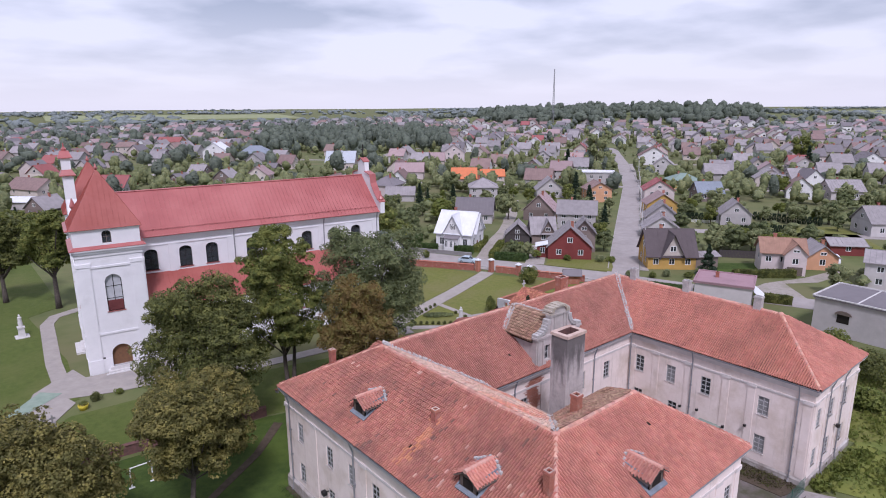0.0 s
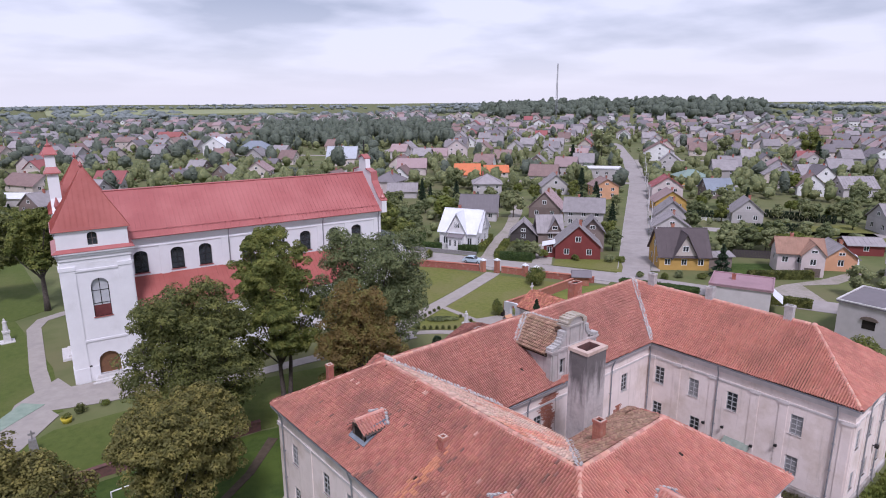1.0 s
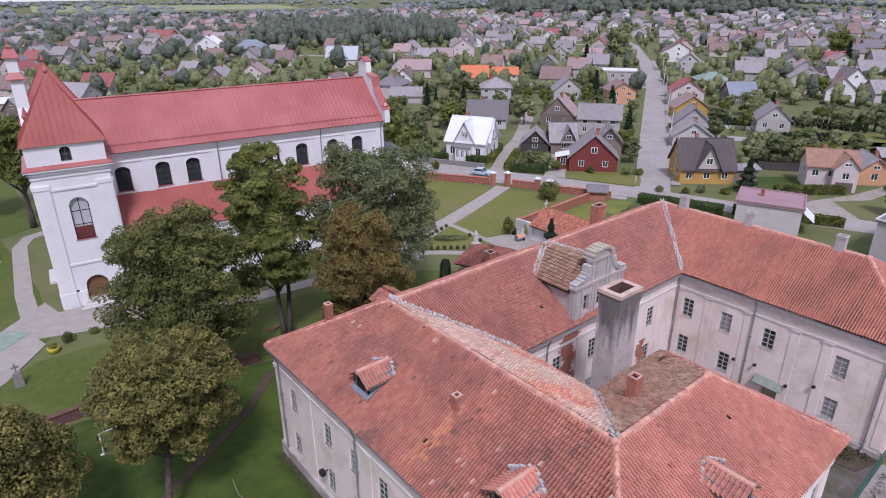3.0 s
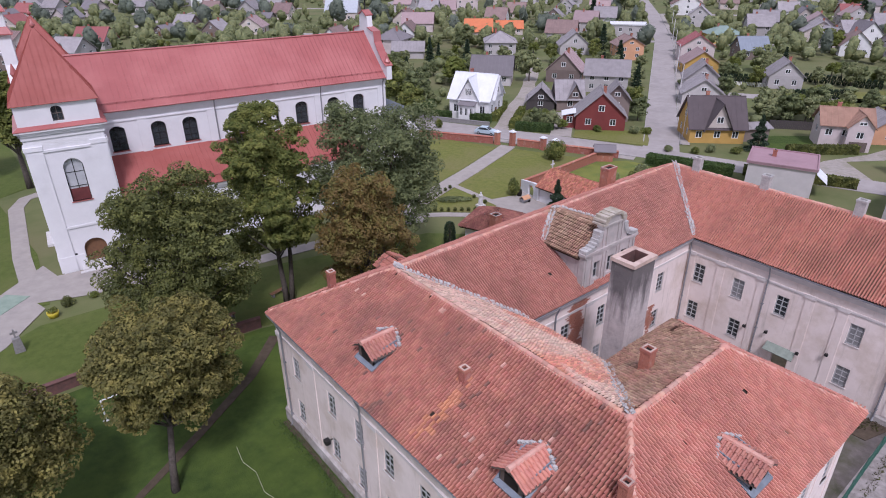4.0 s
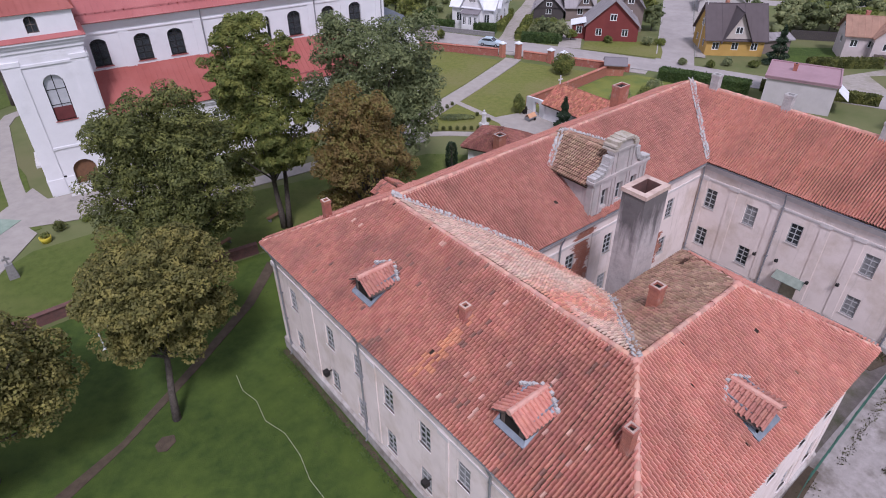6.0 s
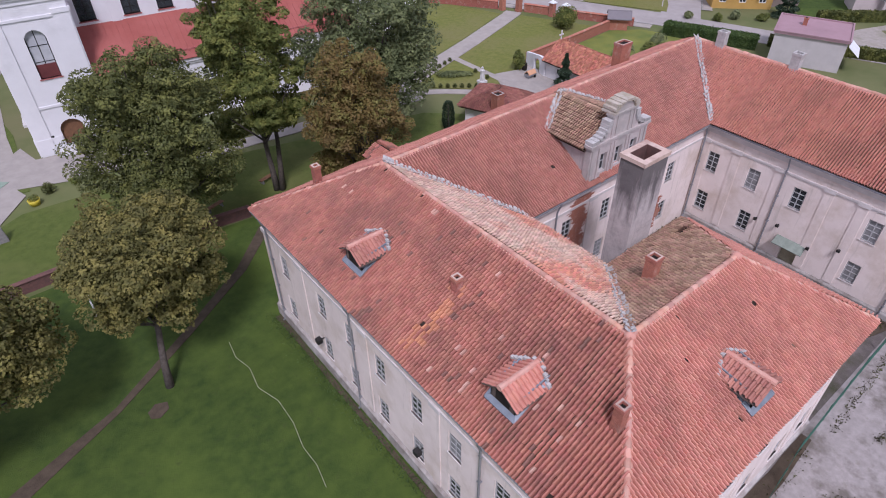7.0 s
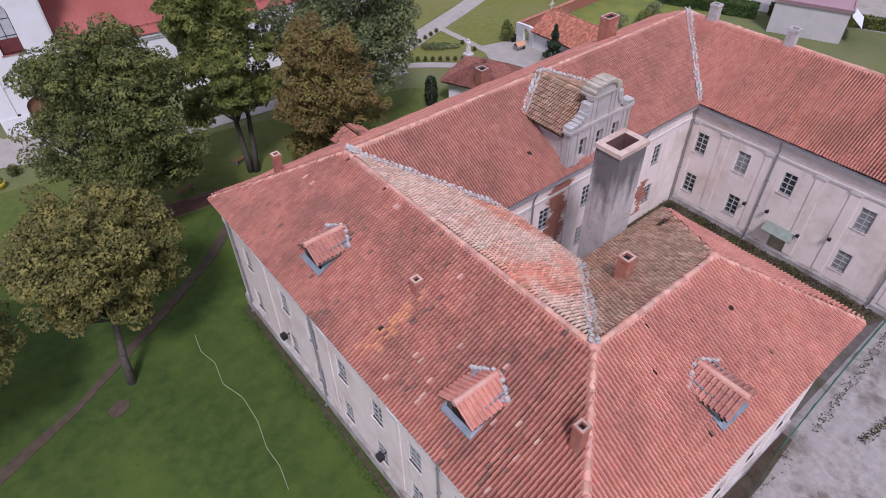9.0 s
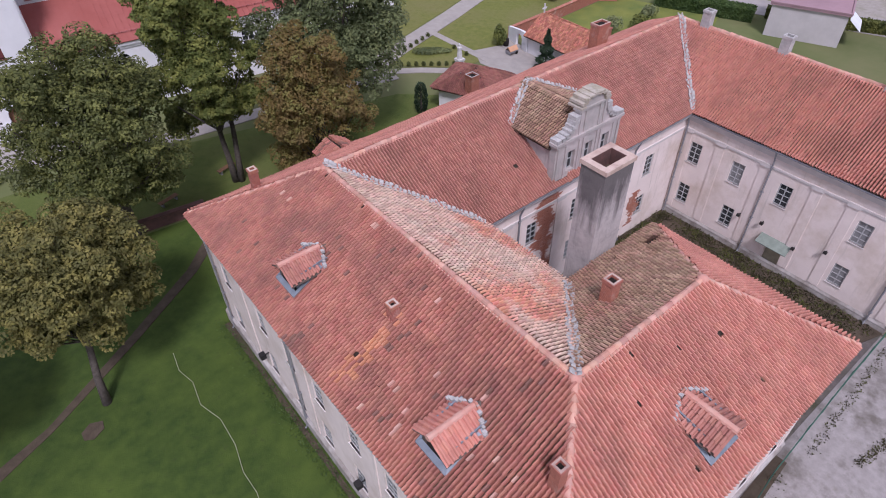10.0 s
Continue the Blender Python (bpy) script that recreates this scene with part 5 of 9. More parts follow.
def ribbon(name, pts, wide, z, mat, label, category="road", thick=0.1, kind="structure", ragged=0.0):
    """A strip along plan points."""
    left, right = [], []
    rnd = random.Random(len(pts) * 7 + int(wide * 10))
    fine = []
    for (xa, ya), (xb, yb) in zip(pts, pts[1:]):
        k = max(1, int(math.hypot(xb - xa, yb - ya) / 4)) if ragged else max(1, int(math.hypot(xb - xa, yb - ya) / 40))
        fine += [(xa + (xb - xa) * i / k, ya + (yb - ya) * i / k) for i in range(k)]
    fine.append(pts[-1])
    g = Geo()
    for i, (x, y) in enumerate(fine):
        (xa, ya), (xb, yb) = fine[max(i - 1, 0)], fine[min(i + 1, len(fine) - 1)]
        d = Vector((xb - xa, yb - ya)).normalized()
        wl_, wr_ = wide / 2 + rnd.uniform(-ragged, ragged), wide / 2 + rnd.uniform(-ragged, ragged)
        left.append((x - d.y * wl_, y + d.x * wl_)); right.append((x + d.y * wr_, y - d.x * wr_))
    n = len(fine)
    for pts_ in (left, right):
        g.v += [(x, y, z) for x, y in pts_]
    for pts_ in (left, right):
        g.v += [(x, y, z - thick) for x, y in pts_]
    for i in range(n - 1):
        g.f += [(i, n + i, n + i + 1, i + 1), (i + 1, 2 * n + i + 1, 2 * n + i, i), (n + i, 3 * n + i, 3 * n + i + 1, n + i + 1)]
    return solid(name, g, mat, label, category, kind=kind)


MAIN = [(101.5, 66.0), (106.9, 69.4), (147.6, 95.5), (220.5, 142.0), (300.0, 199.5), (350, 238), (384, 264), (420, 300), (470, 345)]
CROSS = [(52, 176), (66, 143), (80, 112), (84.6, 102.5), (92.2, 86), (99.7, 69), (106.3, 50), (112.5, 33), (118.5, 15), (124, -4)]
LANE = [(89.6, 94.2), (104, 104.6), (116, 113.2), (124.5, 119.6), (137, 130), (158, 149)]
ribbon("road", MAIN, 6.3, 0.06, ASPHALT, "straight worn asphalt street climbing out of the town")
ribbon("road", CROSS, 6.2, 0.064, ASPHALT, "grey asphalt street along the churchyard wall")
ribbon("road", LANE, 3.2, 0.03, GRAVEL, "unpaved gravel lane between gardens", ragged=0.25)
for side, wide in ((4.2, 1.5),):
    dx_, dy_ = math.sin(radians(33.3)) * side, -math.cos(radians(33.3)) * side
    ribbon("pavement", [(x + dx_, y + dy_) for x, y in MAIN[1:5]], wide, 0.12, PAVING, "narrow concrete pavement beside the street", "pavement")
ribbon("pavement", [(x - 4.1, y - 1.8) for x, y in CROSS[1:6]], 1.7, 0.12, PAVING, "concrete pavement along the brick wall", "pavement")
ribbon("kerb", [(x + 3.3 * math.sin(radians(33.3)), y - 3.3 * math.cos(radians(33.3))) for x, y in MAIN[1:5]], 0.18, 0.15, KERB, "pale kerb stones", "kerb")
ribbon("kerb", [(x - 3.1 * math.sin(radians(33.3)), y + 3.1 * math.cos(radians(33.3))) for x, y in MAIN[1:5]], 0.18, 0.13, KERB, "pale kerb stones", "kerb")
ribbon("kerb", [(x - 3.0, y - 1.35) for x, y in CROSS[1:6]], 0.18, 0.14, KERB, "pale kerb stones", "kerb")
# more streets of the town
for pts in ([(146, 94), (160, 72), (185, 40), (215, 5)], [(219, 141), (242, 108), (290, 40), (330, -20)], [(219, 141), (196, 172), (160, 215), (120, 262)],
            [(299, 199), (340, 150), (400, 75), (460, 0)], [(299, 199), (262, 250), (210, 315), (150, 390)], [(60, 158), (100, 200), (160, 262), (240, 345), (330, 430)],
            [(20, 255), (60, 300), (110, 350), (180, 430), (250, 520)], [(384, 264), (340, 320), (270, 400), (200, 480)], [(420, 300), (470, 240), (540, 150), (600, 70)]):
    ribbon("road", pts, 5.0, 0.05, ASPHALT, "residential street between garden plots")

# lawns
patch("lawn", [(-14, 78), (9.5, 78), (10.5, 92), (8.8, 116), (14, 119), (14, 160), (-20, 160), (-60, 120), (-60, 78)], 0.05, GRASS_DEEP, "mown churchyard lawn", "lawn")
patch("lawn", [(-40, 60.5), (9, 62.0), (24, 60.2), (45, 55.5), (55, 52), (60, 57), (50, 66.5), (22, 73.2), (8, 74.0), (2, 70.5), (-40, 66)], 0.04, GRASS_DEEP, "mown lawn beside the church path", "lawn")
patch("lawn", [(54.5, 77.0), (60.0, 78.9), (70, 82.4), (82.0, 87.2), (79, 96), (75, 101), (66, 100), (56, 86)], 0.04, GRASS, "mown lawn by the churchyard path", "lawn")
patch("lawn", [(64.2, 77.0), (64.2, 69.6), (68.5, 68.4), (71.0, 70.2), (90, 71.3), (84.0, 84.4)], 0.04, GRASS, "mown lawn by the churchyard gate", "lawn")
patch("lawn", [(53.4, 73.2), (60.2, 66.5), (63.2, 66.9), (63.2, 76.6)], 0.07, GRASS, "small lawn of the flower garden", "lawn")
patch("lawn", [(-60, -20), (20.75, -20), (20.75, 46.6), (26, 47.2), (33, 48.5), (30, 58.4), (24.5, 59.7), (9, 61.0), (-60, 60)], 0.03, GRASS_DARK, "lawn round the chestnuts, darkened in colour for their shade", "lawn")
patch("lawn", [(68, -10), (90, -10), (96, 20), (92, 34), (67, 48), (67.5, 15)], 0.03, GRASS, "rough grass behind the monastery", "lawn")
patch("lawn", [(71.2, 69.0), (89.4, 70.3), (93.4, 67.6), (98.0, 56.0), (84, 50), (74.8, 55)], 0.045, GRASS_WILD, "rough yellow-green grass behind the old wall", "lawn")
patch("driveway", [(95.3, 86.2), (97.6, 82.8), (113.2, 95.0), (109.6, 96.9)], 0.07, PAVING, "pale concrete driveway between two houses", "driveway")
patch("verge", [(97.6, 82.4), (103.6, 70.0), (107.0, 72.0), (112, 76), (107.5, 80.0), (101.5, 85.0)], 0.09, GRASS, "bright grass verge round the red house", "verge")
# paths
ribbon("path", [(84.3, 86.4), (82.6, 85.6), (69.9, 80.6), (60.3, 77.2), (51.0, 73.6)], 2.8, 0.09, PAVING, "pale paved path from the gate to the church", "path")
ribbon("path", [(52.6, 70.4), (40, 72.4), (28, 73.6), (19, 76.5)], 2.0, 0.08, PAVING, "pale paved path along the church", "path")
ribbon("path", [(63.7, 77.2), (63.68, 71.6), (63.65, 66.0)], 1.0, 0.10, PAVING, "narrow paved garden path", "path")
ribbon("path", [(51.6, 72.4), (55.7, 69.5), (59.4, 66.1), (63, 63.5)], 1.3, 0.085, PAVING, "narrow paved garden path", "path")
patch("paving", [(62.4, 66.2), (64.2, 69.5), (68.4, 68.3), (70.2, 69.2), (68.9, 60.0), (63.0, 61.0)], 0.075, PAVING, "paved yard before the outbuildings", "paving")
patch("paving", [(8.5, 79.0), (9.0, 77.2), (5.0, 71.8), (0, 68), (-12, 60.8), (-13, 63), (-2, 70.5), (3.5, 76.5), (5.5, 83), (10.5, 88.0), (11.3, 84.2), (22, 82.8), (21.5, 75.8), (13.5, 77.2)], 0.09, PAVING, "pale paved forecourt of the church", "paving")
patch("green_tarpaulin", [(3.9, 77.4), (8.2, 81.0), (6.2, 83.0), (1.2, 77.0), (-0.5, 73.5)], 0.13, material("green_net", (0.21, 0.28, 0.225), (0.28, 0.345, 0.285), 1.2, 0.8), "pale green netting laid over a bed", "tarpaulin", kind="")
ribbon("path", [(8.6, 83.5), (8.9, 92), (10.6, 110), (12.2, 113.6), (18.5, 116.5)], 1.9, 0.085, PAVING, "paved path round the church front", "path")
# forecourt south of the monastery
patch("paving", [(21.0, 16.2), (55.0, 16.2), (56.5, 13.0), (60, 10), (60, -30), (20, -30), (20.6, 8)], 0.05, YARD, "cracked grey concrete yard with weeds", "paving")
patch("court_earth", [(52.6, 17.0), (55.3, 16.2), (55.3, 34.5), (44, 34.5), (43.2, 33.0), (50.5, 32.6), (52.0, 30.0)], 0.10, EARTH, "mossy earth along the court wall", "earth")
patch("paving", [(41.4, 16.0), (55.3, 16.0), (55.3, 34.5), (42, 34.5), (33.7, 34.5), (33.7, 27.4), (41.4, 27.4)], 0.03, COURT, "damp dark court floor with moss", "paving")
ribbon("verge", [(22, 15.7), (30, 15.6), (37, 15.5), (41, 15.7)], 0.9, 0.085, EARTH, "weedy strip of bare earth along the wall", "verge", ragged=0.25)
ribbon("dirt_track", [(-6, 39.5), (2.05, 42.66), (8.25, 45.24), (14.69, 49.08), (20.5, 53.5), (25, 57.5)], 0.85, 0.07, EARTH, "dark trench of filled earth across the grass", "track", ragged=0.28)
patch("dirt_patch", [(9.7, 43.1), (10.2, 42.8), (10.9, 43.2), (11.0, 43.8), (10.3, 44.1), (9.7, 43.7)], 0.08, EARTH, "small heap of bare earth in the grass", "earth")
hose = Geo().tube([(16.4, 46.2, 0.09), (16.15, 44.5, 0.09), (16.5, 43.0, 0.09), (16.2, 41.0, 0.09), (16.75, 39.2, 0.09), (16.7, 37.0, 0.09), (16.3, 35.0, 0.09), (16.35, 33.4, 0.09), (16.05, 31.8, 0.09)], 0.018, 6)
solid("garden_hose", hose, material("pale_hose", (0.42, 0.44, 0.29), (0.34, 0.36, 0.24), 3.0, 0.6), "pale hose lying across the grass", "hose")
patch("field", [(-900, 760), (-200, 900), (60, 1150), (-300, 1900), (-1600, 1500)], 3.5, FIELD, "pale stubble field beyond the town", "field", 3.0)
patch("field", [(1150, 120), (1700, 60), (2500, 350), (1900, 700), (1350, 420)], 8.0, FIELD, "pale field beyond the town", "field", 7.0)
patch("field", [(200, 1500), (700, 1350), (900, 1900), (300, 2300)], 4.0, FIELD, "pale field on the horizon", "field", 4.0)

ribbon("verge", [(20.4, 16.2), (20.4, 46.4)], 0.55, 0.075, EARTH, "strip of bare dark earth along the long wall", "verge", ragged=0.22)
patch("lawn", [(56.6, 15.6), (67.5, 15.8), (72, 12), (71, -4), (60.5, -2), (58.5, 10)], 0.075, GRASS_WILD, "worn yellow grass beside the east wing", "lawn")

# ---- trees ----
def leaf_cloud(rng, lobes, count, size, flat=0.75):
    """Leaf quads on the outer shells of round lobes (centre, radii): small, tilted, uneven, thinning towards the edges."""
    areas = np.array([max(r[0] * r[2], 0.05) for c, r in lobes])
    pick = rng.choice(len(lobes), count, p=areas / areas.sum())
    cen = np.array([c for c, r in lobes])[pick]
    rad = np.array([r for c, r in lobes])[pick]
    d = rng.normal(size=(count, 3))
    d[:, 2] = np.where(d[:, 2] < -0.35, np.abs(d[:, 2]) * rng.uniform(-1, 1, count), d[:, 2])
    d /= np.linalg.norm(d, axis=1)[:, None]
    # twigs bunch the leaves and leave dark gaps between
    wob = 0.5 + 0.5 * np.sin(d[:, 0] * 7.3 + pick * 1.7) * np.sin(d[:, 1] * 6.1 + pick * 2.9) * np.sin(d[:, 2] * 5.7 + pick)
    shell = 0.80 + 0.24 * rng.random(count) ** 0.6 + 0.16 * (wob - 0.5)
    p = cen + d * rad * shell[:, None]
    nrm = d * 0.8 + np.array((0, 0, flat)) + rng.normal(size=(count, 3)) * 0.45
    nrm /= np.linalg.norm(nrm, axis=1)[:, None]
    t = np.cross(nrm, rng.normal(size=(count, 3)))
    t /= np.linalg.norm(t, axis=1)[:, None]
    b = np.cross(nrm, t)
    s = size * rng.uniform(0.6, 1.35, count)[:, None]
    droop = np.array((0, 0, -0.22)) * s
    v = np.stack([p - t * s * 0.5, p + b * s * 0.32 + droop * 0.3, p + t * s * 0.5 + droop, p - b * s * 0.32 + droop * 0.3], 1).reshape(-1, 3)
    f = np.arange(count * 4).reshape(-1, 4)
    return v, f


def cloud_mesh(name, v, f, mat):
    me = bpy.data.meshes.new(name)
    me.from_pydata(v.tolist(), [], f.tolist())
    me.materials.append(mat)
    return me


def crown_lobes(rng, height, radius, clear, n=26, squash=1.0, fill=True, tall=0.72, cone=0.0, foot=0.0):
    """An uneven crown: big boughs, each carrying smaller tufts on its outer and upper side."""
    mid, semi = (height + clear) / 2, (height - clear) / 2
    lobes = []
    main = max(9, n // 3)
    for i in range(main):
        an = i * 2.4 + rng.uniform(-0.5, 0.5)
        h = -0.75 + 1.6 * ((i + 0.5) / main) + rng.uniform(-0.15, 0.15)
        ring = math.sqrt(max(0.05, 1 - min(abs(h), 0.97) ** 2.2)) * (1 + foot * min(h, 0.0))
        k = rng.uniform(0.40, 0.66) * (1 - cone * h)
        c = np.array((math.cos(an) * radius * ring * k, math.sin(an) * radius * ring * k, mid + h * semi * tall))
        r = radius * rng.uniform(0.34, 0.48) * (1 - cone * 0.6 * h)
        for j in range(15):
            d = rng.normal(size=3)
            out = np.array((c[0], c[1], (c[2] - mid) * 0.8 + radius * 0.35))
            out = out / (np.linalg.norm(out) + 1e-6)
            d = d / np.linalg.norm(d) + out * 0.7
            d /= np.linalg.norm(d)
            rr = r * rng.uniform(0.20, 0.42)
            lobes.append((c + d * r * rng.uniform(0.60, 1.0) * np.array((1, 1, 0.85)), np.array((rr, rr, rr * rng.uniform(0.5, 0.75) * squash))))
        if fill:
            lobes.append((c, np.array((r * 0.62, r * 0.62, r * 0.55))))
    if fill:
        lobes.append((np.array((0, 0, mid)), np.array((radius * 0.55, radius * 0.55, semi * 0.7))))
    return lobes


def trunk_geo(rng, height, clear, r, lobes, lean=(0, 0)):
    g = Geo()
    pts = [(0, 0, -0.2), (lean[0] * 0.2, lean[1] * 0.2, clear * 0.5), (lean[0] * 0.5, lean[1] * 0.5, clear), (lean[0], lean[1], clear + (height - clear) * 0.55)]
    g.tube(pts, [r * 1.35, r, r * 0.85, r * 0.25], 9)
    for i in range(0, len(lobes), 8):
        c = lobes[i][0]
        if c[2] < clear + 0.3 * (height - clear):
            continue
        z0 = clear + (c[2] - clear) * 0.25
        k = max(0.0, (z0 - clear) / max(height - clear, 1))
        a = Vector((lean[0] * (0.5 + k), lean[1] * (0.5 + k), z0 * 0.9))
        mid = a.lerp(Vector(c), 0.5) + Vector((0, 0, -0.3))
        g.tube([tuple(a), tuple(mid), tuple(c)], [r * 0.36, r * 0.22, r * 0.08], 5, cap=False)
    return g


def tree(name, label, x, y, height, radius, clear, mat, leaves, size, seed, trunk=0.35, lobes=28, lean=(0, 0), squash=1.0, group="", tall=0.72, cone=0.0, foot=0.0):
    rng = np.random.default_rng(seed)
    root = thing(name, (0, 0, 0), label, "tree", group)
    lb = [(c + np.array((lean[0], lean[1], 0)), q) for c, q in crown_lobes(rng, height, radius, clear, lobes, squash, True, tall, cone, foot)]
    part("trunk", trunk_geo(rng, height, clear, trunk, lb, lean), BARK, root, smooth=True)
    v, f = leaf_cloud(rng, lb, leaves, size)
    part("crown", cloud_mesh("crown", v, f, mat), None, root)
    root.matrix_basis = Matrix.Translation((x, y, 0))
    return root


lime = tree("lime_tree", "tall dark green lime tree with two stems beside the church", 28.6, 62.5, 21.3, 4.8, 4.2, LEAF_MID, 92000, 0.23, 1, 0.27, 54, (-0.2, 0.5), tall=0.95, cone=0.2)
part("trunk", Geo().tube([(29.0, 62.2, -0.2), (29.25, 62.2, 2.6), (29.6, 62.5, 5.4), (29.9, 63.0, 11)], [0.34, 0.25, 0.2, 0.08], 9), BARK, lime, smooth=True)
tree("lime_tree", "broad dark green tree before the church tower", 18.8, 60.6, 17.0, 6.5, 2.8, LEAF_DARK, 90000, 0.22, 2, 0.45, 66, tall=0.86, cone=0.15, foot=0.2)
tree("maple_tree", "slender maple turning brown", 34.7, 56.2, 15.8, 5.0, 0.6, LEAF_BROWN, 56000, 0.22, 3, 0.3, 60, tall=0.95, cone=0.3)
tree("oak_tree", "broad blue-green tree by the church aisle", 41.2, 63.6, 19.4, 7.8, 3.4, LEAF_BLUE, 64000, 0.26, 4, 0.45, 60)
tree("chestnut_tree", "rounded olive chestnut tree on the grass", 11.6, 45.0, 13.4, 5.1, 4.2, LEAF_OLIVE, 80000, 0.20, 5, 0.23, 66, (1.5, 1.6), foot=0.35)
tree("chestnut_tree", "spreading olive chestnut tree by the garden wall", 1.0, 47.2, 13.3, 6.3, 3.0, LEAF_OLIVE, 80000, 0.22, 6, 0.38, 66)
tree("lime_tree", "tall green tree on the churchyard lawn", 13.6, 118.5, 19.0, 5.0, 4.5, LEAF_MID, 22000, 0.40, 7, 0.4, 36)
tree("lime_tree", "tall green tree at the churchyard edge", 7.0, 128, 17.5, 5.2, 3.0, LEAF_DARK, 18000, 0.42, 8, 0.4, 30)
tree("lime_tree", "green tree at the churchyard edge", 1.0, 146, 19, 6.0, 3.0, LEAF_DARK, 18000, 0.45, 9, 0.4, 30)
tree("lime_tree", "green tree at the churchyard edge", -9.0, 150, 19, 6.0, 3.0, LEAF_DARK, 18000, 0.45, 10, 0.4, 30)


def conifer(name, label, height, radius, mat, seed, leaves=2600, size=0.35, stem=0.14, column=False):
    """A cone or column of drooping whorls round a stem, at the origin."""
    rng = np.random.default_rng(seed)
    root = thing(name, (0, 0, 0), label, "tree")
    part("trunk", Geo().tube([(0, 0, -0.1), (0, 0, height * 0.9)], [stem, stem * 0.2], 6), BARK, root)
    z = rng.uniform(0.03, 1.0, leaves) ** (1.0 if column else 1.25)
    if column:
        rr = radius * np.sin(np.clip(z, 0.02, 0.99) * math.pi * 0.86 + 0.25) ** 0.5
    else:
        rr = radius * (1 - z) * (0.72 + 0.28 * np.sin(z * height * 5.0))
    an = rng.uniform(0, 2 * math.pi, leaves)
    k = 0.62 + 0.42 * rng.random(leaves) ** 0.5
    p = np.stack([rr * k * np.cos(an), rr * k * np.sin(an), z * height], 1)
    d = np.stack([np.cos(an), np.sin(an), np.full(leaves, 1.2 if column else -0.25)], 1) + rng.normal(size=(leaves, 3)) * 0.25
    d /= np.linalg.norm(d, axis=1)[:, None]
    w = np.cross(d, rng.normal(size=(leaves, 3)))
    w /= np.linalg.norm(w, axis=1)[:, None]
    s = size * rng.uniform(0.6, 1.3, leaves)[:, None]
    v = np.stack([p - d * s * 0.4, p + w * s * 0.25, p + d * s * 0.7, p - w * s * 0.25], 1).reshape(-1, 3)
    part("crown", cloud_mesh("crown", v, np.arange(leaves * 4).reshape(-1, 4), mat), None, root)
    return root


def bush(name, label, rx, ry, rz, mat, seed, leaves=700, size=0.22, category="bush"):
    """A low shrub of one mesh, sitting on the ground at the origin."""
    rng = np.random.default_rng(seed)
    lobes = [(np.array((rng.uniform(-0.45, 0.45) * rx, rng.uniform(-0.45, 0.45) * ry, rz * rng.uniform(0.35, 0.62))), np.array((rx * 0.55, ry * 0.55, rz * 0.42))) for _ in range(7)]
    v, f = leaf_cloud(rng, lobes, leaves, size)
    v[:, 2] = np.maximum(v[:, 2], 0.0)
    ob = new(name, cloud_mesh(name, v, f, mat))
    return tagged(ob, label, category)


def put(ob, x, y, z=0.0, turn=0.0, s=1.0):
    ob.matrix_basis = Matrix.Translation((x, y, z)) @ Matrix.Rotation(turn, 4, "Z") @ Matrix.Diagonal((s, s, s, 1))
    return ob


def hedge(pts, wide, high, mat, label, seed=1, density=55, size=0.16):
    """A clipped hedge along plan points."""
    rng = np.random.default_rng(seed)
    vs = []
    core = Geo()
    for (xa, ya), (xb, yb) in zip(pts, pts[1:]):
        L = math.hypot(xb - xa, yb - ya)
        d = np.array((xb - xa, yb - ya)) / L
        n = int(L * (2 * high + wide) * density)
        u = rng.uniform(0, L, n)
        q = rng.uniform(0, 2 * high + wide, n)
        side = np.where(q < high, -wide / 2, np.where(q > high + wide, wide / 2, q - high - wide / 2))
        z = np.where(q < high, q, np.where(q > high + wide, 2 * high + wide - q, high))
        p = np.stack([xa + d[0] * u - d[1] * side, ya + d[1] * u + d[0] * side, z], 1) + rng.normal(size=(n, 3)) * 0.05
        t = rng.normal(size=(n, 3)); t /= np.linalg.norm(t, axis=1)[:, None]
        b = np.cross(t, rng.normal(size=(n, 3))); b /= np.linalg.norm(b, axis=1)[:, None]
        s = size * rng.uniform(0.6, 1.4, n)[:, None]
        vs.append(np.stack([p - t * s, p + b * s * 0.6, p + t * s, p - b * s * 0.6], 1).reshape(-1, 3))
        # the dense inside of the hedge
        q0, q1 = np.array((xa, ya)), np.array((xb, yb))
        sd = np.array((-d[1], d[0])) * (wide / 2 - 0.03)
        for r0, r1, zz in ((q0 - sd, q1 - sd, None), (q1 + sd, q0 + sd, None), (q0 + sd, q0 - sd, None), (q1 - sd, q1 + sd, None)):
            vs.append(np.array(((*r0, 0), (*r1, 0), (*r1, high - 0.03), (*r0, high - 0.03))))
        vs.append(np.array(((*(q0 - sd), high - 0.03), (*(q1 - sd), high - 0.03), (*(q1 + sd), high - 0.03), (*(q0 + sd), high - 0.03))))
    v = np.concatenate(vs)
    base = (float(v[:, 0].mean()), float(v[:, 1].mean()), 0.0)
    ob = new("hedge", cloud_mesh("hedge", v - np.array(base), np.arange(len(v)).reshape(-1, 4), mat))
    ob.matrix_basis = Matrix.Translation(base)
    return tagged(ob, label, "hedge")


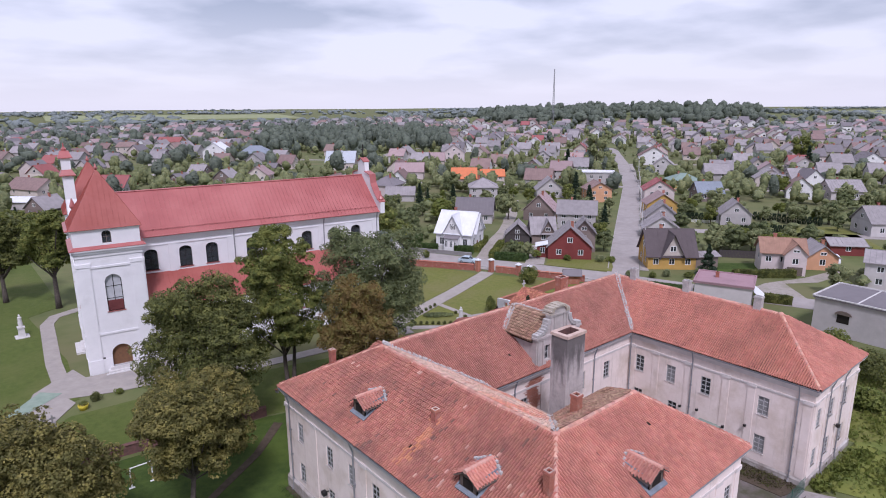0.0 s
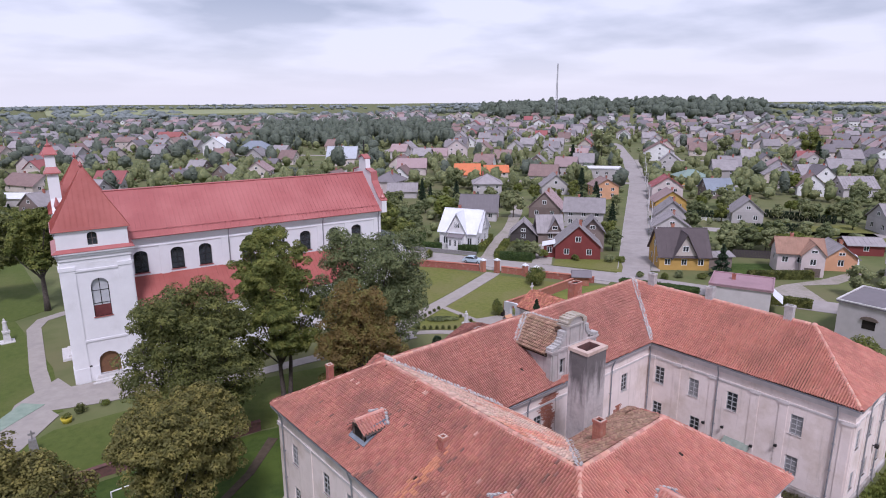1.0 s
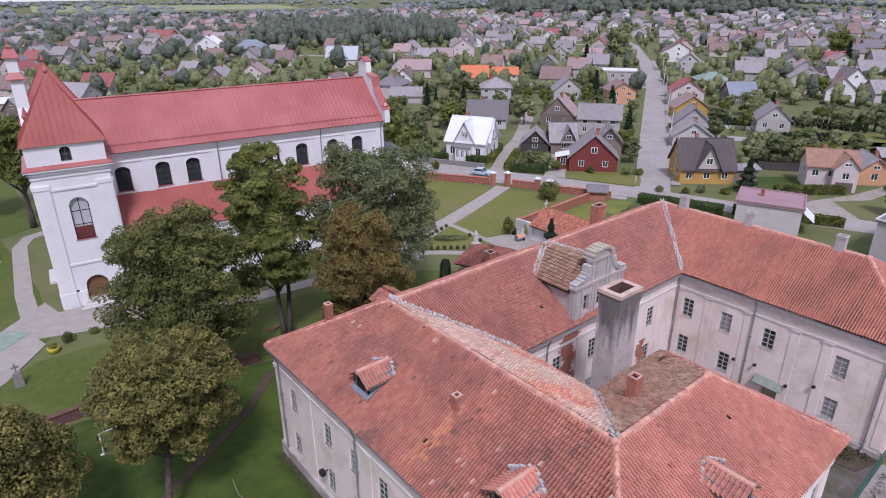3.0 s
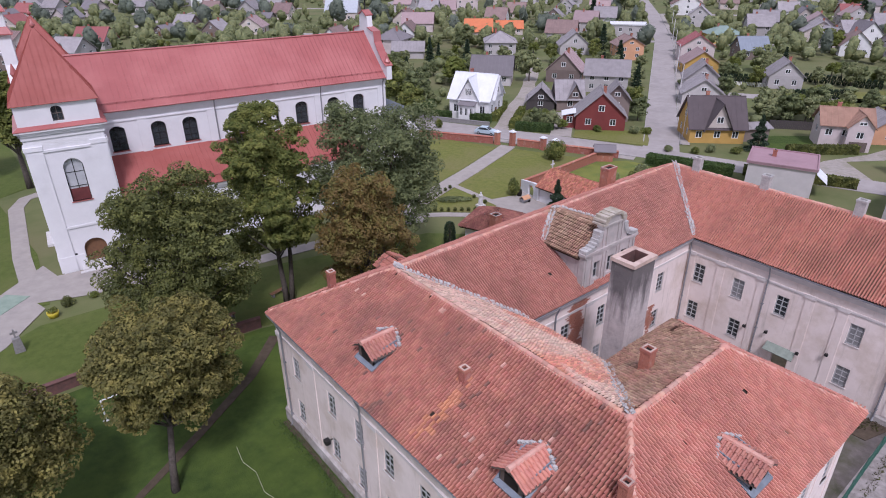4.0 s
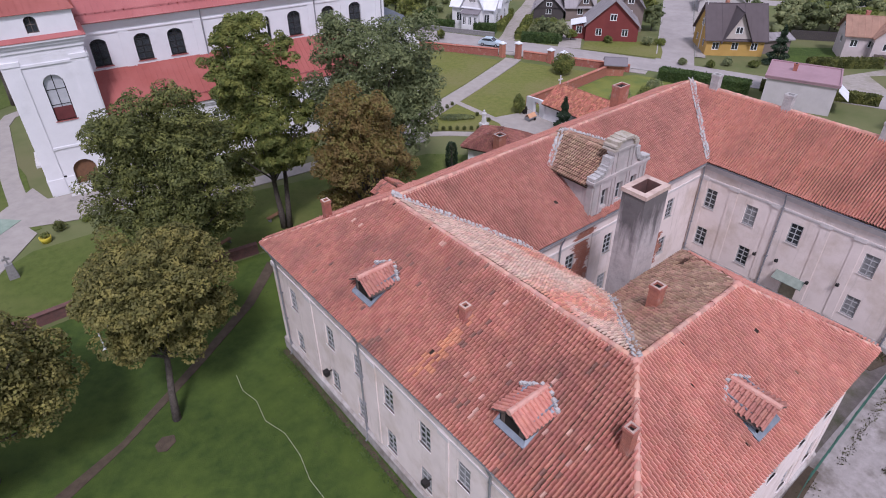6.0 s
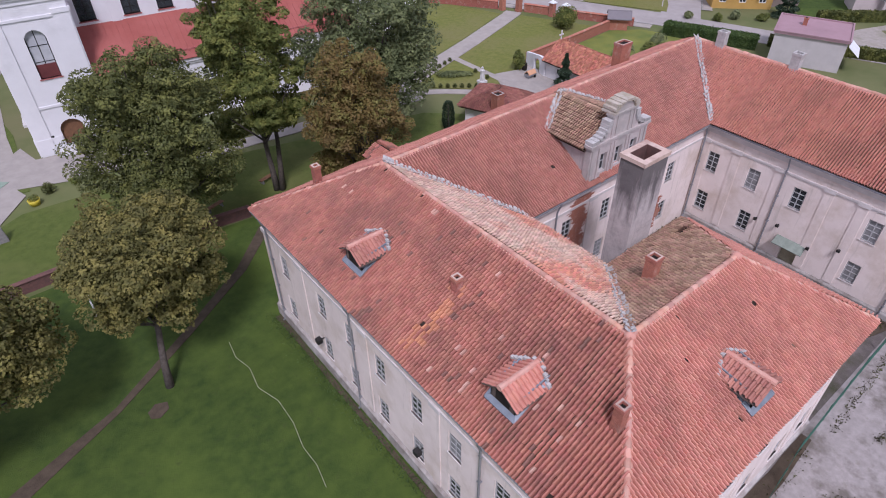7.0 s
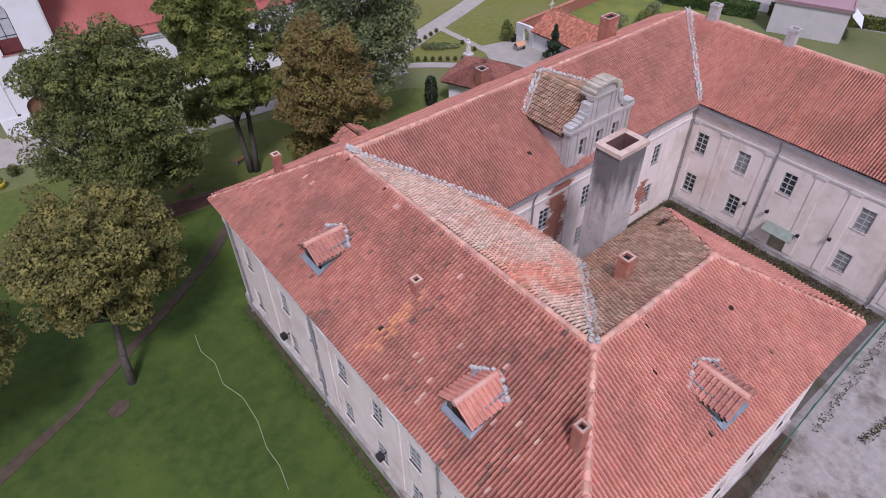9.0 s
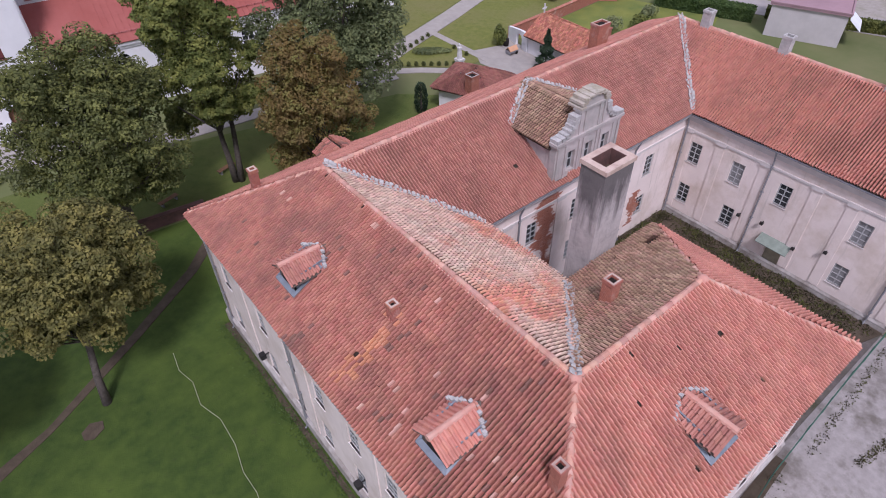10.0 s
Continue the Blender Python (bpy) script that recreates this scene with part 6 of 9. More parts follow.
def weeds(name, label, strips_, mat, seed, count, size=0.22, high=0.5):
    """Rank weeds and tufts along strips (x0, y0, x1, y1, half width): one uncountable mesh."""
    rng = np.random.default_rng(seed)
    k = rng.integers(0, len(strips_), count)
    st = np.array(strips_)[k]
    u = rng.random(count)[:, None]
    p = st[:, 0:2] * (1 - u) + st[:, 2:4] * u + rng.normal(size=(count, 2)) * st[:, 4:5] * 0.5
    bump_ = 0.5 + 0.5 * np.sin(p[:, 0] * 2.1) * np.sin(p[:, 1] * 1.7)
    z = rng.random(count) * high * bump_
    q = np.concatenate([p, z[:, None] + 0.05], 1)
    d = rng.normal(size=(count, 3)); d[:, 2] = np.abs(d[:, 2]) + 0.3
    d /= np.linalg.norm(d, axis=1)[:, None]
    w = np.cross(d, rng.normal(size=(count, 3))); w /= np.linalg.norm(w, axis=1)[:, None]
    s = size * rng.uniform(0.5, 1.4, count)[:, None]
    v = np.stack([q, q + w * s * 0.35 + d * s * 0.4, q + d * s, q - w * s * 0.35 + d * s * 0.4], 1).reshape(-1, 3)
    base = np.array((v[:, 0].mean(), v[:, 1].mean(), 0.0))
    ob = new(name, cloud_mesh(name, v - base, np.arange(len(v)).reshape(-1, 4), mat))
    ob.matrix_basis = Matrix.Translation(base)
    return tagged(ob, label, "weeds", kind="stuff")


weeds("court_weeds", "rank weeds along the foot of the court wall", [(54.7, 17.0, 54.9, 33.8, 0.7), (46.0, 33.9, 54.6, 33.9, 0.6), (53.6, 18, 54.0, 32, 0.9)], LEAF_MOSS, 301, 7000, 0.15, 0.30)
weeds("wall_weeds", "weeds and long grass at the foot of the wall", [(20.2, 16.0, 20.2, 46.5, 0.6)], LEAF_HEDGE, 302, 5200, 0.10, 0.14)
weeds("yard_weeds", "tufts of weeds in the cracked yard", [(24, 15.3, 40, 15.2, 0.5), (36.5, 13.2, 38.5, 12.0, 0.6), (42.5, 14.9, 54, 15.4, 0.3), (33.5, 11.0, 37.0, 12.6, 0.5), (44, 12.8, 48, 12.2, 0.3)], LEAF_MOSS, 303, 2600, 0.11, 0.14)
weeds("rough_grass", "long rough grass behind the east wing", [(68.5, 16, 69.5, 40, 1.2), (56, 15.2, 66, 14.6, 0.8), (60, 12, 76, 10, 2.5), (70, 14, 92, 20, 3.0)], LEAF_YELLOW, 304, 6000, 0.4, 0.5)

# ---- houses of the town ----
def plain(name, c, rough=0.85, vary=0.06, each=0.0, scale=0.8, bump=0.2, grain=12, metal=0.0):
    k = lambda s: tuple(min(1, max(0, q * s)) for q in c)
    return material(name, k(1 + vary), k(1 - vary), scale, rough, metal=metal, patch=k(1 - 2.5 * vary), patch_scale=0.3, patch_at=0.64, bump=bump, grain=grain, each=each)


W_WHITE = plain("white_render", (0.72, 0.71, 0.72))
W_GREY = plain("grey_silicate_brick", (0.46, 0.43, 0.435), each=0.14)
W_CREAM = plain("cream_render", (0.54, 0.475, 0.44), each=0.14)
W_YELLOW = plain("ochre_boards", (0.48, 0.30, 0.09))
W_PEACH = plain("peach_render", (0.60, 0.33, 0.20))
W_PINK = plain("pale_pink_render", (0.56, 0.48, 0.475))
W_RED = plain("oxblood_boards", (0.19, 0.045, 0.042))
W_DARK = plain("dark_tarred_boards", (0.075, 0.065, 0.065))
W_BROWN = plain("brown_grey_boards", (0.21, 0.165, 0.15), each=0.12)
R_GREY = plain("grey_fibre_cement_sheets", (0.285, 0.262, 0.272), each=0.18, vary=0.1)
R_DARK = plain("dark_grey_roofing", (0.185, 0.168, 0.182), each=0.12)
R_PURPLE = plain("brown_violet_roofing", (0.105, 0.085, 0.09))
R_BROWN = plain("brown_roof_tiles", (0.235, 0.165, 0.155), each=0.15, vary=0.1)
R_RUST = plain("rusty_brown_roof_tiles", (0.34, 0.20, 0.15), each=0.1, vary=0.12)
R_PINK = plain("faded_pink_roofing", (0.34, 0.25, 0.255), each=0.15)
R_MAUVE = plain("mauve_roof_sheet", (0.34, 0.215, 0.245))
R_RED = plain("red_roofing", (0.30, 0.10, 0.10), rough=0.6, each=0.1)
R_ORANGE = plain("bright_orange_roof_tiles", (0.60, 0.19, 0.085), rough=0.6)
R_WHITE = plain("white_painted_roof_sheet", (0.70, 0.71, 0.75), rough=0.5)
R_BLUE = plain("blue_grey_roof_sheet", (0.23, 0.26, 0.31), rough=0.55)
R_PALE = plain("pale_blue_roof_sheet", (0.44, 0.47, 0.52), rough=0.5)
R_GREEN = plain("green_grey_roof_sheet", (0.22, 0.29, 0.26), rough=0.6)


def gable_roof(parent, m, W, D, z0, z1, axis, mat, over=0.45, thick=0.14, name="roof", x0=0.0, y0=0.0, corrug=True):
    """Two slopes over the block W x D in the house's own places; axis is the ridge's."""
    g = Geo()
    ribs = Geo()
    span_ = D if axis == "x" else W
    lng = W if axis == "x" else D
    rise = z1 - z0
    drop = rise / (span_ / 2) * over
    for s in (-1, 1):
        c = span_ / 2
        lo, hi = c + s * (span_ / 2 + over), c
        P = [(-over, lo, z0 - drop), (lng + over, lo, z0 - drop), (lng + over, hi, z1), (-over, hi, z1)]
        if s > 0:
            P = [P[1], P[0], P[3], P[2]]
        if axis == "y":
            P = [(b, a, c_) for a, b, c_ in P][::-1]
        P = [(a + x0, b + y0, c_ + 0.03) for a, b, c_ in P]
        g.slab([(a, b, c_ + thick) for a, b, c_ in P], (0, 0, -thick))
        if corrug:
            n = max(4, int((lng + 2 * over) / 0.9))
            for i in range(n + 1):
                u = -over + (lng + 2 * over) * i / n
                u = min(max(u, -over + 0.04), lng + over - 0.04)
                q = [(u - 0.035, lo, z0 - drop), (u + 0.035, lo, z0 - drop), (u + 0.035, hi, z1), (u - 0.035, hi, z1)]
                if axis == "y":
                    q = [(b, a, c_) for a, b, c_ in q]
                ribs.slab([(a + x0, b + y0, c_ + thick + 0.075) for a, b, c_ in q], (0, 0, -0.05))
    r = part(name, g.moved(m), mat, parent)
    if corrug:
        part("roof_corrugation", ribs.moved(m), mat, r, kind="stuff")
    a, b = ((-over, span_ / 2, z1 + 0.15), (lng + over, span_ / 2, z1 + 0.15))
    if axis == "y":
        a, b = (a[1], a[0], a[2]), (b[1], b[0], b[2])
    part("ridge_cap", Geo().tube([(a[0] + x0, a[1] + y0, a[2]), (b[0] + x0, b[1] + y0, b[2])], 0.1, 6).moved(m), mat, r)
    return r


def hip_roof(parent, m, W, D, z0, z1, mat, over=0.5, name="roof"):
    k = min(W, D) / 2 + over
    x0, x1, y0, y1 = -over, W + over, -over, D + over
    if W >= D:
        a, b = (x0 + k, (y0 + y1) / 2, z1), (x1 - k, (y0 + y1) / 2, z1)
        faces = [[(x0, y0, z0), (x1, y0, z0), b, a], [(x1, y1, z0), (x0, y1, z0), a, b], [(x0, y1, z0), (x0, y0, z0), a], [(x1, y0, z0), (x1, y1, z0), b]]
    else:
        a, b = ((x0 + x1) / 2, y0 + k, z1), ((x0 + x1) / 2, y1 - k, z1)
        faces = [[(x0, y0, z0), (x1, y0, z0), a], [(x1, y1, z0), (x0, y1, z0), b], [(x0, y1, z0), (x0, y0, z0), a, b], [(x1, y0, z0), (x1, y1, z0), b, a]]
    g = Geo()
    for f in faces:
        g.slab([(x, y, z + 0.12) for x, y, z in f], (0, 0, -0.12))
    r = part(name, g.moved(m), mat, parent)
    hips = Geo()
    for c in ((x0, y0, z0), (x1, y0, z0), (x1, y1, z0), (x0, y1, z0)):
        e = min((a, b), key=lambda q: (q[0] - c[0]) ** 2 + (q[1] - c[1]) ** 2)
        hips.tube([(c[0], c[1], c[2] + 0.14), (e[0], e[1], e[2] + 0.14)], 0.08, 5)
    hips.tube([(a[0], a[1], a[2] + 0.14), (b[0], b[1], b[2] + 0.14)], 0.09, 5)
    part("ridge_cap", hips.moved(m), mat, r)
    return r


def block(parent, m, W, D, z1, wall, cols, rows, storeys=((1.0, 2.4),), x0=0.0, y0=0.0, wsize=1.15, frame_mat=None, sides=(0, 1, 2, 3), name="wall", thick=0.3, apart=True):
    """Four walls with windows, in the house's own places; cols: windows on the front and back, rows: on the sides."""
    cor = [(x0, y0), (x0 + W, y0), (x0 + W, y0 + D), (x0, y0 + D)]
    first = None
    runs = []
    for i in range(4):
        p0, p1 = cor[i], cor[(i + 1) % 4]
        L = W if i % 2 == 0 else D
        n = cols if i % 2 == 0 else rows
        holes = []
        if i in sides and n:
            for a, b in storeys:
                for k in range(n):
                    u = L * (k + 0.5) / n
                    holes.append((u - wsize / 2, u + wsize / 2, a, b))
        runs.append((p0, p1, holes))
    if not apart:
        joined = Geo()
        for p0, p1, holes in runs:
            wall_geo(p0, p1, 0, z1, holes, thick, joined)
        first = part(name, joined.moved(m), wall, parent)
    for p0, p1, holes in runs:
        w = part(name, wall_geo(p0, p1, 0, z1, holes, thick).moved(m), wall, parent) if apart else first
        first = first or w
        mm = m @ face_frame(p0, p1)
        for h in holes:
            window_parts(w, mm, *h, deep=0.06, cols=2, rows=1, mat=frame_mat or FRAME_WHITE, bar=0.10)
    return first


def gable_ends(parent, m, W, D, z0, z1, axis, mat, x0=0.0, y0=0.0, win=True, frame_mat=None, only=(0, 1)):
    for k in only:
        if axis == "y":
            yy = y0 + (0 if k == 0 else D)
            tri = [(x0, yy, z0), (x0 + W, yy, z0), (x0 + W / 2, yy, z1)]
            p0, p1 = ((x0, y0), (x0 + W, y0)) if k == 0 else ((x0 + W, y0 + D), (x0, y0 + D))
            dep = (0, 0.28 if k == 0 else -0.28, 0)
            half = W / 2
        else:
            xx = x0 + (W if k == 0 else 0)
            tri = [(xx, y0, z0), (xx, y0 + D, z0), (xx, y0 + D / 2, z1)]
            p0, p1 = ((x0 + W, y0), (x0 + W, y0 + D)) if k == 0 else ((x0, y0 + D), (x0, y0))
            dep = (-0.28 if k == 0 else 0.28, 0, 0)
            half = D / 2
        gp = part("gable", Geo().slab(tri, dep).moved(m), mat, parent)
        if win and z1 - z0 > 1.7:
            zc = z0 + (z1 - z0) * 0.34
            mm = m @ face_frame(p0, p1)
            hgt = min(1.2, (z1 - z0) * 0.3)
            window_parts(gp, mm, half - 0.6, half + 0.6, zc - hgt / 2, zc + hgt / 2, deep=-0.05, cols=2, rows=1, mat=frame_mat or FRAME_WHITE, bar=0.10)


def chimney(parent, m, x, y, z0, z1, mat=None, w=0.55):
    c = part("chimney", Geo().box(x - w / 2, y - w / 2, z0, x + w / 2, y + w / 2, z1).box(x - w / 2 - 0.06, y - w / 2 - 0.06, z1 - 0.14, x + w / 2 + 0.06, y + w / 2 + 0.06, z1 - 0.02).moved(m), mat or BRICK, parent)
    part("flue", Geo().box(x - w / 4, y - w / 4, z1, x + w / 4, y + w / 4, z1 + 0.05).moved(m), DARK, c)


FRONTS = []      # gardens before the fixed houses, kept low
HOUSES = []      # plan centres and radii kept free of trees and other houses


def house(label, l, r, D, eave, ridge, axis, wall, roof, cols=2, rows=2, storeys=((1.0, 2.3),), gable_mat=None, frame_mat=None, chim=1, kind="gable", name="house", door=True, fixed=True, corrug=True):
    """A house whose front runs from l to r and which reaches D metres back."""
    W = math.hypot(r[0] - l[0], r[1] - l[1])
    m = face_frame(l, r)
    c = m @ Vector((W / 2, D / 2, 0))
    if fixed:
        HOUSES.append((c.x, c.y, max(W, D) * 0.62))
        away = Vector((c.x, c.y)).normalized()
        if Vector((c.x, c.y)).length < 330:
            FRONTS.append((c.x - away.x * (D * 0.5 + 6), c.y - away.y * (D * 0.5 + 6), 6.5))
    h = thing(name, (c.x, c.y, 0), label, "house" if name == "house" else name.replace("_", " "))
    w = block(h, m, W, D, eave, wall, cols, rows, storeys, frame_mat=frame_mat, apart=fixed)
    if kind == "gable":
        gable_roof(h, m, W, D, eave, ridge, axis, roof, corrug=corrug)
        gable_ends(h, m, W, D, eave, ridge - 0.05, axis, gable_mat or wall, frame_mat=frame_mat)
    elif kind == "hip":
        hip_roof(h, m, W, D, eave, ridge, roof)
    else:
        g = Geo().box(-0.25, -0.25, eave, W + 0.25, D + 0.25, eave + 0.25)
        rf = part("roof", g.moved(m), roof, h)
        rim_ = Geo().box(-0.3, -0.3, eave + 0.25, W + 0.3, -0.1, eave + 0.42).box(-0.3, D + 0.1, eave + 0.25, W + 0.3, D + 0.3, eave + 0.42).box(-0.3, -0.1, eave + 0.25, -0.1, D + 0.1, eave + 0.42).box(W + 0.1, -0.1, eave + 0.25, W + 0.3, D + 0.1, eave + 0.42)
        part("parapet", rim_.moved(m), roof if name == "garage" else W_WHITE if wall is not W_GREY else STONE, rf)
    if door:
        part("door", Geo().box(W - 0.02, D * 0.5 - 0.45, 0.1, W + 0.05, D * 0.5 + 0.45, 2.1).moved(m), WOOD_BROWN, h)
    for k in range(chim):
        f = (0.35, 0.65, 0.5)[k]
        if axis == "x":
            chimney(h, m, W * f, D * 0.5 + 0.5, ridge - 1.2, ridge + 0.9)
        else:
            chimney(h, m, W * 0.5 + 0.5, D * f, ridge - 1.2, ridge + 0.9)
    return h, m, W


# near houses
h, m, W = house("white wooden villa with white metal roof and steep gables", (89.32, 108.95), (93.23, 101.12), 8.6, 4.4, 8.7, "x", W_WHITE, R_WHITE, 3, 2, ((1.4, 3.1),))
gable_roof(h, m, 4.6, 4.8, 4.4, 8.5, "y", R_WHITE, 0.3, x0=(W - 4.6) / 2, y0=-0.5, name="front_gable_roof")
gable_ends(h, m, 4.6, 5, 4.3, 8.4, "y", W_WHITE, x0=(W - 4.6) / 2, y0=-0.3, only=(0,))
block(h, m, 4.6, 0.4, 4.3, W_WHITE, 0, 0, x0=(W - 4.6) / 2, y0=-0.3, name="bay")
block(h, m, 3.4, 1.3, 3.4, W_WHITE, 3, 0, ((1.2, 2.8),), x0=(W - 3.4) / 2, y0=-1.6, wsize=0.7, name="porch")
part("porch_roof", Geo().slab([((W - 3.8) / 2, -1.9, 3.4), ((W + 3.8) / 2, -1.9, 3.4), ((W + 3.8) / 2, -0.25, 3.9), ((W - 3.8) / 2, -0.25, 3.9)], (0, 0, -0.1)).moved(m), R_DARK, h)
for k in range(3):
    u_ = W / 2 - 0.72 + k * 0.5
    window_parts(h, m, u_, u_ + 0.42, 5.2, 6.5, deep=-0.36, cols=1, rows=1, mat=FRAME_WHITE, bar=0.05)
gable_roof(h, m, 5, 4.4, 4.4, 8.4, "x", R_WHITE, 0.3, x0=W - 4.6, y0=2.4, name="side_gable_roof")
gable_ends(h, m, 5, 4.4, 4.4, 8.3, "x", W_WHITE, x0=W - 4.75, y0=2.4, only=(0,))

h, m, W = house("small dark red wooden house with white windows and grey gable roof", (102.2, 85.7), (108.4, 78.6), 7.5, 2.9, 7.2, "y", W_RED, R_GREY, 2, 2)
gable_roof(h, m, 5.2, 5.5, 4.6, 7.5, "y", R_GREY, 0.3, x0=5.6, y0=7.0, name="rear_roof")
block(h, m, 5.2, 5.5, 4.6, W_BROWN, 1, 2, ((1.0, 2.2), (2.9, 4.0)), x0=5.6, y0=7.4, name="rear_wing")
gable_ends(h, m, 5.2, 5.5, 4.6, 7.4, "y", W_BROWN, x0=5.6, y0=7.4)
block(h, m, 2.4, 3.5, 2.6, W_RED, 1, 1, x0=-2.4, y0=1.0, name="lean_to")
part("lean_to_roof", Geo().slab([(-2.8, 0.7, 2.6), (0, 0.7, 3.2), (0, 4.8, 3.2), (-2.8, 4.8, 2.6)], (0, 0, -0.1)).moved(m), R_WHITE, h)

h, m, W = house("ochre wooden house with a brown violet roof and pale dormer gable", (111.0, 66.4), (117.8, 59.6), 8.5, 3.0, 7.6, "x", W_YELLOW, R_PURPLE, 3, 2)
gable_roof(h, m, 4.4, 4.4, 3.0, 7.3, "y", R_PURPLE, 0.4, x0=(W - 4.4) / 2, y0=-0.6, name="front_gable_roof")
gable_ends(h, m, 4.4, 4.4, 3.0, 7.2, "y", W_CREAM, x0=(W - 4.4) / 2, y0=-0.35, only=(0,))
h, m, W = house("grey plank shed with a pale sheet roof", (118.8, 60.6), (123.2, 57.6), 4.0, 2.4, 2.9, "x", W_BROWN, R_GREY, 0, 0, chim=0, name="shed", door=False)

h, m, W = house("low dark wooden barn with a grey sheet roof", (106.4, 103.0), (110.4, 98.4), 6.0, 2.0, 4.9, "y", W_DARK, R_GREY, 1, 1, chim=0, name="barn", door=False)
h, m, W = house("old brown barn with wooden doors and grey roof", (110.7, 98.0), (115.0, 94.2), 7.0, 2.7, 6.0, "x", W_BROWN, R_GREY, 1, 1, chim=0, name="barn")
gable_roof(h, m, 3.4, 3.8, 2.7, 5.8, "y", R_GREY, 0.3, x0=W - 3.6, y0=-0.3, name="front_gable_roof")
gable_ends(h, m, 3.4, 4, 2.6, 5.7, "y", W_BROWN, x0=W - 3.6, y0=-0.15, only=(0,))
house("grey two-storey house with pink and grey roof", (130.5, 106.5), (136.5, 98.2), 8.0, 4.2, 7.2, "x", W_GREY, R_GREY, 3, 2, ((0.9, 2.1), (2.9, 3.9)))
house("brown brick house with steep pink roof", (132.6, 121.0), (137.0, 113.2), 8, 3.2, 7.6, "y", W_BROWN, R_PINK, 2, 2)
house("grey house with a dark sheet roof", (114.8, 131.0), (121.5, 123.0), 8, 2.9, 6.8, "x", W_GREY, R_DARK, 3, 2)
house("grey brick house under a grey hipped roof", (146.8, 159.9), (154.2, 153.4), 9.5, 4.4, 7.4, "x", W_GREY, R_GREY, 3, 2, ((0.9, 2.0), (2.9, 4.0)), kind="hip")
house("house with bright orange tile roof", (165.3, 190.9), (172.8, 184.2), 9, 3.6, 7.4, "x", W_CREAM, R_ORANGE, 3, 2)
house("low house with bright orange tile roof", (185.8, 195.2), (193.5, 188.3), 8, 2.6, 5.0, "x", W_CREAM, R_ORANGE, 3, 2)
house("grey house with old brown roof", (189.9, 173.1), (195.7, 163.7), 8, 3.0, 6.9, "x", W_GREY, R_BROWN)
house("house with old brown gable roof", (168.4, 147.2), (175.6, 140.8), 8, 3.0, 7.0, "y", W_GREY, R_GREY)
house("white flat-roofed two-storey house", (203.8, 156.4), (212.2, 144.8), 9, 5.8, 6.4, "x", W_GREY, R_WHITE, 4, 2, ((1.0, 2.3), (3.6, 4.9)), kind="flat", chim=0)
house("peach house with brown gable roof", (173.4, 128.3), (180.0, 123.4), 8, 4.4, 6.8, "y", W_PEACH, R_BROWN, 2, 2, ((0.9, 2.0), (2.8, 3.9)))
house("pale house with a red metal roof", (186.2, 114.6), (192.3, 107.0), 9, 4.6, 7.8, "y", W_PINK, R_RED, 2, 2, ((0.9, 2.0), (2.9, 4.0)))
house("yellow wooden house with a red-trimmed roof", (168.8, 102.6), (175.2, 95.8), 8, 3.0, 6.1, "y", W_YELLOW, R_PINK)
house("grey house with a steep grey roof", (148.6, 90.4), (153.6, 83.6), 8, 3.2, 6.8, "y", W_GREY, R_GREY)
house("small grey house with grey sheet roof", (136.6, 83.6), (141.8, 76.6), 7.5, 2.6, 5.6, "y", W_GREY, R_GREY)
house("yellow house with a green-grey hipped roof", (226.8, 127.6), (235.3, 120.1), 9, 3.0, 5.6, "x", W_YELLOW, R_GREEN, kind="hip")
house("house with pale grey sheet roof", (203.1, 104.0), (209.6, 98.3), 8.5, 2.9, 6.3, "x", W_BROWN, R_BLUE)
house("grey house with steep sheet roof", (168.0, 79.0), (172.6, 72.6), 7, 3.2, 6.6, "y", W_GREY, R_GREY)
h, m, W = house("pale pink house with an old brown roof above a basement garage", (126.0, 50.2), (130.4, 43.6), 5.8, 4.3, 6.6, "x", W_PINK, R_RUST, 3, 1, ((2.3, 3.5),))
gable_roof(h, m, 4.0, 3.8, 4.3, 6.4, "y", R_RUST, 0.3, x0=W - 4.1, y0=-1.5, name="front_gable_roof")
block(h, m, 4.0, 1.6, 4.3, W_PINK, 1, 1, ((2.3, 3.5),), x0=W - 4.1, y0=-1.4, name="bay")
gable_ends(h, m, 4.0, 3, 4.3, 6.3, "y", W_PINK, x0=W - 4.1, y0=-1.4, only=(0,))
part("garage_door", Geo().box(W - 3.5, -1.46, 0.05, W - 0.7, -1.4, 1.75).moved(m), WOOD, h, "dark wooden garage door")
house("small orange house with a grey roof", (134.8, 44.8), (138.4, 40.2), 7.5, 2.7, 5.0, "y", W_PEACH, R_GREY, 1, 2)
house("grey flat-roofed block with a dark felt roof", (98.6, 31.0), (98.2, 19.8), 9.5, 5.2, 5.5, "x", W_GREY, R_DARK, 0, 0, kind="flat", chim=0, name="storage_building", door=False)
m = face_frame((98.6, 31.0), (98.2, 19.8))
for q in list(bpy.data.objects):
    if q.name == "storage_building":
        part("window_hood", Geo().slab([(2.9 + 1.1 - 1.1 * math.cos(k * math.pi / 8), -0.25, 3.4 + 0.55 * math.sin(k * math.pi / 8)) for k in range(9)], (0, 0.25, 0)).moved(m), WOOD, q, "dark arched hood")
        part("window_opening", Geo().box(3.2, -0.03, 2.1, 4.8, 0.0, 3.4).moved(m), DARK, q)
        part("roof_seam", Geo().box(5.4, 0, 5.45, 5.6, 9.5, 5.52).moved(m), STONE, q)
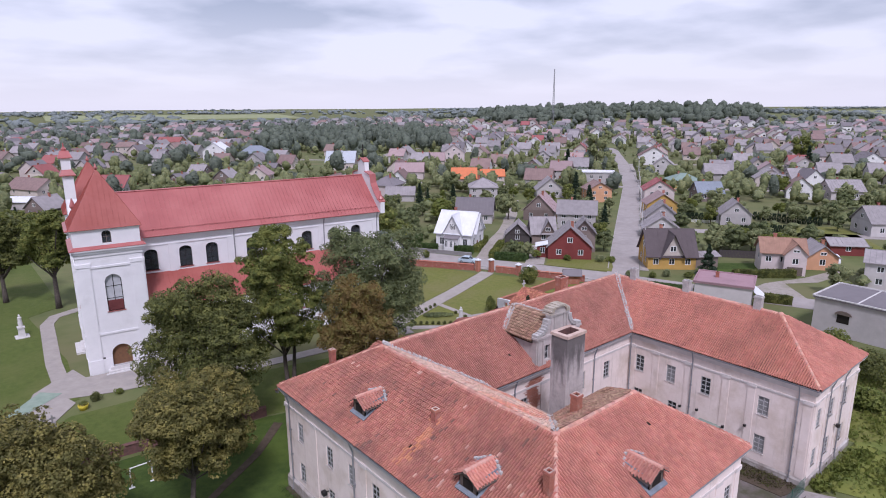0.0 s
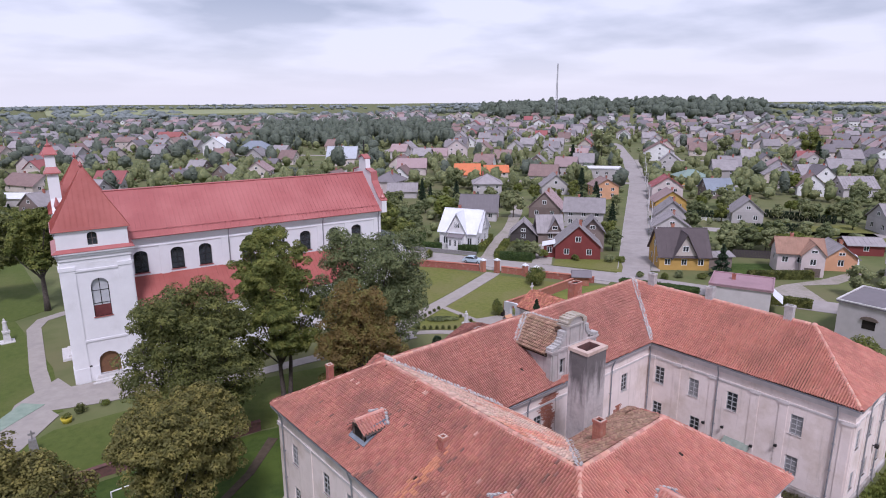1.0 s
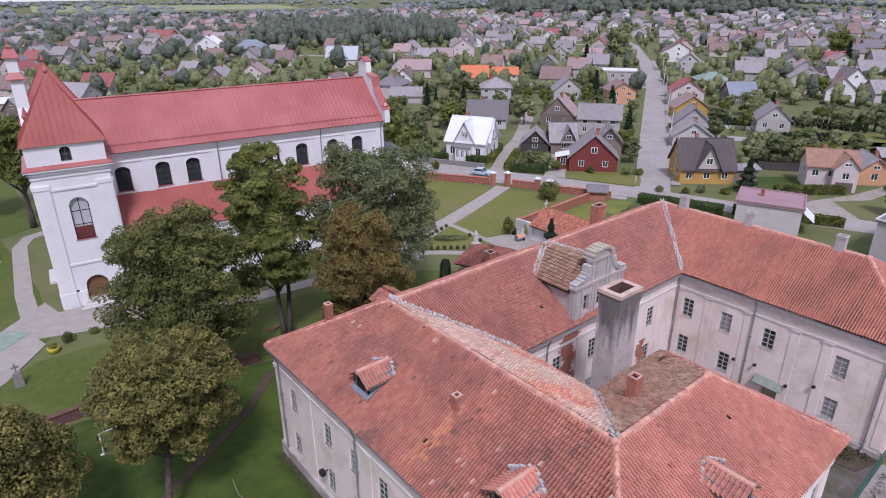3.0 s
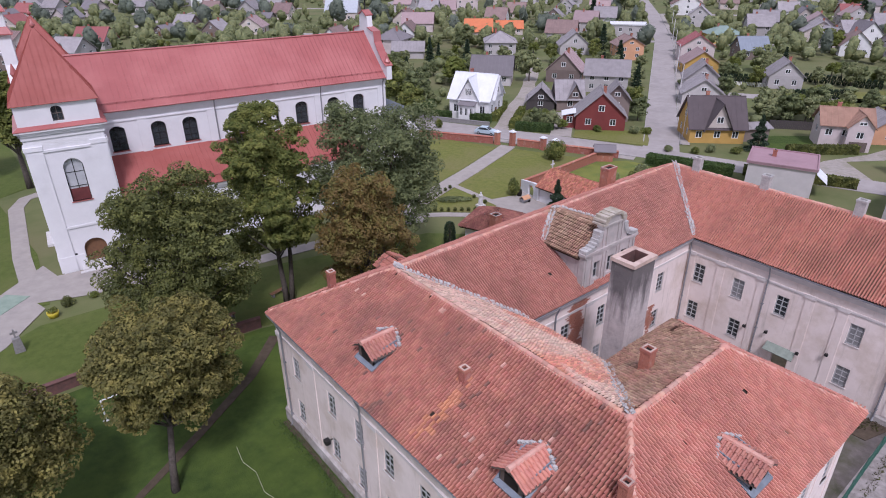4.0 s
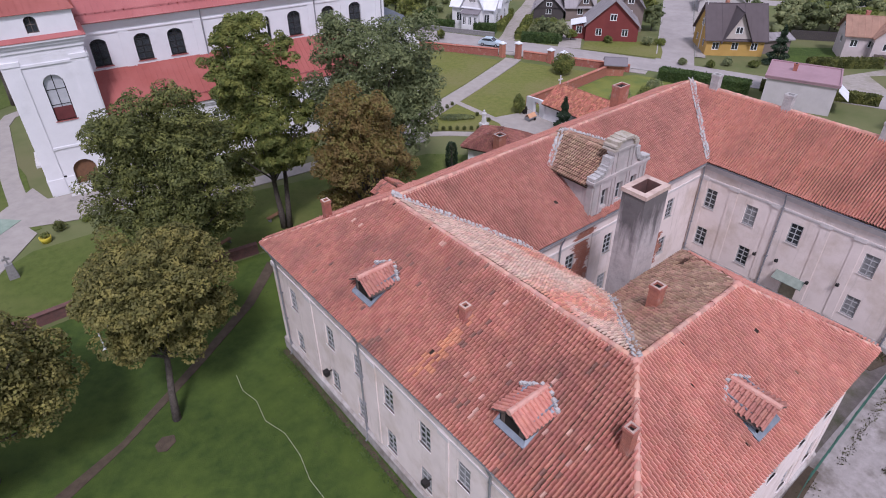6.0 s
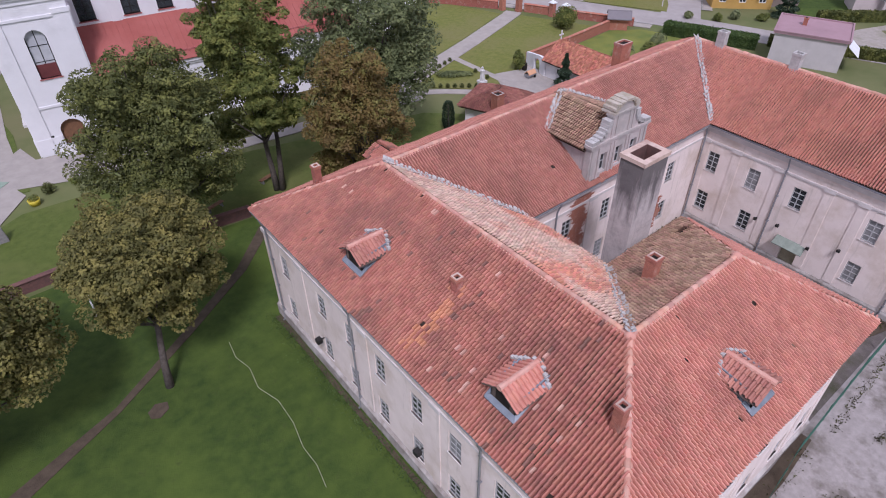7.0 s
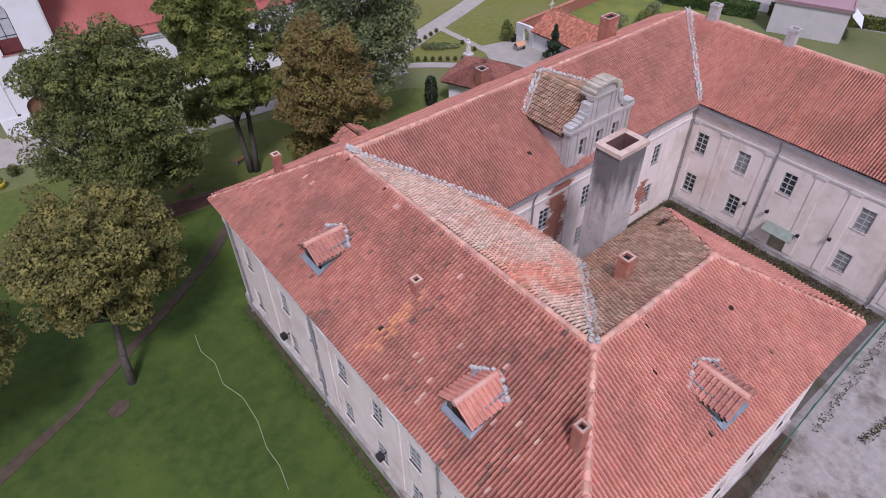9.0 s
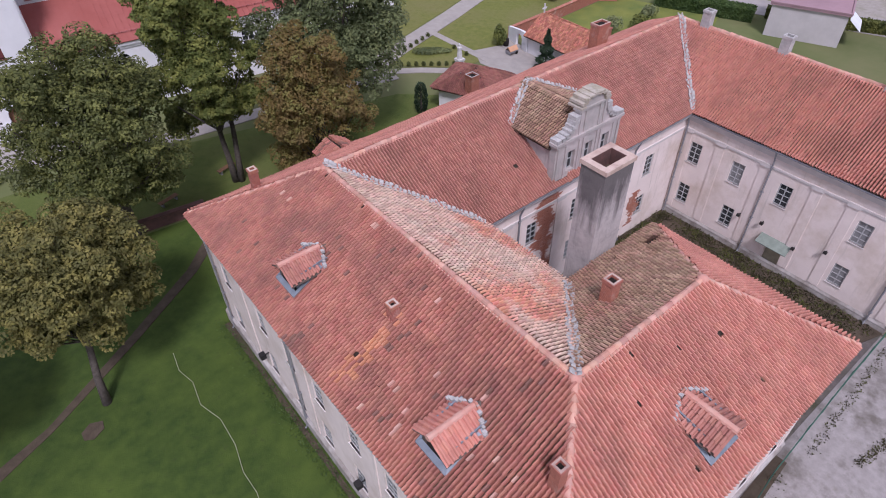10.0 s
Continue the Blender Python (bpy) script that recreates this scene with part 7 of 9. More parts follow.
gate_house = house("grey garage with a flat violet roof", (96.3, 48.6), (99.4, 40.4), 7.5, 4.0, 4.3, "x", W_GREY, R_MAUVE, 0, 0, kind="flat", chim=1, name="garage", door=False)
part("awning", Geo().slab([(9.0, 0.3, 3.5), (10.5, 0.3, 2.3), (10.5, 4.5, 2.3), (9.0, 4.5, 3.5)], (0, 0, -0.06)).moved(gate_house[1]), R_WHITE, gate_house[0], "white sheet awning")
house("grey brick house with low roof", (128.6, 33.0), (131.0, 24.0), 9, 5.0, 6.4, "x", W_GREY, R_GREY, 2, 2, ((1.0, 2.2), (3.3, 4.4)))
house("small red shed with grey sheet roof", (152.0, 46.0), (156.5, 40.5), 6, 2.3, 3.4, "x", W_RED, R_GREY, 1, 1, chim=0, name="shed")
house("house with dark grey gable roof", (265.1, 93.4), (272.0, 87.3), 9, 3.0, 7.2, "y", W_WHITE, R_DARK)
house("cream house with a grey roof", (249.2, 98.0), (255.5, 92.5), 9, 3.0, 6.0, "y", W_CREAM, R_GREY)
house("wide white house with brown roof", (302.2, 190.9), (311.2, 178.5), 11, 5.0, 9.6, "y", W_WHITE, R_BROWN, 3, 3, ((1.0, 2.3), (3.4, 4.5)))
house("white house with a white roof", (133.3, 392.6), (143.9, 382.5), 11, 6.0, 10.8, "y", W_WHITE, R_WHITE, 3, 3, ((1.2, 2.6), (4.0, 5.2)))
house("house with blue-grey hipped roof", (149.6, 376.9), (163.3, 363.9), 12, 4.0, 8.6, "x", W_GREY, R_BLUE, kind="hip")
house("white villa with a pale blue gabled roof", (159.5, 285.2), (170.5, 274.8), 10, 4.2, 9.6, "x", W_CREAM, R_PALE)
house("long grey shed with a sheet roof", (122.6, 177.4), (130.0, 170.7), 6, 2.5, 4.9, "x", W_GREY, R_GREY, 0, 0, chim=0, name="shed")
house("pink house with a red roof", (142.2, 522.8), (155.4, 509.6), 12, 5.6, 9.0, "x", W_PEACH, R_RED)
house("yellow two-storey house with brown roof", (101.4, 471.6), (110.2, 463.1), 11, 6.2, 8.9, "x", W_CREAM, R_BROWN, 3, 3, ((1.2, 2.5), (4.0, 5.2)))
house("cream house with faded pink gable roof", (108.7, 267.3), (116.2, 260.5), 9, 3.0, 6.6, "y", W_CREAM, R_PINK)
house("brown roofed house beside the street", (22.1, 291.8), (30.3, 274.6), 10, 2.8, 6.4, "x", W_CREAM, R_BROWN)
house("long shed with a white sheet roof", (17.1, 248.9), (26.4, 240.5), 8, 2.6, 3.8, "x", W_GREY, R_WHITE, 0, 0, chim=0, name="shed")
house("house with a dark red metal roof", (48.6, 267.7), (56.9, 260.1), 10, 3.0, 7.0, "x", W_GREY, R_RED)
house("orange house with brown roof", (53.3, 464.3), (60.4, 457.5), 10, 4.0, 8.0, "y", W_PEACH, R_BROWN)

house("cream house with a grey gable roof", (268.4, 98.7), (276.3, 91.4), 9, 3.2, 6.8, "x", W_CREAM, R_GREY)
house("pale house with a grey cross roof", (257.4, 108.5), (263.4, 99.1), 9, 3.4, 7.0, "y", W_CREAM, R_GREY)
house("grey house with an old grey roof", (239.3, 74.7), (247.8, 66.9), 9, 3.2, 6.6, "x", W_GREY, R_GREY)
house("grey house with a wide sheet roof", (180.5, 46.3), (188.4, 38.7), 9, 3.6, 7.2, "x", W_GREY, R_GREY)
house("white house with a dark gable roof", (361.1, 102.1), (370.1, 93.5), 10, 4.2, 8.2, "y", W_WHITE, R_DARK)
house("brown brick house with a grey roof", (163.2, 228.1), (172.6, 219.5), 9, 3.6, 7.2, "x", W_PINK, R_PINK)
house("pale house with faded pink roof", (208.6, 267.1), (217.8, 258.4), 9, 3.4, 7.2, "x", W_CREAM, R_PINK)
house("tall pale house with a grey gable roof", (239.7, 284.7), (248.8, 276.0), 9, 5.0, 9.6, "y", W_PINK, R_GREY, 2, 2, ((1.0, 2.3), (3.4, 4.6)))

# house kinds for the rest of the town
def kind_house(i, wall, roof, W, D, eave, ridge, axis, kind="gable", storeys=((1.0, 2.3),)):
    h, m, w = house("town house", (-W / 2, -D / 2), (W / 2, -D / 2), D, eave, ridge, axis, wall, roof, 2, 2, storeys, kind=kind, fixed=False, corrug=False)
    tagged(h, "detached %s with %s" % (("house", "gabled house", "cottage")[i % 3], ("grey roof", "brown roof", "pale walls")[i % 3]))
    return h


TWO = ((1.0, 2.2), (3.4, 4.5))
KINDS = [kind_house(0, W_GREY, R_GREY, 9, 9, 4.8, 8.4, "x", storeys=TWO), kind_house(1, W_CREAM, R_BROWN, 9.5, 8.5, 3.2, 7.2, "y"), kind_house(2, W_BROWN, R_GREY, 8, 8.5, 2.9, 6.4, "x"),
         kind_house(3, W_GREY, R_PINK, 10, 9, 4.6, 8.2, "y", storeys=TWO), kind_house(4, W_PINK, R_DARK, 9, 10, 4.4, 7.6, "x", "hip", TWO), kind_house(5, W_WHITE, R_BROWN, 9, 9, 3.4, 7.6, "y"),
         kind_house(6, W_GREY, R_GREY, 10, 10, 5.8, 6.1, "x", "flat", TWO), kind_house(7, W_CREAM, R_DARK, 8.5, 9, 3.0, 7.2, "y"), kind_house(8, W_CREAM, R_RED, 9, 9, 4.2, 7.8, "x"),
         kind_house(9, W_BROWN, R_DARK, 7, 6, 2.4, 4.4, "x")]
LABELS = ["grey two-storey house with a grey sheet roof", "cream house with a brown gable roof", "brown wooden cottage with a grey roof", "grey two-storey house with faded pink roof",
          "pale pink house with dark hipped roof", "white house with a brown gable roof", "flat-roofed grey two-storey house", "cream house with dark gable roof",
          "cream house with a red roof", "small brown outbuilding with a dark roof"]
for k_, l_ in zip(KINDS, LABELS):
    tagged(k_, l_, "house", "houses of the town")

# ---- filling the town: plots with houses, garden trees and sheds ----
town_rnd = random.Random(21)
STREETS = [MAIN, CROSS, LANE]
SIDE_STREETS = ([(146, 94), (160, 72), (185, 40), (215, 5)], [(219, 141), (242, 108), (290, 40), (330, -20)], [(219, 141), (196, 172), (160, 215), (120, 262)],
                [(299, 199), (340, 150), (400, 75), (460, 0)], [(299, 199), (262, 250), (210, 315), (150, 390)], [(60, 158), (100, 200), (160, 262), (240, 345), (330, 430)],
                [(20, 255), (60, 300), (110, 350), (180, 430), (250, 520)], [(384, 264), (340, 320), (270, 400), (200, 480)], [(420, 300), (470, 240), (540, 150), (600, 70)])


def street_gap(x, y):
    best = 1e9
    for pts in (*STREETS, *SIDE_STREETS):
        for (xa, ya), (xb, yb) in zip(pts, pts[1:]):
            dx, dy = xb - xa, yb - ya
            t = max(0, min(1, ((x - xa) * dx + (y - ya) * dy) / (dx * dx + dy * dy)))
            best = min(best, math.hypot(x - xa - dx * t, y - ya - dy * t))
    return best


def free(x, y, r):
    if any(math.hypot(x - hx, y - hy) < r + hr for hx, hy, hr in HOUSES):
        return False
    if -70 < x < 70 and -40 < y < 158:      # monastery and churchyard
        return False
    if -70 < x < 96 and y < 100 and x + 0.5 * y < 140 and x < 92:
        return False
    return True


def bearing(x, y):
    """Degrees off the way the camera first looks."""
    return math.degrees(math.atan2(x, y)) - 40


# a belt of wood inside the town, kept free of houses
def in_belt(x, y):
    b, r = bearing(x, y), math.hypot(x, y)
    return -16 < b < 0.5 and 430 < r < 640


placed_first = set()


def place_kind(i, x, y, turn, s=1.0):
    m_ = Matrix.Translation((x, y, land_height(x, y) - 0.05)) @ Matrix.Rotation(turn, 4, "Z")
    if i not in placed_first:
        placed_first.add(i)
        KINDS[i].matrix_basis = m_
        return KINDS[i]
    return copy_thing(KINDS[i], m_)


def mid_house(kind, wall, roof, W, D, eave, ridge, axis, label):
    """A simpler house for farther plots: walls with gables, roof, chimney and a few windows."""
    h = thing("house", (0, 0, 0), label, "house", "houses of the town")
    I = Matrix.Translation((-W / 2, -D / 2, 0))
    g = Geo().box(0, 0, 0, W, D, eave)
    if axis == "x":
        g.slab([(0.02, 0, eave), (0.02, D / 2, ridge), (0.02, D, eave)], (W - 0.04, 0, 0))
    else:
        g.slab([(0, 0.02, eave), (W, 0.02, eave), (W / 2, 0.02, ridge)], (0, D - 0.04, 0))
    w = part("wall", g.moved(I), wall, h)
    gable_roof(h, I, W, D, eave, ridge, axis, roof, 0.5, 0.2, corrug=False)
    chimney(h, I, W * 0.45, D * 0.5, ridge - 1, ridge + 0.9, BRICK, 0.7)
    for p0, p1, L in (((0, 0), (W, 0), W), ((0, D), (0, 0), D), ((W, D), (0, D), W)):
        mm = I @ face_frame(p0, p1)
        for k in (0.3, 0.7):
            window_parts(w, mm, L * k - 0.7, L * k + 0.7, 1.0, 2.4, deep=-0.06, cols=2, rows=1, mat=FRAME_WHITE, bar=0.16)
    return h


MID = [mid_house(0, W_GREY, R_GREY, 9, 9, 4.6, 8.2, "x", LABELS[0]), mid_house(1, W_CREAM, R_BROWN, 9, 9, 3.4, 7.4, "y", LABELS[1]), mid_house(2, W_WHITE, R_GREY, 8.5, 9, 4.2, 7.8, "x", "white house with a grey gable roof"),
       mid_house(3, W_GREY, R_PINK, 9.5, 9, 4.4, 8.0, "y", LABELS[3]), mid_house(4, W_PINK, R_DARK, 9, 10, 4.0, 7.8, "x", "pale pink house with a dark gable roof"), mid_house(5, W_CREAM, R_RED, 9, 9, 4.2, 7.8, "y", LABELS[8])]
mid_first = set()


def place_mid(i, x, y, turn):
    m_ = Matrix.Translation((x, y, land_height(x, y) - 0.05)) @ Matrix.Rotation(turn, 4, "Z")
    if i not in mid_first:
        mid_first.add(i)
        MID[i].matrix_basis = m_
        return
    copy_thing(MID[i], m_)


U, V = Vector((math.cos(radians(34)), math.sin(radians(34)))), Vector((-math.sin(radians(34)), math.cos(radians(34))))
spots = []
for iu in range(-17, 95):
    for iv in range(-40, 69):
        p = U * (iu * 16.5) + V * (iv * 21)
        x, y = p.x + town_rnd.uniform(-3.5, 3.5), p.y + town_rnd.uniform(-4, 4)
        r, b = math.hypot(x, y), bearing(x, y)
        if not (118 < r < 1150 and -41 < b < 41):
            continue
        if r > 620 and town_rnd.random() < (r - 620) / 560:
            continue
        if b < -6 and town_rnd.random() < 0.36:
            continue
        if r < 225 or (b > 6 and r < 250) or (r < 420 and town_rnd.random() < 0.3):
            continue
        spots.append((r, x, y))
spots.sort()
far_list = []
n_near = n_mid = 0
for r, x, y in spots:
    if in_belt(x, y) or not free(x, y, 6.0) or (r < 620 and street_gap(x, y) < 9) or land_height(x, y) > 8:
        continue
    if town_rnd.random() < 0.16:
        continue
    turn = radians(34) + town_rnd.choice((0, 90, 180, 270)) * math.pi / 180 + town_rnd.uniform(-0.1, 0.1)
    if n_near < 40:
        place_kind(town_rnd.choices(range(10), (4, 3, 3, 3, 2, 2, 1.2, 2, 0.7, 1.6))[0], x, y, turn)
        n_near += 1
    elif n_mid < 145:
        place_mid(town_rnd.choices(range(6), (4, 2, 2.5, 2, 2.5, 0.5))[0], x, y, turn)
        n_mid += 1
    else:
        far_list.append((x, y, turn))
    HOUSES.append((x, y, 6.0))


def far_houses(spots_):
    """Houses too far off to count: simple gabled shells with window rows, joined."""
    walls = [W_GREY, W_CREAM, W_WHITE, W_PINK]
    roofs = [R_GREY, R_BROWN, R_PINK, R_DARK, R_RED]
    mats = walls + roofs + [DARK]
    g = Geo()
    idx = []
    for x, y, turn in spots_:
        W, D = town_rnd.uniform(8, 11), town_rnd.uniform(8, 11)
        e = town_rnd.uniform(3.0, 5.6)
        t = e + town_rnd.uniform(2.2, 4.0)
        m_ = Matrix.Translation((x, y, land_height(x, y) - 0.2)) @ Matrix.Rotation(turn, 4, "Z")
        for piece, mi in ((Geo().box(-W / 2, -D / 2, 0, W / 2, D / 2, e).slab([(-W / 2 + 0.05, -D / 2, e), (-W / 2 + 0.05, 0, t - 0.1), (-W / 2 + 0.05, D / 2, e)], (W - 0.1, 0, 0)), town_rnd.choices(range(4), (3, 2, 2, 1))[0]),
                          (Geo().slab([(-W / 2 - 0.5, -D / 2 - 0.5, e - 0.2), (W / 2 + 0.5, -D / 2 - 0.5, e - 0.2), (W / 2 + 0.5, 0, t), (-W / 2 - 0.5, 0, t)], (0, 0, 0.25)).slab([(W / 2 + 0.5, D / 2 + 0.5, e - 0.2), (-W / 2 - 0.5, D / 2 + 0.5, e - 0.2), (-W / 2 - 0.5, 0, t), (W / 2 + 0.5, 0, t)], (0, 0, 0.25)), 4 + town_rnd.choices(range(5), (4, 1.8, 2.0, 3, 0.35))[0]),
                          (Geo().box(-W * 0.3, -D / 2 - 0.05, 1.2, -W * 0.12, D / 2 + 0.05, 2.5).box(W * 0.12, -D / 2 - 0.05, 1.2, W * 0.3, D / 2 + 0.05, 2.5).box(-W / 2 - 0.05, -0.8, e - 1.4, W / 2 + 0.05, 0.8, e - 0.2), 9)):
            piece.moved(m_)
            idx += [mi] * len(piece.f)
            g.add(piece.v, piece.f)
    me = bpy.data.meshes.new("far_houses")
    me.from_pydata(g.v, [], g.f)
    for mt in mats:
        me.materials.append(mt)
    me.polygons.foreach_set("material_index", idx)
    ob = new("far_houses", me)
    return tagged(ob, "far rows of small gabled houses with grey and brown roofs", "houses", kind="stuff")


# every kind of house stands somewhere in the town
for i in range(len(KINDS)):
    if i not in placed_first:
        place_kind(i, *far_list.pop(0))
for i in range(len(MID)):
    if i not in mid_first:
        place_mid(i, *far_list.pop(0))
far_houses(far_list)

def lump_shape():
    b = bmesh.new()
    bmesh.ops.create_icosphere(b, subdivisions=2, radius=1.0)
    v_, f_ = np.array([tuple(q.co) for q in b.verts]), np.array([[q.index for q in p.verts] for p in b.faces])
    b.free()
    return v_, f_


LUMP_V, LUMP_F = lump_shape()


def lumps(rng, lobes, k):
    """Uneven dense insides for boughs (centre, radii): points and triangles."""
    pts, tri = [], []
    for i, (c, q) in enumerate(lobes):
        n = LUMP_V + rng.normal(size=LUMP_V.shape) * 0.07
        wave = 1 + 0.16 * np.sin(LUMP_V[:, 0] * 5 + c[0]) * np.sin(LUMP_V[:, 1] * 5 + c[1]) + 0.12 * np.sin(LUMP_V[:, 2] * 6 + c[0])
        pts.append(c + n * wave[:, None] * q * k)
        tri.append(LUMP_F + i * len(LUMP_V))
    return np.concatenate(pts), np.concatenate(tri)


def leafy_mesh(name, lv, lf, v, mat):
    """One mesh of smooth dense insides and loose leaves."""
    faces = lf.tolist() + (np.arange(len(v)).reshape(-1, 4) + len(lv)).tolist()
    me = bpy.data.meshes.new(name)
    me.from_pydata(np.concatenate([lv, v]).tolist(), [], faces)
    me.materials.append(mat)
    me.polygons.foreach_set("use_smooth", [True] * len(lf) + [False] * (len(faces) - len(lf)))
    return me


# garden trees, shrubs and the far woods
far_kinds = []
for i, (h_, r_, mt, lab) in enumerate(((8.0, 3.4, LEAF_TOWN, "rounded green garden tree"), (11.0, 4.2, LEAF_MID, "tall dark green garden tree"), (6.0, 2.7, LEAF_YELLOW, "small yellow-green garden fruit tree"),
                                       (9.5, 3.6, LEAF_BLUE, "grey-green spreading garden tree"), (13.0, 4.6, LEAF_TOWN, "tall spreading green garden tree"))):
    rng = np.random.default_rng(100 + i)
    root = thing("garden_tree", (0, 0, 0), lab, "tree", "trees of the town gardens")
    lb = crown_lobes(rng, h_, r_, h_ * 0.14, 22)
    part("trunk", trunk_geo(rng, h_, h_ * 0.2, 0.2, lb[:4]), BARK, root)
    v, f = leaf_cloud(rng, lb, 1500, 0.40 + 0.026 * h_)
    lv, lf = lumps(rng, lb[15::16], 1.2)
    part("crown", leafy_mesh("crown", lv, lf, v, mt), None, root)
    far_kinds.append(root)
far_kinds.append(tagged(conifer("spruce_tree", "dark green pointed garden spruce", 11, 2.6, LEAF_SPRUCE, 140, 1500, 0.9), group="trees of the town gardens"))
first_tree = set()


def place_tree(i, x, y, s):
    m_ = Matrix.Translation((x, y, land_height(x, y) - 0.1)) @ Matrix.Rotation(town_rnd.uniform(0, 6.28), 4, "Z")
    if i not in first_tree:
        first_tree.add(i)
        o = far_kinds[i]
        o.matrix_basis = m_
    else:
        o = copy_thing(far_kinds[i], m_)
    o.scale = (s * town_rnd.uniform(0.9, 1.1), s * town_rnd.uniform(0.9, 1.1), s)
    return o


count = tries = 0
tree_spots, shrub_spots = [], []
while count < 3300 and tries < 60000:
    tries += 1
    b = town_rnd.uniform(-41, 41)
    r = math.sqrt(town_rnd.uniform(118 ** 2, 700 ** 2)) if town_rnd.random() < 0.62 else town_rnd.uniform(118, 330)
    a = radians(40 + b)
    x, y = r * math.sin(a), r * math.cos(a)
    if not free(x, y, 0.6) or street_gap(x, y) < 4.6:
        continue
    if any(math.hypot(x - hx, y - hy) < hr for hx, hy, hr in FRONTS) and town_rnd.random() < 0.93:
        continue
    if 100 < x < 155 and 36 < y < 62 or (140 < x < 220 and 28 < y < 90 and town_rnd.random() < 0.6):
        continue
    near_house = any(math.hypot(x - hx, y - hy) < hr + 3.5 for hx, hy, hr in HOUSES)
    if count % 2 == 0:
        tree_spots.append((r, x, y, near_house))
    else:
        shrub_spots.append((x, y, town_rnd.uniform(1.2, 4.2), town_rnd.uniform(1.0, 2.6)))
    count += 1
tree_spots.sort()
for k, (r, x, y, nh) in enumerate(tree_spots[:300]):
    i = town_rnd.choices(range(6), (4, 1.6, 3, 2, 0.7, 1.0))[0]
    place_tree(i, x, y, town_rnd.uniform(0.34, 0.58) if nh or r < 170 else town_rnd.uniform(0.42, 0.8))


def far_wood(name, label, spots, mat, seed, per=90, size=2.4, boughs=3, crest=0.62):
    """A wood too far off to count its trees: uneven boughs, dense inside and leafy outside, one mesh."""
    rng = np.random.default_rng(seed)
    vs, every = [], []
    for x, y, h, r in spots:
        z = land_height(x, y)
        lb = []
        for i in range(boughs):
            an = rng.uniform(0, 6.28)
            off = r * rng.uniform(0.15, 0.5)
            k = rng.uniform(0.5, 0.75)
            lb.append((np.array((x + math.cos(an) * off, y + math.sin(an) * off, z + h * (0.34 + (crest - 0.34) * (i + rng.uniform(0, 0.6)) / boughs))), np.array((r * k, r * k, h * rng.uniform(0.26, 0.36)))))
        every += lb
        vs.append(leaf_cloud(rng, lb, per, size)[0])
    v = np.concatenate(vs)
    lv, lf = lumps(rng, every, 0.88)
    base = np.array((v[:, 0].mean(), v[:, 1].mean(), 0))
    ob = new(name, leafy_mesh(name, lv - base, lf, v - base, mat))
    ob.matrix_basis = Matrix.Translation(base)
    return tagged(ob, label, "wood", kind="stuff")


def scatter(n, test, h0, h1, r0, r1, rmin, rmax, b0, b1):
    out_ = []
    while len(out_) < n:
        b = town_rnd.uniform(b0, b1)
        r = math.sqrt(town_rnd.uniform(rmin ** 2, rmax ** 2))
        a = radians(40 + b)
        x, y = r * math.sin(a), r * math.cos(a)
        if test(x, y):
            out_.append((x, y, town_rnd.uniform(h0, h1), town_rnd.uniform(r0, r1)))
    return out_


far_wood("garden_shrubs", "low garden shrubs and fruit bushes between houses", shrub_spots, LEAF_TOWN, 55, 44, 0.5, 1)
far_wood("town_trees", "garden trees between farther houses", [(x, y, town_rnd.uniform(4.5, 10), town_rnd.uniform(2.0, 3.6)) for r, x, y, nh in tree_spots[300:]], LEAF_TOWN, 56, 64, 0.85, 2)
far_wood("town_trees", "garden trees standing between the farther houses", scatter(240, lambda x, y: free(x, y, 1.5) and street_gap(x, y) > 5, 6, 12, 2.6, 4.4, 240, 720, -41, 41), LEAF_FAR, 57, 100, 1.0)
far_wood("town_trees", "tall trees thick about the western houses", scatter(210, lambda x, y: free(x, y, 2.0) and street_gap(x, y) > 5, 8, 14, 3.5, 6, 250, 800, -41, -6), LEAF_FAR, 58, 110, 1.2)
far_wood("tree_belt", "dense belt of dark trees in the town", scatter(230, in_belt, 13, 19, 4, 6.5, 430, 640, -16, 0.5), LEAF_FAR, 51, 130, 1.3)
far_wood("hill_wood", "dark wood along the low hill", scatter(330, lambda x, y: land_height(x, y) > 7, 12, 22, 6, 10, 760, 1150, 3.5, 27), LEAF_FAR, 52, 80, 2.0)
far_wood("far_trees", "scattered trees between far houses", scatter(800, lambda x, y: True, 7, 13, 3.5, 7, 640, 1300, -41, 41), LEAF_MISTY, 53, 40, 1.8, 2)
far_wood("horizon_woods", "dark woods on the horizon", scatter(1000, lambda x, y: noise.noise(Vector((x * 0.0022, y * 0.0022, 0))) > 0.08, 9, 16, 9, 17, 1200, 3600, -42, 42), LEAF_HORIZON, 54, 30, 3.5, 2)

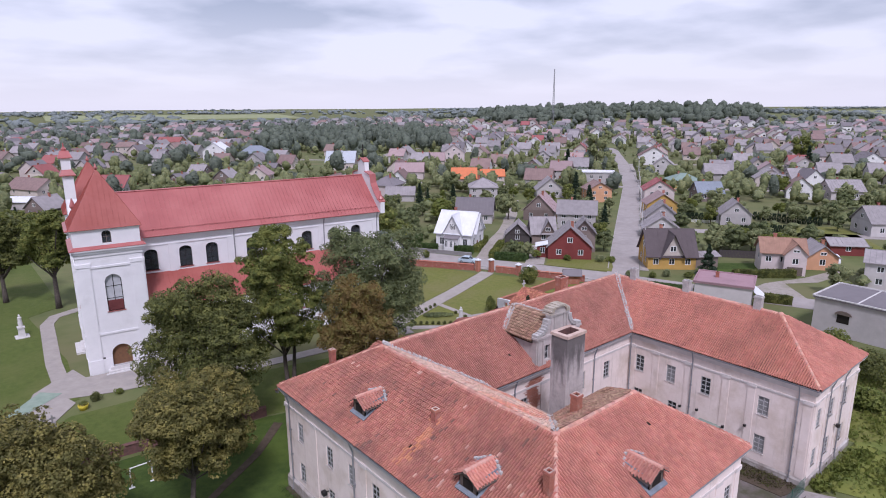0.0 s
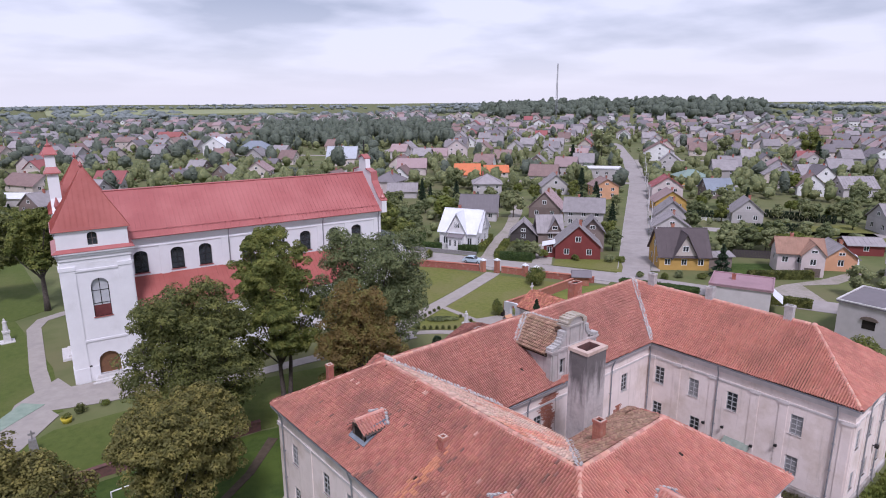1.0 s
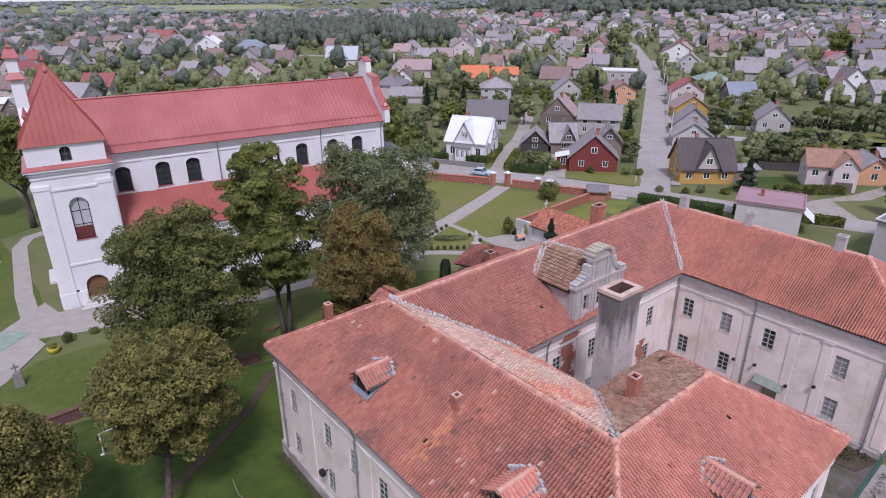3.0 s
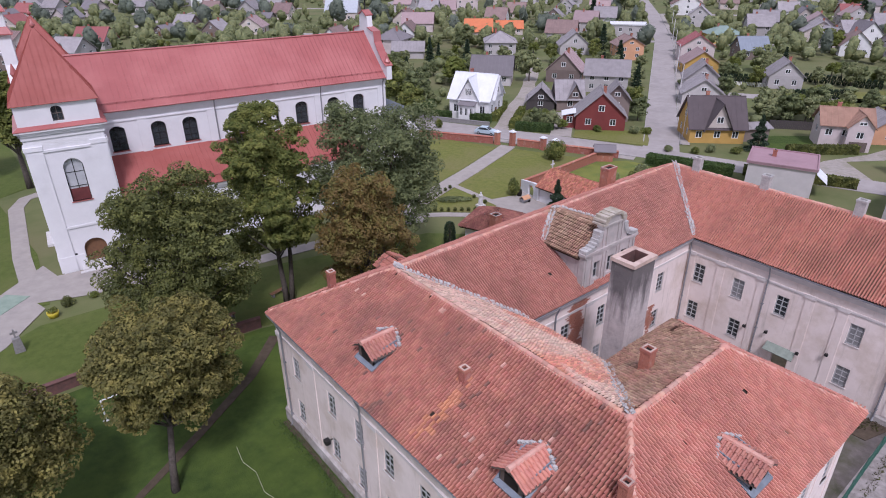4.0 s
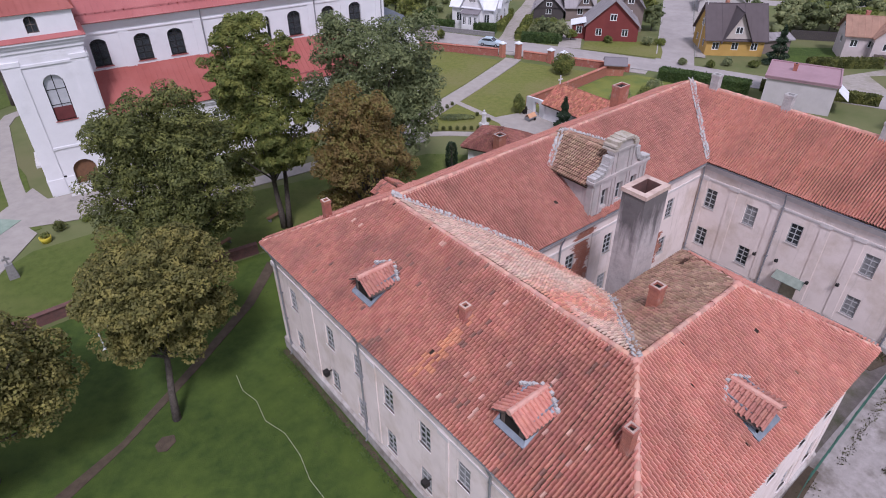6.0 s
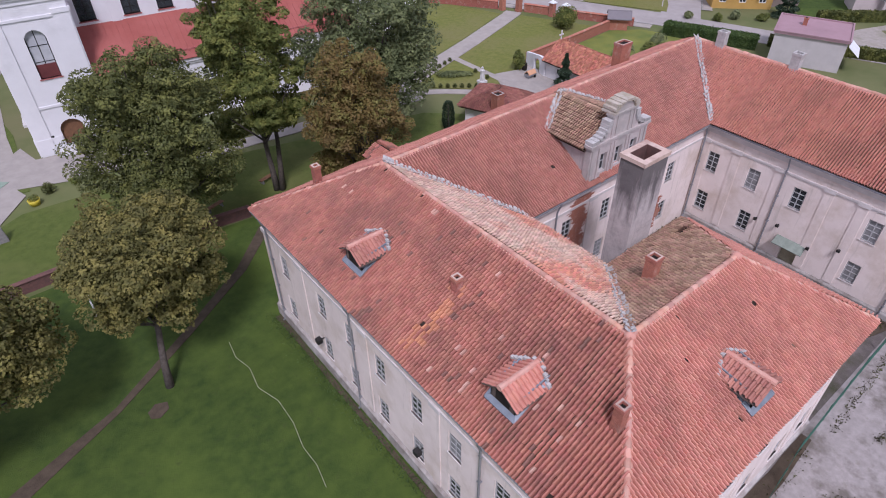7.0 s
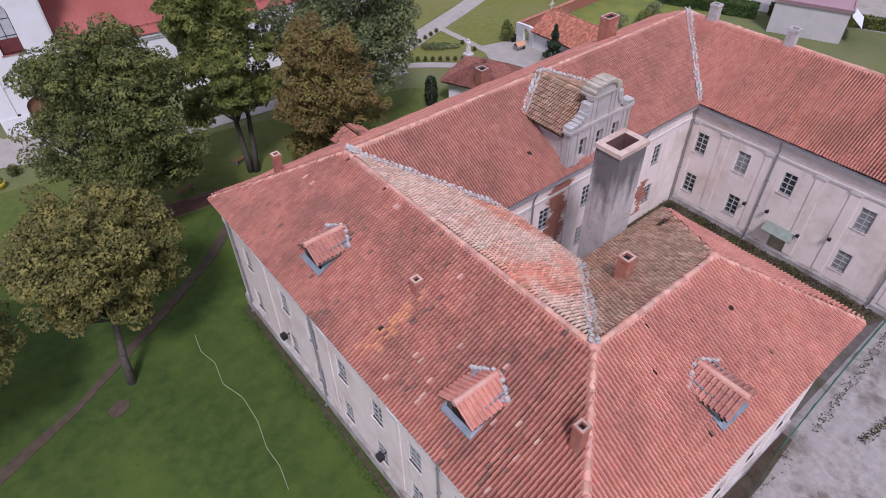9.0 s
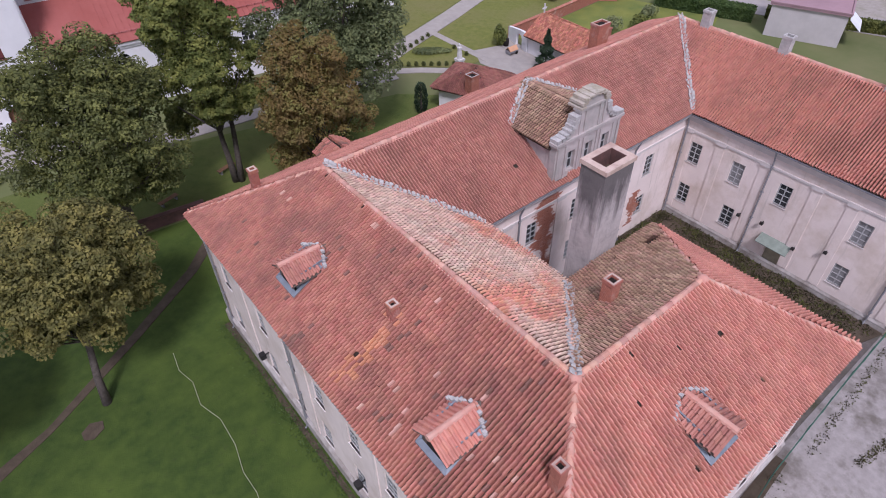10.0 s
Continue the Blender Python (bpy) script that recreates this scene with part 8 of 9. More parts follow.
# trees that stand out one by one in the gardens
for i, x, y, s_ in ((0, 129.6, 124.2, 1.0), (2, 111.0, 133.0, 1.35), (1, 82.0, 112.5, 0.75), (1, 84, 121, 0.9), (3, 92, 124, 0.85), (1, 88, 132, 1.0), (3, 99, 131, 0.8), (0, 76, 118, 0.8), (4, 269, 195, 1.55), (5, 239, 190, 1.1), (4, 342, 166, 1.1), (1, 375, 135, 1.5),
                    (5, 324, 113, 1.2), (2, 237, 91, 1.4), (0, 133.5, 63.5, 0.75), (3, 136.5, 60.5, 0.75), (0, 139.5, 58.0, 0.8), (2, 142, 56, 0.9), (3, 145, 59, 0.8), (0, 138, 65, 0.85), (2, 141.5, 62, 1.0), (0, 147, 66, 0.7), (3, 131, 68.5, 0.7), (2, 148, 55, 0.8),
                    (0, 151, 60, 0.6), (3, 155, 52, 0.6), (0, 160, 58, 0.55), (2, 165, 66, 0.6), (3, 146.5, 79, 0.7), (0, 122.5, 92.5, 0.5), (2, 121, 104, 0.6), (0, 125, 88, 0.5), (1, 140, 108, 0.5)):
    place_tree(i, x, y, s_)
for i in range(len(far_kinds)):
    if i not in first_tree:
        place_tree(i, 300 + 9 * i, 140, 0.8)
# clipped conifers in rows between the plots
row_tree = conifer("thuja_tree", "small columnar thuja in a garden row", 2.2, 0.55, LEAF_SPRUCE, 320, 500, 0.3, column=True)
tagged(row_tree, group="garden thuja rows")
rows_ = [(183.6 + k * 0.25, 76.4 - k * 1.25) for k in range(14)] + [(160 + k * 0.9, 71.0 - k * 0.85) for k in range(12)] + [(166 + k * 0.9, 90.5 - k * 0.9) for k in range(10)]
put(row_tree, *rows_[0])
for x, y in rows_[1:]:
    copy_thing(row_tree, Matrix.Translation((x, y, 0)))
patch("lawn", [(126.3, 59.2), (133.0, 53.0), (121.6, 47.6), (118.2, 55.2)], 0.05, GRASS_DARK, "bright green garden lawn behind a shed", "lawn")
patch("lawn", [(168.0, 91.0), (178.0, 82.0), (172, 78.5), (163, 87)], 0.05, GRASS, "green garden lawn with a picket fence", "lawn")
patch("lawn", [(150, 52), (175, 66), (190, 56), (168, 40)], 0.05, GRASS, "rough grass between garden plots", "lawn")
patch("driveway", [(121, 43.5), (126.5, 39.6), (136, 38.4), (150, 44), (146, 47), (137.5, 40.8), (128, 42.5), (118.5, 46.0), (107.5, 46.5), (108.5, 37.5), (113, 36)], 0.06, GRAVEL, "pale concrete driveway between houses", "driveway")
fence_board = thing("board_fence", (136, 57, 0), "dark grey board fence behind a lawn", "fence")
for k in range(40):
    t_ = k / 39
    x, y = 132.0 + 7.0 * t_, 61.5 - 9.5 * t_
    part("board", Geo().box(-0.14, -0.02, 0, 0.14, 0.02, 1.7).moved(Matrix.Translation((x, y, 0)) @ Matrix.Rotation(radians(-53.6), 4, "Z")), W_DARK, fence_board)
picket = thing("picket_fence", (168, 82, 0), "white picket fence across a garden", "fence")
for k in range(34):
    t_ = k / 33
    part("picket", Geo().box(-0.09, -0.02, 0, 0.09, 0.02, 0.95).moved(Matrix.Translation((165.6 + 5.4 * t_, 86.2 - 8.8 * t_, 0)) @ Matrix.Rotation(radians(-58), 4, "Z")), FRAME_WHITE, picket)
# a plastic greenhouse tunnel
gh = thing("greenhouse_tunnel", (143.5, 44.5, 0), "white plastic greenhouse tunnel in a garden", "greenhouse")
arch_ = [(1.4 * math.cos(math.pi * k / 10), 1.9 * math.sin(math.pi * k / 10)) for k in range(11)]
part("film_cover", Geo().slab([(0, a_, b_) for a_, b_ in arch_], (5.0, 0, 0)).moved(Matrix.Translation((141.5, 45.6, 0)) @ Matrix.Rotation(radians(-35), 4, "Z")), R_WHITE, gh, smooth=False)

# ---- churchyard wall, gate, outbuildings, small things ----
def brick_wall(name, pts, high, thick, label, mat=None, cope=True, seed=3):
    """A garden wall of brick courses with a coping."""
    root = thing(name, (*pts[0], 0), label, "wall")
    for (xa, ya), (xb, yb) in zip(pts, pts[1:]):
        L = math.hypot(xb - xa, yb - ya)
        m = face_frame((xa, ya), (xb, yb))
        left, right = [], []
        for k in range(int(high / 0.16)):
            z = k * 0.16
            left += [(0, 0.0, z), (0, 0.0, z + 0.13), (0, 0.014, z + 0.13), (0, 0.014, z + 0.16)]
            right += [(0, thick, z), (0, thick, z + 0.13), (0, thick - 0.014, z + 0.13), (0, thick - 0.014, z + 0.16)]
        part("courses", Geo().slab(left + right[::-1], (L, 0, 0)).moved(m), mat or BRICK, root)
        if cope:
            part("coping", Geo().slab([(0, -0.08, high), (L, -0.08, high), (L, thick / 2, high + 0.14), (0, thick / 2, high + 0.14)], (0, 0, -0.07)).slab([(0, thick / 2, high + 0.14), (L, thick / 2, high + 0.14), (L, thick + 0.08, high), (0, thick + 0.08, high)], (0, 0, -0.07)).moved(m), mat or BRICK, root)
    return root


brick_wall("brick_wall", [(70.5, 107.0), (76.6, 99.6), (83.2, 89.2)], 1.3, 0.4, "red brick churchyard wall along the street")
brick_wall("brick_wall", [(85.6, 85.4), (87.6, 81.2)], 1.3, 0.4, "red brick churchyard wall beside the gate")
brick_wall("brick_wall", [(88.8, 78.8), (93.6, 69.2)], 1.2, 0.4, "red brick churchyard wall along the street")
brick_wall("brick_wall", [(89.6, 71.0), (80.0, 70.2), (70.2, 69.6)], 1.5, 0.4, "old red brick wall between lawns")
for x, y, h in ((83.6, 88.5, 2.3), (85.2, 86.2, 2.5), (87.6, 80.9, 2.1), (88.7, 79.0, 1.9)):
    p = thing("gate_pier", (x, y, 0), "square red brick gate pier with a pale cap", "gate pier", "gate piers")
    part("shaft", Geo().box(x - 0.4, y - 0.4, 0, x + 0.4, y + 0.4, h).box(x - 0.46, y - 0.46, 0, x + 0.46, y + 0.46, 0.3), BRICK, p)
    part("cap", Geo().taper(x, y, h, h + 0.12, 0.52, 0.52, 0.52, 0.52).taper(x, y, h + 0.12, h + 0.45, 0.48, 0.48, 0.05, 0.05), R_WHITE, p)
shed_ = house("old red brick shed by the wall", (89.5, 70.7), (91.3, 68.6), 2.3, 1.9, 2.5, "x", BRICK, R_DARK, 0, 0, chim=0, name="shed", door=False)

# the outbuilding with an orange tiled roof behind the north wing, and the round dark-roofed one
ob1, om, oW = house("white outbuilding with orange clay tile roof", (68.9, 64.6), (68.9, 55.2), 5.0, 2.4, 4.1, "x", WHITE_WALL, UNDER, 2, 1, ((0.9, 1.8),), chim=0, corrug=False, name="outbuilding")
ORANGE_TILE = material("orange_pantile", (0.56, 0.26, 0.18), (0.42, 0.15, 0.10), 2.2, 0.7, island=0.3)
for a, b, up_ in ((Vector((68.35, 64.9, 2.3)), Vector((68.35, 54.8, 2.3)), Vector((3.05, 0, 2.05))), (Vector((74.45, 54.8, 2.3)), Vector((74.45, 64.9, 2.3)), Vector((-3.05, 0, 2.05)))):
    roof_slope(ob1, a, b, [(0, 0), ((b - a).length, 0), ((b - a).length, up_.length), (0, up_.length)], up_, ORANGE_TILE, name="tiled_slope")
chimney(ob1, om, 9.0, 3.3, 3.5, 5.2, BRICK, 0.75)
ob2, om2, oW2 = house("small white outbuilding with dark red hipped roof", (51.4, 60.6), (53.8, 55.2), 5.2, 2.6, 4.3, "x", WHITE_WALL, R_BROWN, 1, 1, ((1.0, 2.0),), kind="hip", chim=0, name="outbuilding")
DEEP_TILE = material("deep_red_tile", (0.27, 0.105, 0.085), (0.36, 0.16, 0.13), 2.0, 0.8, patch=(0.20, 0.085, 0.07), patch_scale=0.6, island=0.18)
rim2 = [om2 @ Vector(q) for q in ((-0.6, -0.6, 2.75), (oW2 + 0.6, -0.6, 2.75), (oW2 + 0.6, 5.8, 2.75), (-0.6, 5.8, 2.75))]
peak2 = om2 @ Vector((oW2 / 2, 2.6, 4.55))
for a, b in zip(rim2, rim2[1:] + rim2[:1]):
    up_ = peak2 - (a + b) / 2
    roof_slope(ob2, a, b, [(0, 0), ((b - a).length, 0), ((b - a).length / 2, up_.length)], up_, DEEP_TILE, name="tiled_slope")
brick_chimney(52.9, 57.0, 2.8, 5.0, 1.0, 1.0, BRICK, ob2)
yw = thing("yard_wall", (67.4, 65, 0), "low white wall with a stepped coping beside the yard", "wall")
part("wall_body", Geo().slab([(0, 0, 0), (2.1, 0, 0), (2.1, 0, 1.1)] + [(2.85 - 0.75 * math.cos(a_), 0, 1.1 + 0.7 * math.sin(a_)) for a_ in (0.5, 1.0, 1.57, 2.14, 2.64)] + [(3.6, 0, 1.1), (3.6, 0, 0), (4.85, 0, 0), (4.85, 0, 2.4), (3.2, 0, 2.3), (0, 0, 1.7)], (0, 0.35, 0)).moved(face_frame((70.1, 69.4), (68.75, 64.7))), WHITE_WALL, yw)
cart = thing("garden_cart", (67.2, 66.2, 0), "small garden cart with an orange cover", "cart")
part("cover", Geo().slab([(-0.7, -0.45, 0.55), (0.7, -0.45, 0.55), (0.7, 0.0, 1.0), (-0.7, 0.0, 1.0)], (0, 0, -0.05)).slab([(-0.7, 0, 1.0), (0.7, 0, 1.0), (0.7, 0.45, 0.55), (-0.7, 0.45, 0.55)], (0, 0, -0.05)).moved(Matrix.Translation((67.2, 65.7, 0.08))), W_PEACH, cart)
part("tray", Geo().box(-0.7, -0.45, 0.25, 0.7, 0.45, 0.5).moved(Matrix.Translation((67.2, 65.7, 0.08))), PIPE, cart)
for a_ in (-0.48, 0.48):
    part("wheel", Geo().tube([(67.2 + 0.35, 65.7 + a_, 0.28), (67.2 + 0.35, 65.7 + a_ * 1.12, 0.28)], 0.2, 10), DARK, cart)
part("leg", Geo().box(66.6, 65.3, 0.07, 66.66, 66.1, 0.35), PIPE, cart)
solid("water_barrel", Geo().lathe(68.3, 67.9, [(0.32, 0.05), (0.38, 0.4), (0.38, 0.7), (0.33, 1.0)], 12), DARK, "dark plastic water barrel beside the wall", "barrel", smooth=True)
# stair annex against the north slope of the west wing
an = thing("roof_annex", (30.0, 46.0, 0), "small tiled roof of a stair annex behind the ridge", "annex")
part("wall", Geo().box(30.1, 44.9, 9.0, 31.9, 46.9, 10.3), PLASTER, an)
for s in (-1, 1):
    xx = 31.0 + s * 1.15
    a, b = (Vector((xx, 44.4, 10.2)), Vector((xx, 47.2, 10.2)))
    if s < 0:
        a, b = b, a
    roof_slope(an, a, b, [(0, 0), (2.8, 0), (2.8, 1.35), (0, 1.35)], (-s * 1.15, 0, 0.7), TILE_WORN, name="annex_slope")

# flower garden
box_ball = bush("box_ball", "clipped round box bush in the flower garden", 0.34, 0.34, 0.75, LEAF_DARK, 200, 260, 0.14)
tagged(box_ball, group="box balls of the flower garden")
balls = [(56.2 + k * 1.26, 74.6 + k * 0.42) for k in range(6)] + [(54.6 + k * 0.72, 71.9 - k * 0.58) for k in range(9)] + [(62.6, 69.0), (62.7, 71.5)]
put(box_ball, *balls[0])
for x, y in balls[1:]:
    copy_thing(box_ball, Matrix.Translation((x, y, 0)))
put(bush("flower_bed", "low bed of grey-green flowering plants", 2.7, 1.1, 0.6, LEAF_BLUE, 201, 1500, 0.2, "flower bed"), 59.7, 72.6, 0.07, radians(-40))
put(bush("garden_bush", "round green bush on the lawn", 1.7, 1.7, 2.7, LEAF_MID, 202, 2800, 0.24), 84.6, 75.8, 0, 0, 1.3)
put(bush("garden_bush", "loose green bush by the path", 1.1, 1.1, 2.9, LEAF_MID, 203, 1600, 0.24), 67.6, 68.6)
put(conifer("spruce_tree", "young spruce beside the outbuilding", 5.2, 1.6, LEAF_SPRUCE, 204, 3200, 0.32), 66.8, 59.6)
put(conifer("thuja_tree", "dark columnar thuja behind the roof", 3.4, 0.7, LEAF_SPRUCE, 205, 1800, 0.22, column=True), 49.6, 61.4)
put(conifer("thuja_tree", "dark columnar thuja by the chestnuts", 3.2, 0.7, LEAF_SPRUCE, 206, 1500, 0.22, column=True), 37.5, 57.0)
put(conifer("thuja_tree", "green columnar thuja by the wing's corner", 3.6, 0.8, LEAF_MID, 207, 1500, 0.22, column=True), 26.8, 52.0)
put(conifer("spruce_tree", "dense spruce before the ochre house", 6.4, 2.2, LEAF_SPRUCE, 208, 3600, 0.38), 115.6, 56.0)
put(bush("box_ball_dark", "dark clipped ball bush by the forecourt", 0.75, 0.75, 1.1, LEAF_DARK, 209, 700, 0.18), 11.1, 76.4)
put(bush("flower_cluster", "low green flowers standing in a yellow tub", 0.5, 0.5, 0.5, LEAF_MID, 210, 400, 0.14, "flowers"), 9.4, 75.0, 0.55)
solid("flower_tub", Geo().lathe(9.4, 75.0, [(0.42, 0.03), (0.52, 0.35), (0.56, 0.62), (0.50, 0.62), (0.46, 0.5)], 14), material("yellow_plastic", (0.58, 0.48, 0.05), (0.50, 0.40, 0.04), 3.0, 0.5, bump=0), "round yellow tub on the grass by the forecourt", "flower tub", smooth=True)
put(bush("flower_tub", "yellow flowers by the forecourt", 0.6, 0.6, 0.7, LEAF_YELLOW, 211, 500, 0.16), 13.4, 76.6)


def statue(x, y, base_h, fig_h, label):
    """A robed figure reduced to a plain turned shape on a plinth, one mesh."""
    g = Geo()
    g.taper(x, y, 0, 0.15, 0.9, 0.9, 0.9, 0.9).taper(x, y, 0.15, base_h * 0.85, 0.45, 0.45, 0.38, 0.38).taper(x, y, base_h * 0.85, base_h, 0.48, 0.48, 0.48, 0.48)
    z = base_h
    g.lathe(x, y, [(0.34, z), (0.30, z + fig_h * 0.3), (0.24, z + fig_h * 0.55), (0.30, z + fig_h * 0.74), (0.12, z + fig_h * 0.82), (0.15, z + fig_h * 0.92), (0.03, z + fig_h)], 10)
    return solid("statue", g, STONE, label, "statue")


statue(7.0, 106.4, 1.7, 1.9, "pale stone statue on a plinth on the lawn")
statue(59.2, 66.4, 1.6, 1.8, "white stone statue by the flower garden")


def cross_stone(x, y, h, label, mat):
    g = Geo().taper(x, y, 0, h * 0.62, 0.42, 0.32, 0.3, 0.24)
    z = h * 0.62
    g.box(x - 0.07, y - 0.06, z, x + 0.07, y + 0.06, h).box(x - 0.3, y - 0.055, z + (h - z) * 0.5, x - 0.07, y + 0.055, z + (h - z) * 0.72).box(x + 0.07, y - 0.055, z + (h - z) * 0.5, x + 0.3, y + 0.055, z + (h - z) * 0.72)
    return solid("cross", g, mat, label, "cross")


cross_stone(5.9, 70.4, 2.4, "dark memorial cross on a stone pedestal", STONE_GREY)
solid("roof_cross", Geo().box(71.33, 64.62, 4.3, 71.47, 64.74, 5.6).box(71.02, 64.63, 4.95, 71.33, 64.73, 5.12).box(71.47, 64.63, 4.95, 71.78, 64.73, 5.12), STONE, "white cross on the gable of an outbuilding", "cross")

# garden wall behind the chestnuts, goal posts, benches
brick_wall("garden_wall", [(-20, 61.2), (10.2, 61.6), (24.6, 59.9)], 1.1, 0.35, "low dark brick wall below the church lawn", BRICK_DARK)
goal = thing("goal_posts", (10.6, 55.4, 0), "white-painted goal frame on the grass", "goal")
for x in (9.7, 11.5):
    part("post", Geo().tube([(x, 55.4, -0.1), (x, 55.4, 2.0)], 0.06, 8), FRAME_WHITE, goal)
    part("foot", Geo().box(x - 0.25, 55.3, 0.03, x + 0.25, 55.5, 0.09), FRAME_WHITE, goal)
part("crossbar", Geo().tube([(9.7, 55.4, 2.0), (11.5, 55.4, 2.0)], 0.06, 8), FRAME_WHITE, goal)


def bench(x, y, turn, label):
    m = Matrix.Translation((x, y, 0)) @ Matrix.Rotation(turn, 4, "Z")
    b = thing("park_bench", (x, y, 0), label, "bench", "benches under the trees")
    for k in range(3):
        part("slat", Geo().box(-0.95, -0.24 + k * 0.17, 0.44, 0.95, -0.10 + k * 0.17, 0.49).moved(m), WOOD_BROWN, b)
    for u in (-0.7, 0.7):
        part("leg", Geo().box(u - 0.06, -0.22, 0, u + 0.06, 0.22, 0.44).moved(m), STONE_GREY, b)


bench(28.6, 64.6, 0.3, "brown wooden bench beside a tree trunk")
bench(22.5, 63.2, 0.3, "low wooden bench on the lawn")

# green wire fence along the south yard
fence = thing("wire_fence", (44, 15.6, 0), "green wire mesh fence on thin posts", "fence")
GREEN_WIRE = material("green_coated_wire", (0.03, 0.10, 0.075), (0.045, 0.12, 0.09), 3.0, 0.5)
fp = [(34.0, 15.0), (39.2, 15.55), (43.0, 15.7), (48.8, 15.9), (54.9, 16.0)]
for (xa, ya), (xb, yb) in zip(fp, fp[1:]):
    n = max(1, int(math.hypot(xb - xa, yb - ya) / 2.4))
    for i in range(n):
        x, y = xa + (xb - xa) * i / n, ya + (yb - ya) * i / n
        part("post", Geo().tube([(x, y, 0), (x, y, 1.7)], 0.035, 6), GREEN_WIRE, fence)
    g = Geo()
    for z in np.arange(0.1, 1.66, 0.2):
        g.tube([(xa, ya, z), (xb, yb, z)], 0.012, 4)
    L = math.hypot(xb - xa, yb - ya)
    for u in np.arange(0, L, 0.2):
        x, y = xa + (xb - xa) * u / L, ya + (yb - ya) * u / L
        g.tube([(x, y, 0.1), (x, y, 1.65)], 0.010, 4)
    part("mesh_panel", g, GREEN_WIRE, fence)


def lamp_post(x, y, high, label, arm=1.2, turn=0.0, mat=None):
    p = thing("street_lamp", (x, y, 0), label, "lamp post", "lamp posts of the street")
    part("pole", Geo().tube([(x, y, 0), (x, y, high)], [0.13, 0.09], 8), mat or STONE, p)
    dx, dy = math.cos(turn), math.sin(turn)
    part("arm", Geo().tube([(x, y, high - 0.1), (x + dx * arm * 0.5, y + dy * arm * 0.5, high + 0.35), (x + dx * arm, y + dy * arm, high + 0.45)], 0.04, 6), PIPE, p)
    part("lamp_head", Geo().taper(x + dx * arm, y + dy * arm, high + 0.36, high + 0.5, 0.22, 0.14, 0.16, 0.1), PIPE, p)


for k in range(6):
    s = 6 + k * 32
    lamp_post(106.7 + s * math.cos(radians(33.0)) + 4.0 * math.sin(radians(33)), 69.4 + s * math.sin(radians(33.0)) - 4.0 * math.cos(radians(33)), 8.0, "tall grey concrete street lamp post", 1.3, radians(123))

# a parked pale blue car behind the churchyard wall
def car(x, y, turn, paint, label):
    m = Matrix.Translation((x, y, 0.065)) @ Matrix.Rotation(turn, 4, "Z")
    c = thing("parked_car", (x, y, 0), label, "car")
    L, w = 4.2, 0.83
    prof = [(-2.1, 0.35), (-2.1, 0.75), (-1.95, 0.92), (-1.35, 0.98), (1.2, 0.95), (2.0, 0.78), (2.1, 0.6), (2.1, 0.35)]
    part("body", Geo().slab([(a, -w, b) for a, b in prof][::-1], (0, 2 * w, 0)).moved(m), paint, c)
    cab = [(-1.75, 0.97), (-1.15, 1.42), (0.2, 1.45), (0.95, 0.96)]
    part("cabin", Geo().slab([(a, -w * 0.9, b) for a, b in cab][::-1], (0, 1.8 * w, 0)).moved(m), paint, c)
    for s in (-1, 1):
        part("side_window", Geo().slab([(a * 0.92 - 0.02, s * w * 0.91, 1.0 + (b - 0.97) * 0.88) for a, b in cab], (0, -s * 0.02, 0)).moved(m), GLASS, c)
    part("windscreen", Geo().slab([(0.93, -0.62, 1.0), (0.93, 0.62, 1.0), (0.30, 0.6, 1.42), (0.30, -0.6, 1.42)], (-0.03, 0, 0.0)).moved(m), GLASS, c)
    for a in (-1.3, 1.3):
        for s in (-1, 1):
            ty = part("wheel", Geo().tube([(a, s * (w - 0.18), 0.31), (a, s * (w + 0.01), 0.31)], 0.31, 12).moved(m), DARK, c)
            part("rim", Geo().tube([(a, s * (w + 0.005), 0.31), (a, s * (w + 0.02), 0.31)], 0.19, 10).moved(m), PIPE, ty)


car(86.5, 94.6, radians(-64), plain("pale_blue_paint", (0.45, 0.55, 0.62), 0.35, bump=0), "pale blue car parked behind the brick wall")

# hedges and shrubs by the near houses
hedge([(81.6, 117.4), (84.2, 113.4), (88.3, 107.2)], 1.2, 1.7, LEAF_HEDGE, "clipped dark green hedge before the white villa", 1, 90)
hedge([(84.6, 113.9), (92.5, 119.0)], 1.2, 1.7, LEAF_HEDGE, "clipped hedge at the side of a garden", 11, 80)
hedge([(90.4, 103.6), (92.9, 100.0)], 1.2, 1.7, LEAF_HEDGE, "clipped dark green hedge beside a porch", 2, 90)
hedge([(94.3, 100.6), (104.5, 108.0)], 1.3, 1.4, LEAF_MID, "loose green hedge along a gravel lane", 12, 70, 0.2)
hedge([(92.9, 93.0), (97.2, 87.6)], 1.2, 1.6, LEAF_HEDGE, "clipped green hedge beside the street", 3, 90)
hedge([(97.8, 88.2), (103.5, 93.2)], 1.0, 1.3, LEAF_HEDGE, "clipped hedge beside a driveway", 13, 80)
hedge([(93.4, 94.4), (104.6, 102.4)], 1.2, 1.2, LEAF_MID, "loose bushes along a gravel lane", 14, 60, 0.22)
hedge([(94.8, 64.4), (97.3, 57.9), (99.6, 52.0)], 2.0, 1.7, LEAF_HEDGE, "broad rounded hedge by the street corner", 6, 80)
low = thing("garden_wall", (83.9, 111.6, 0), "low grey stone wall below a garden hedge", "wall")
part("wall_body", Geo().box(0, 0, 0, 15.6, 0.4, 0.75).box(-0.02, -0.05, 0.75, 15.6, 0.45, 0.85).moved(face_frame((83.7, 112.2), (90.9, 98.2))), STONE_GREY, low)
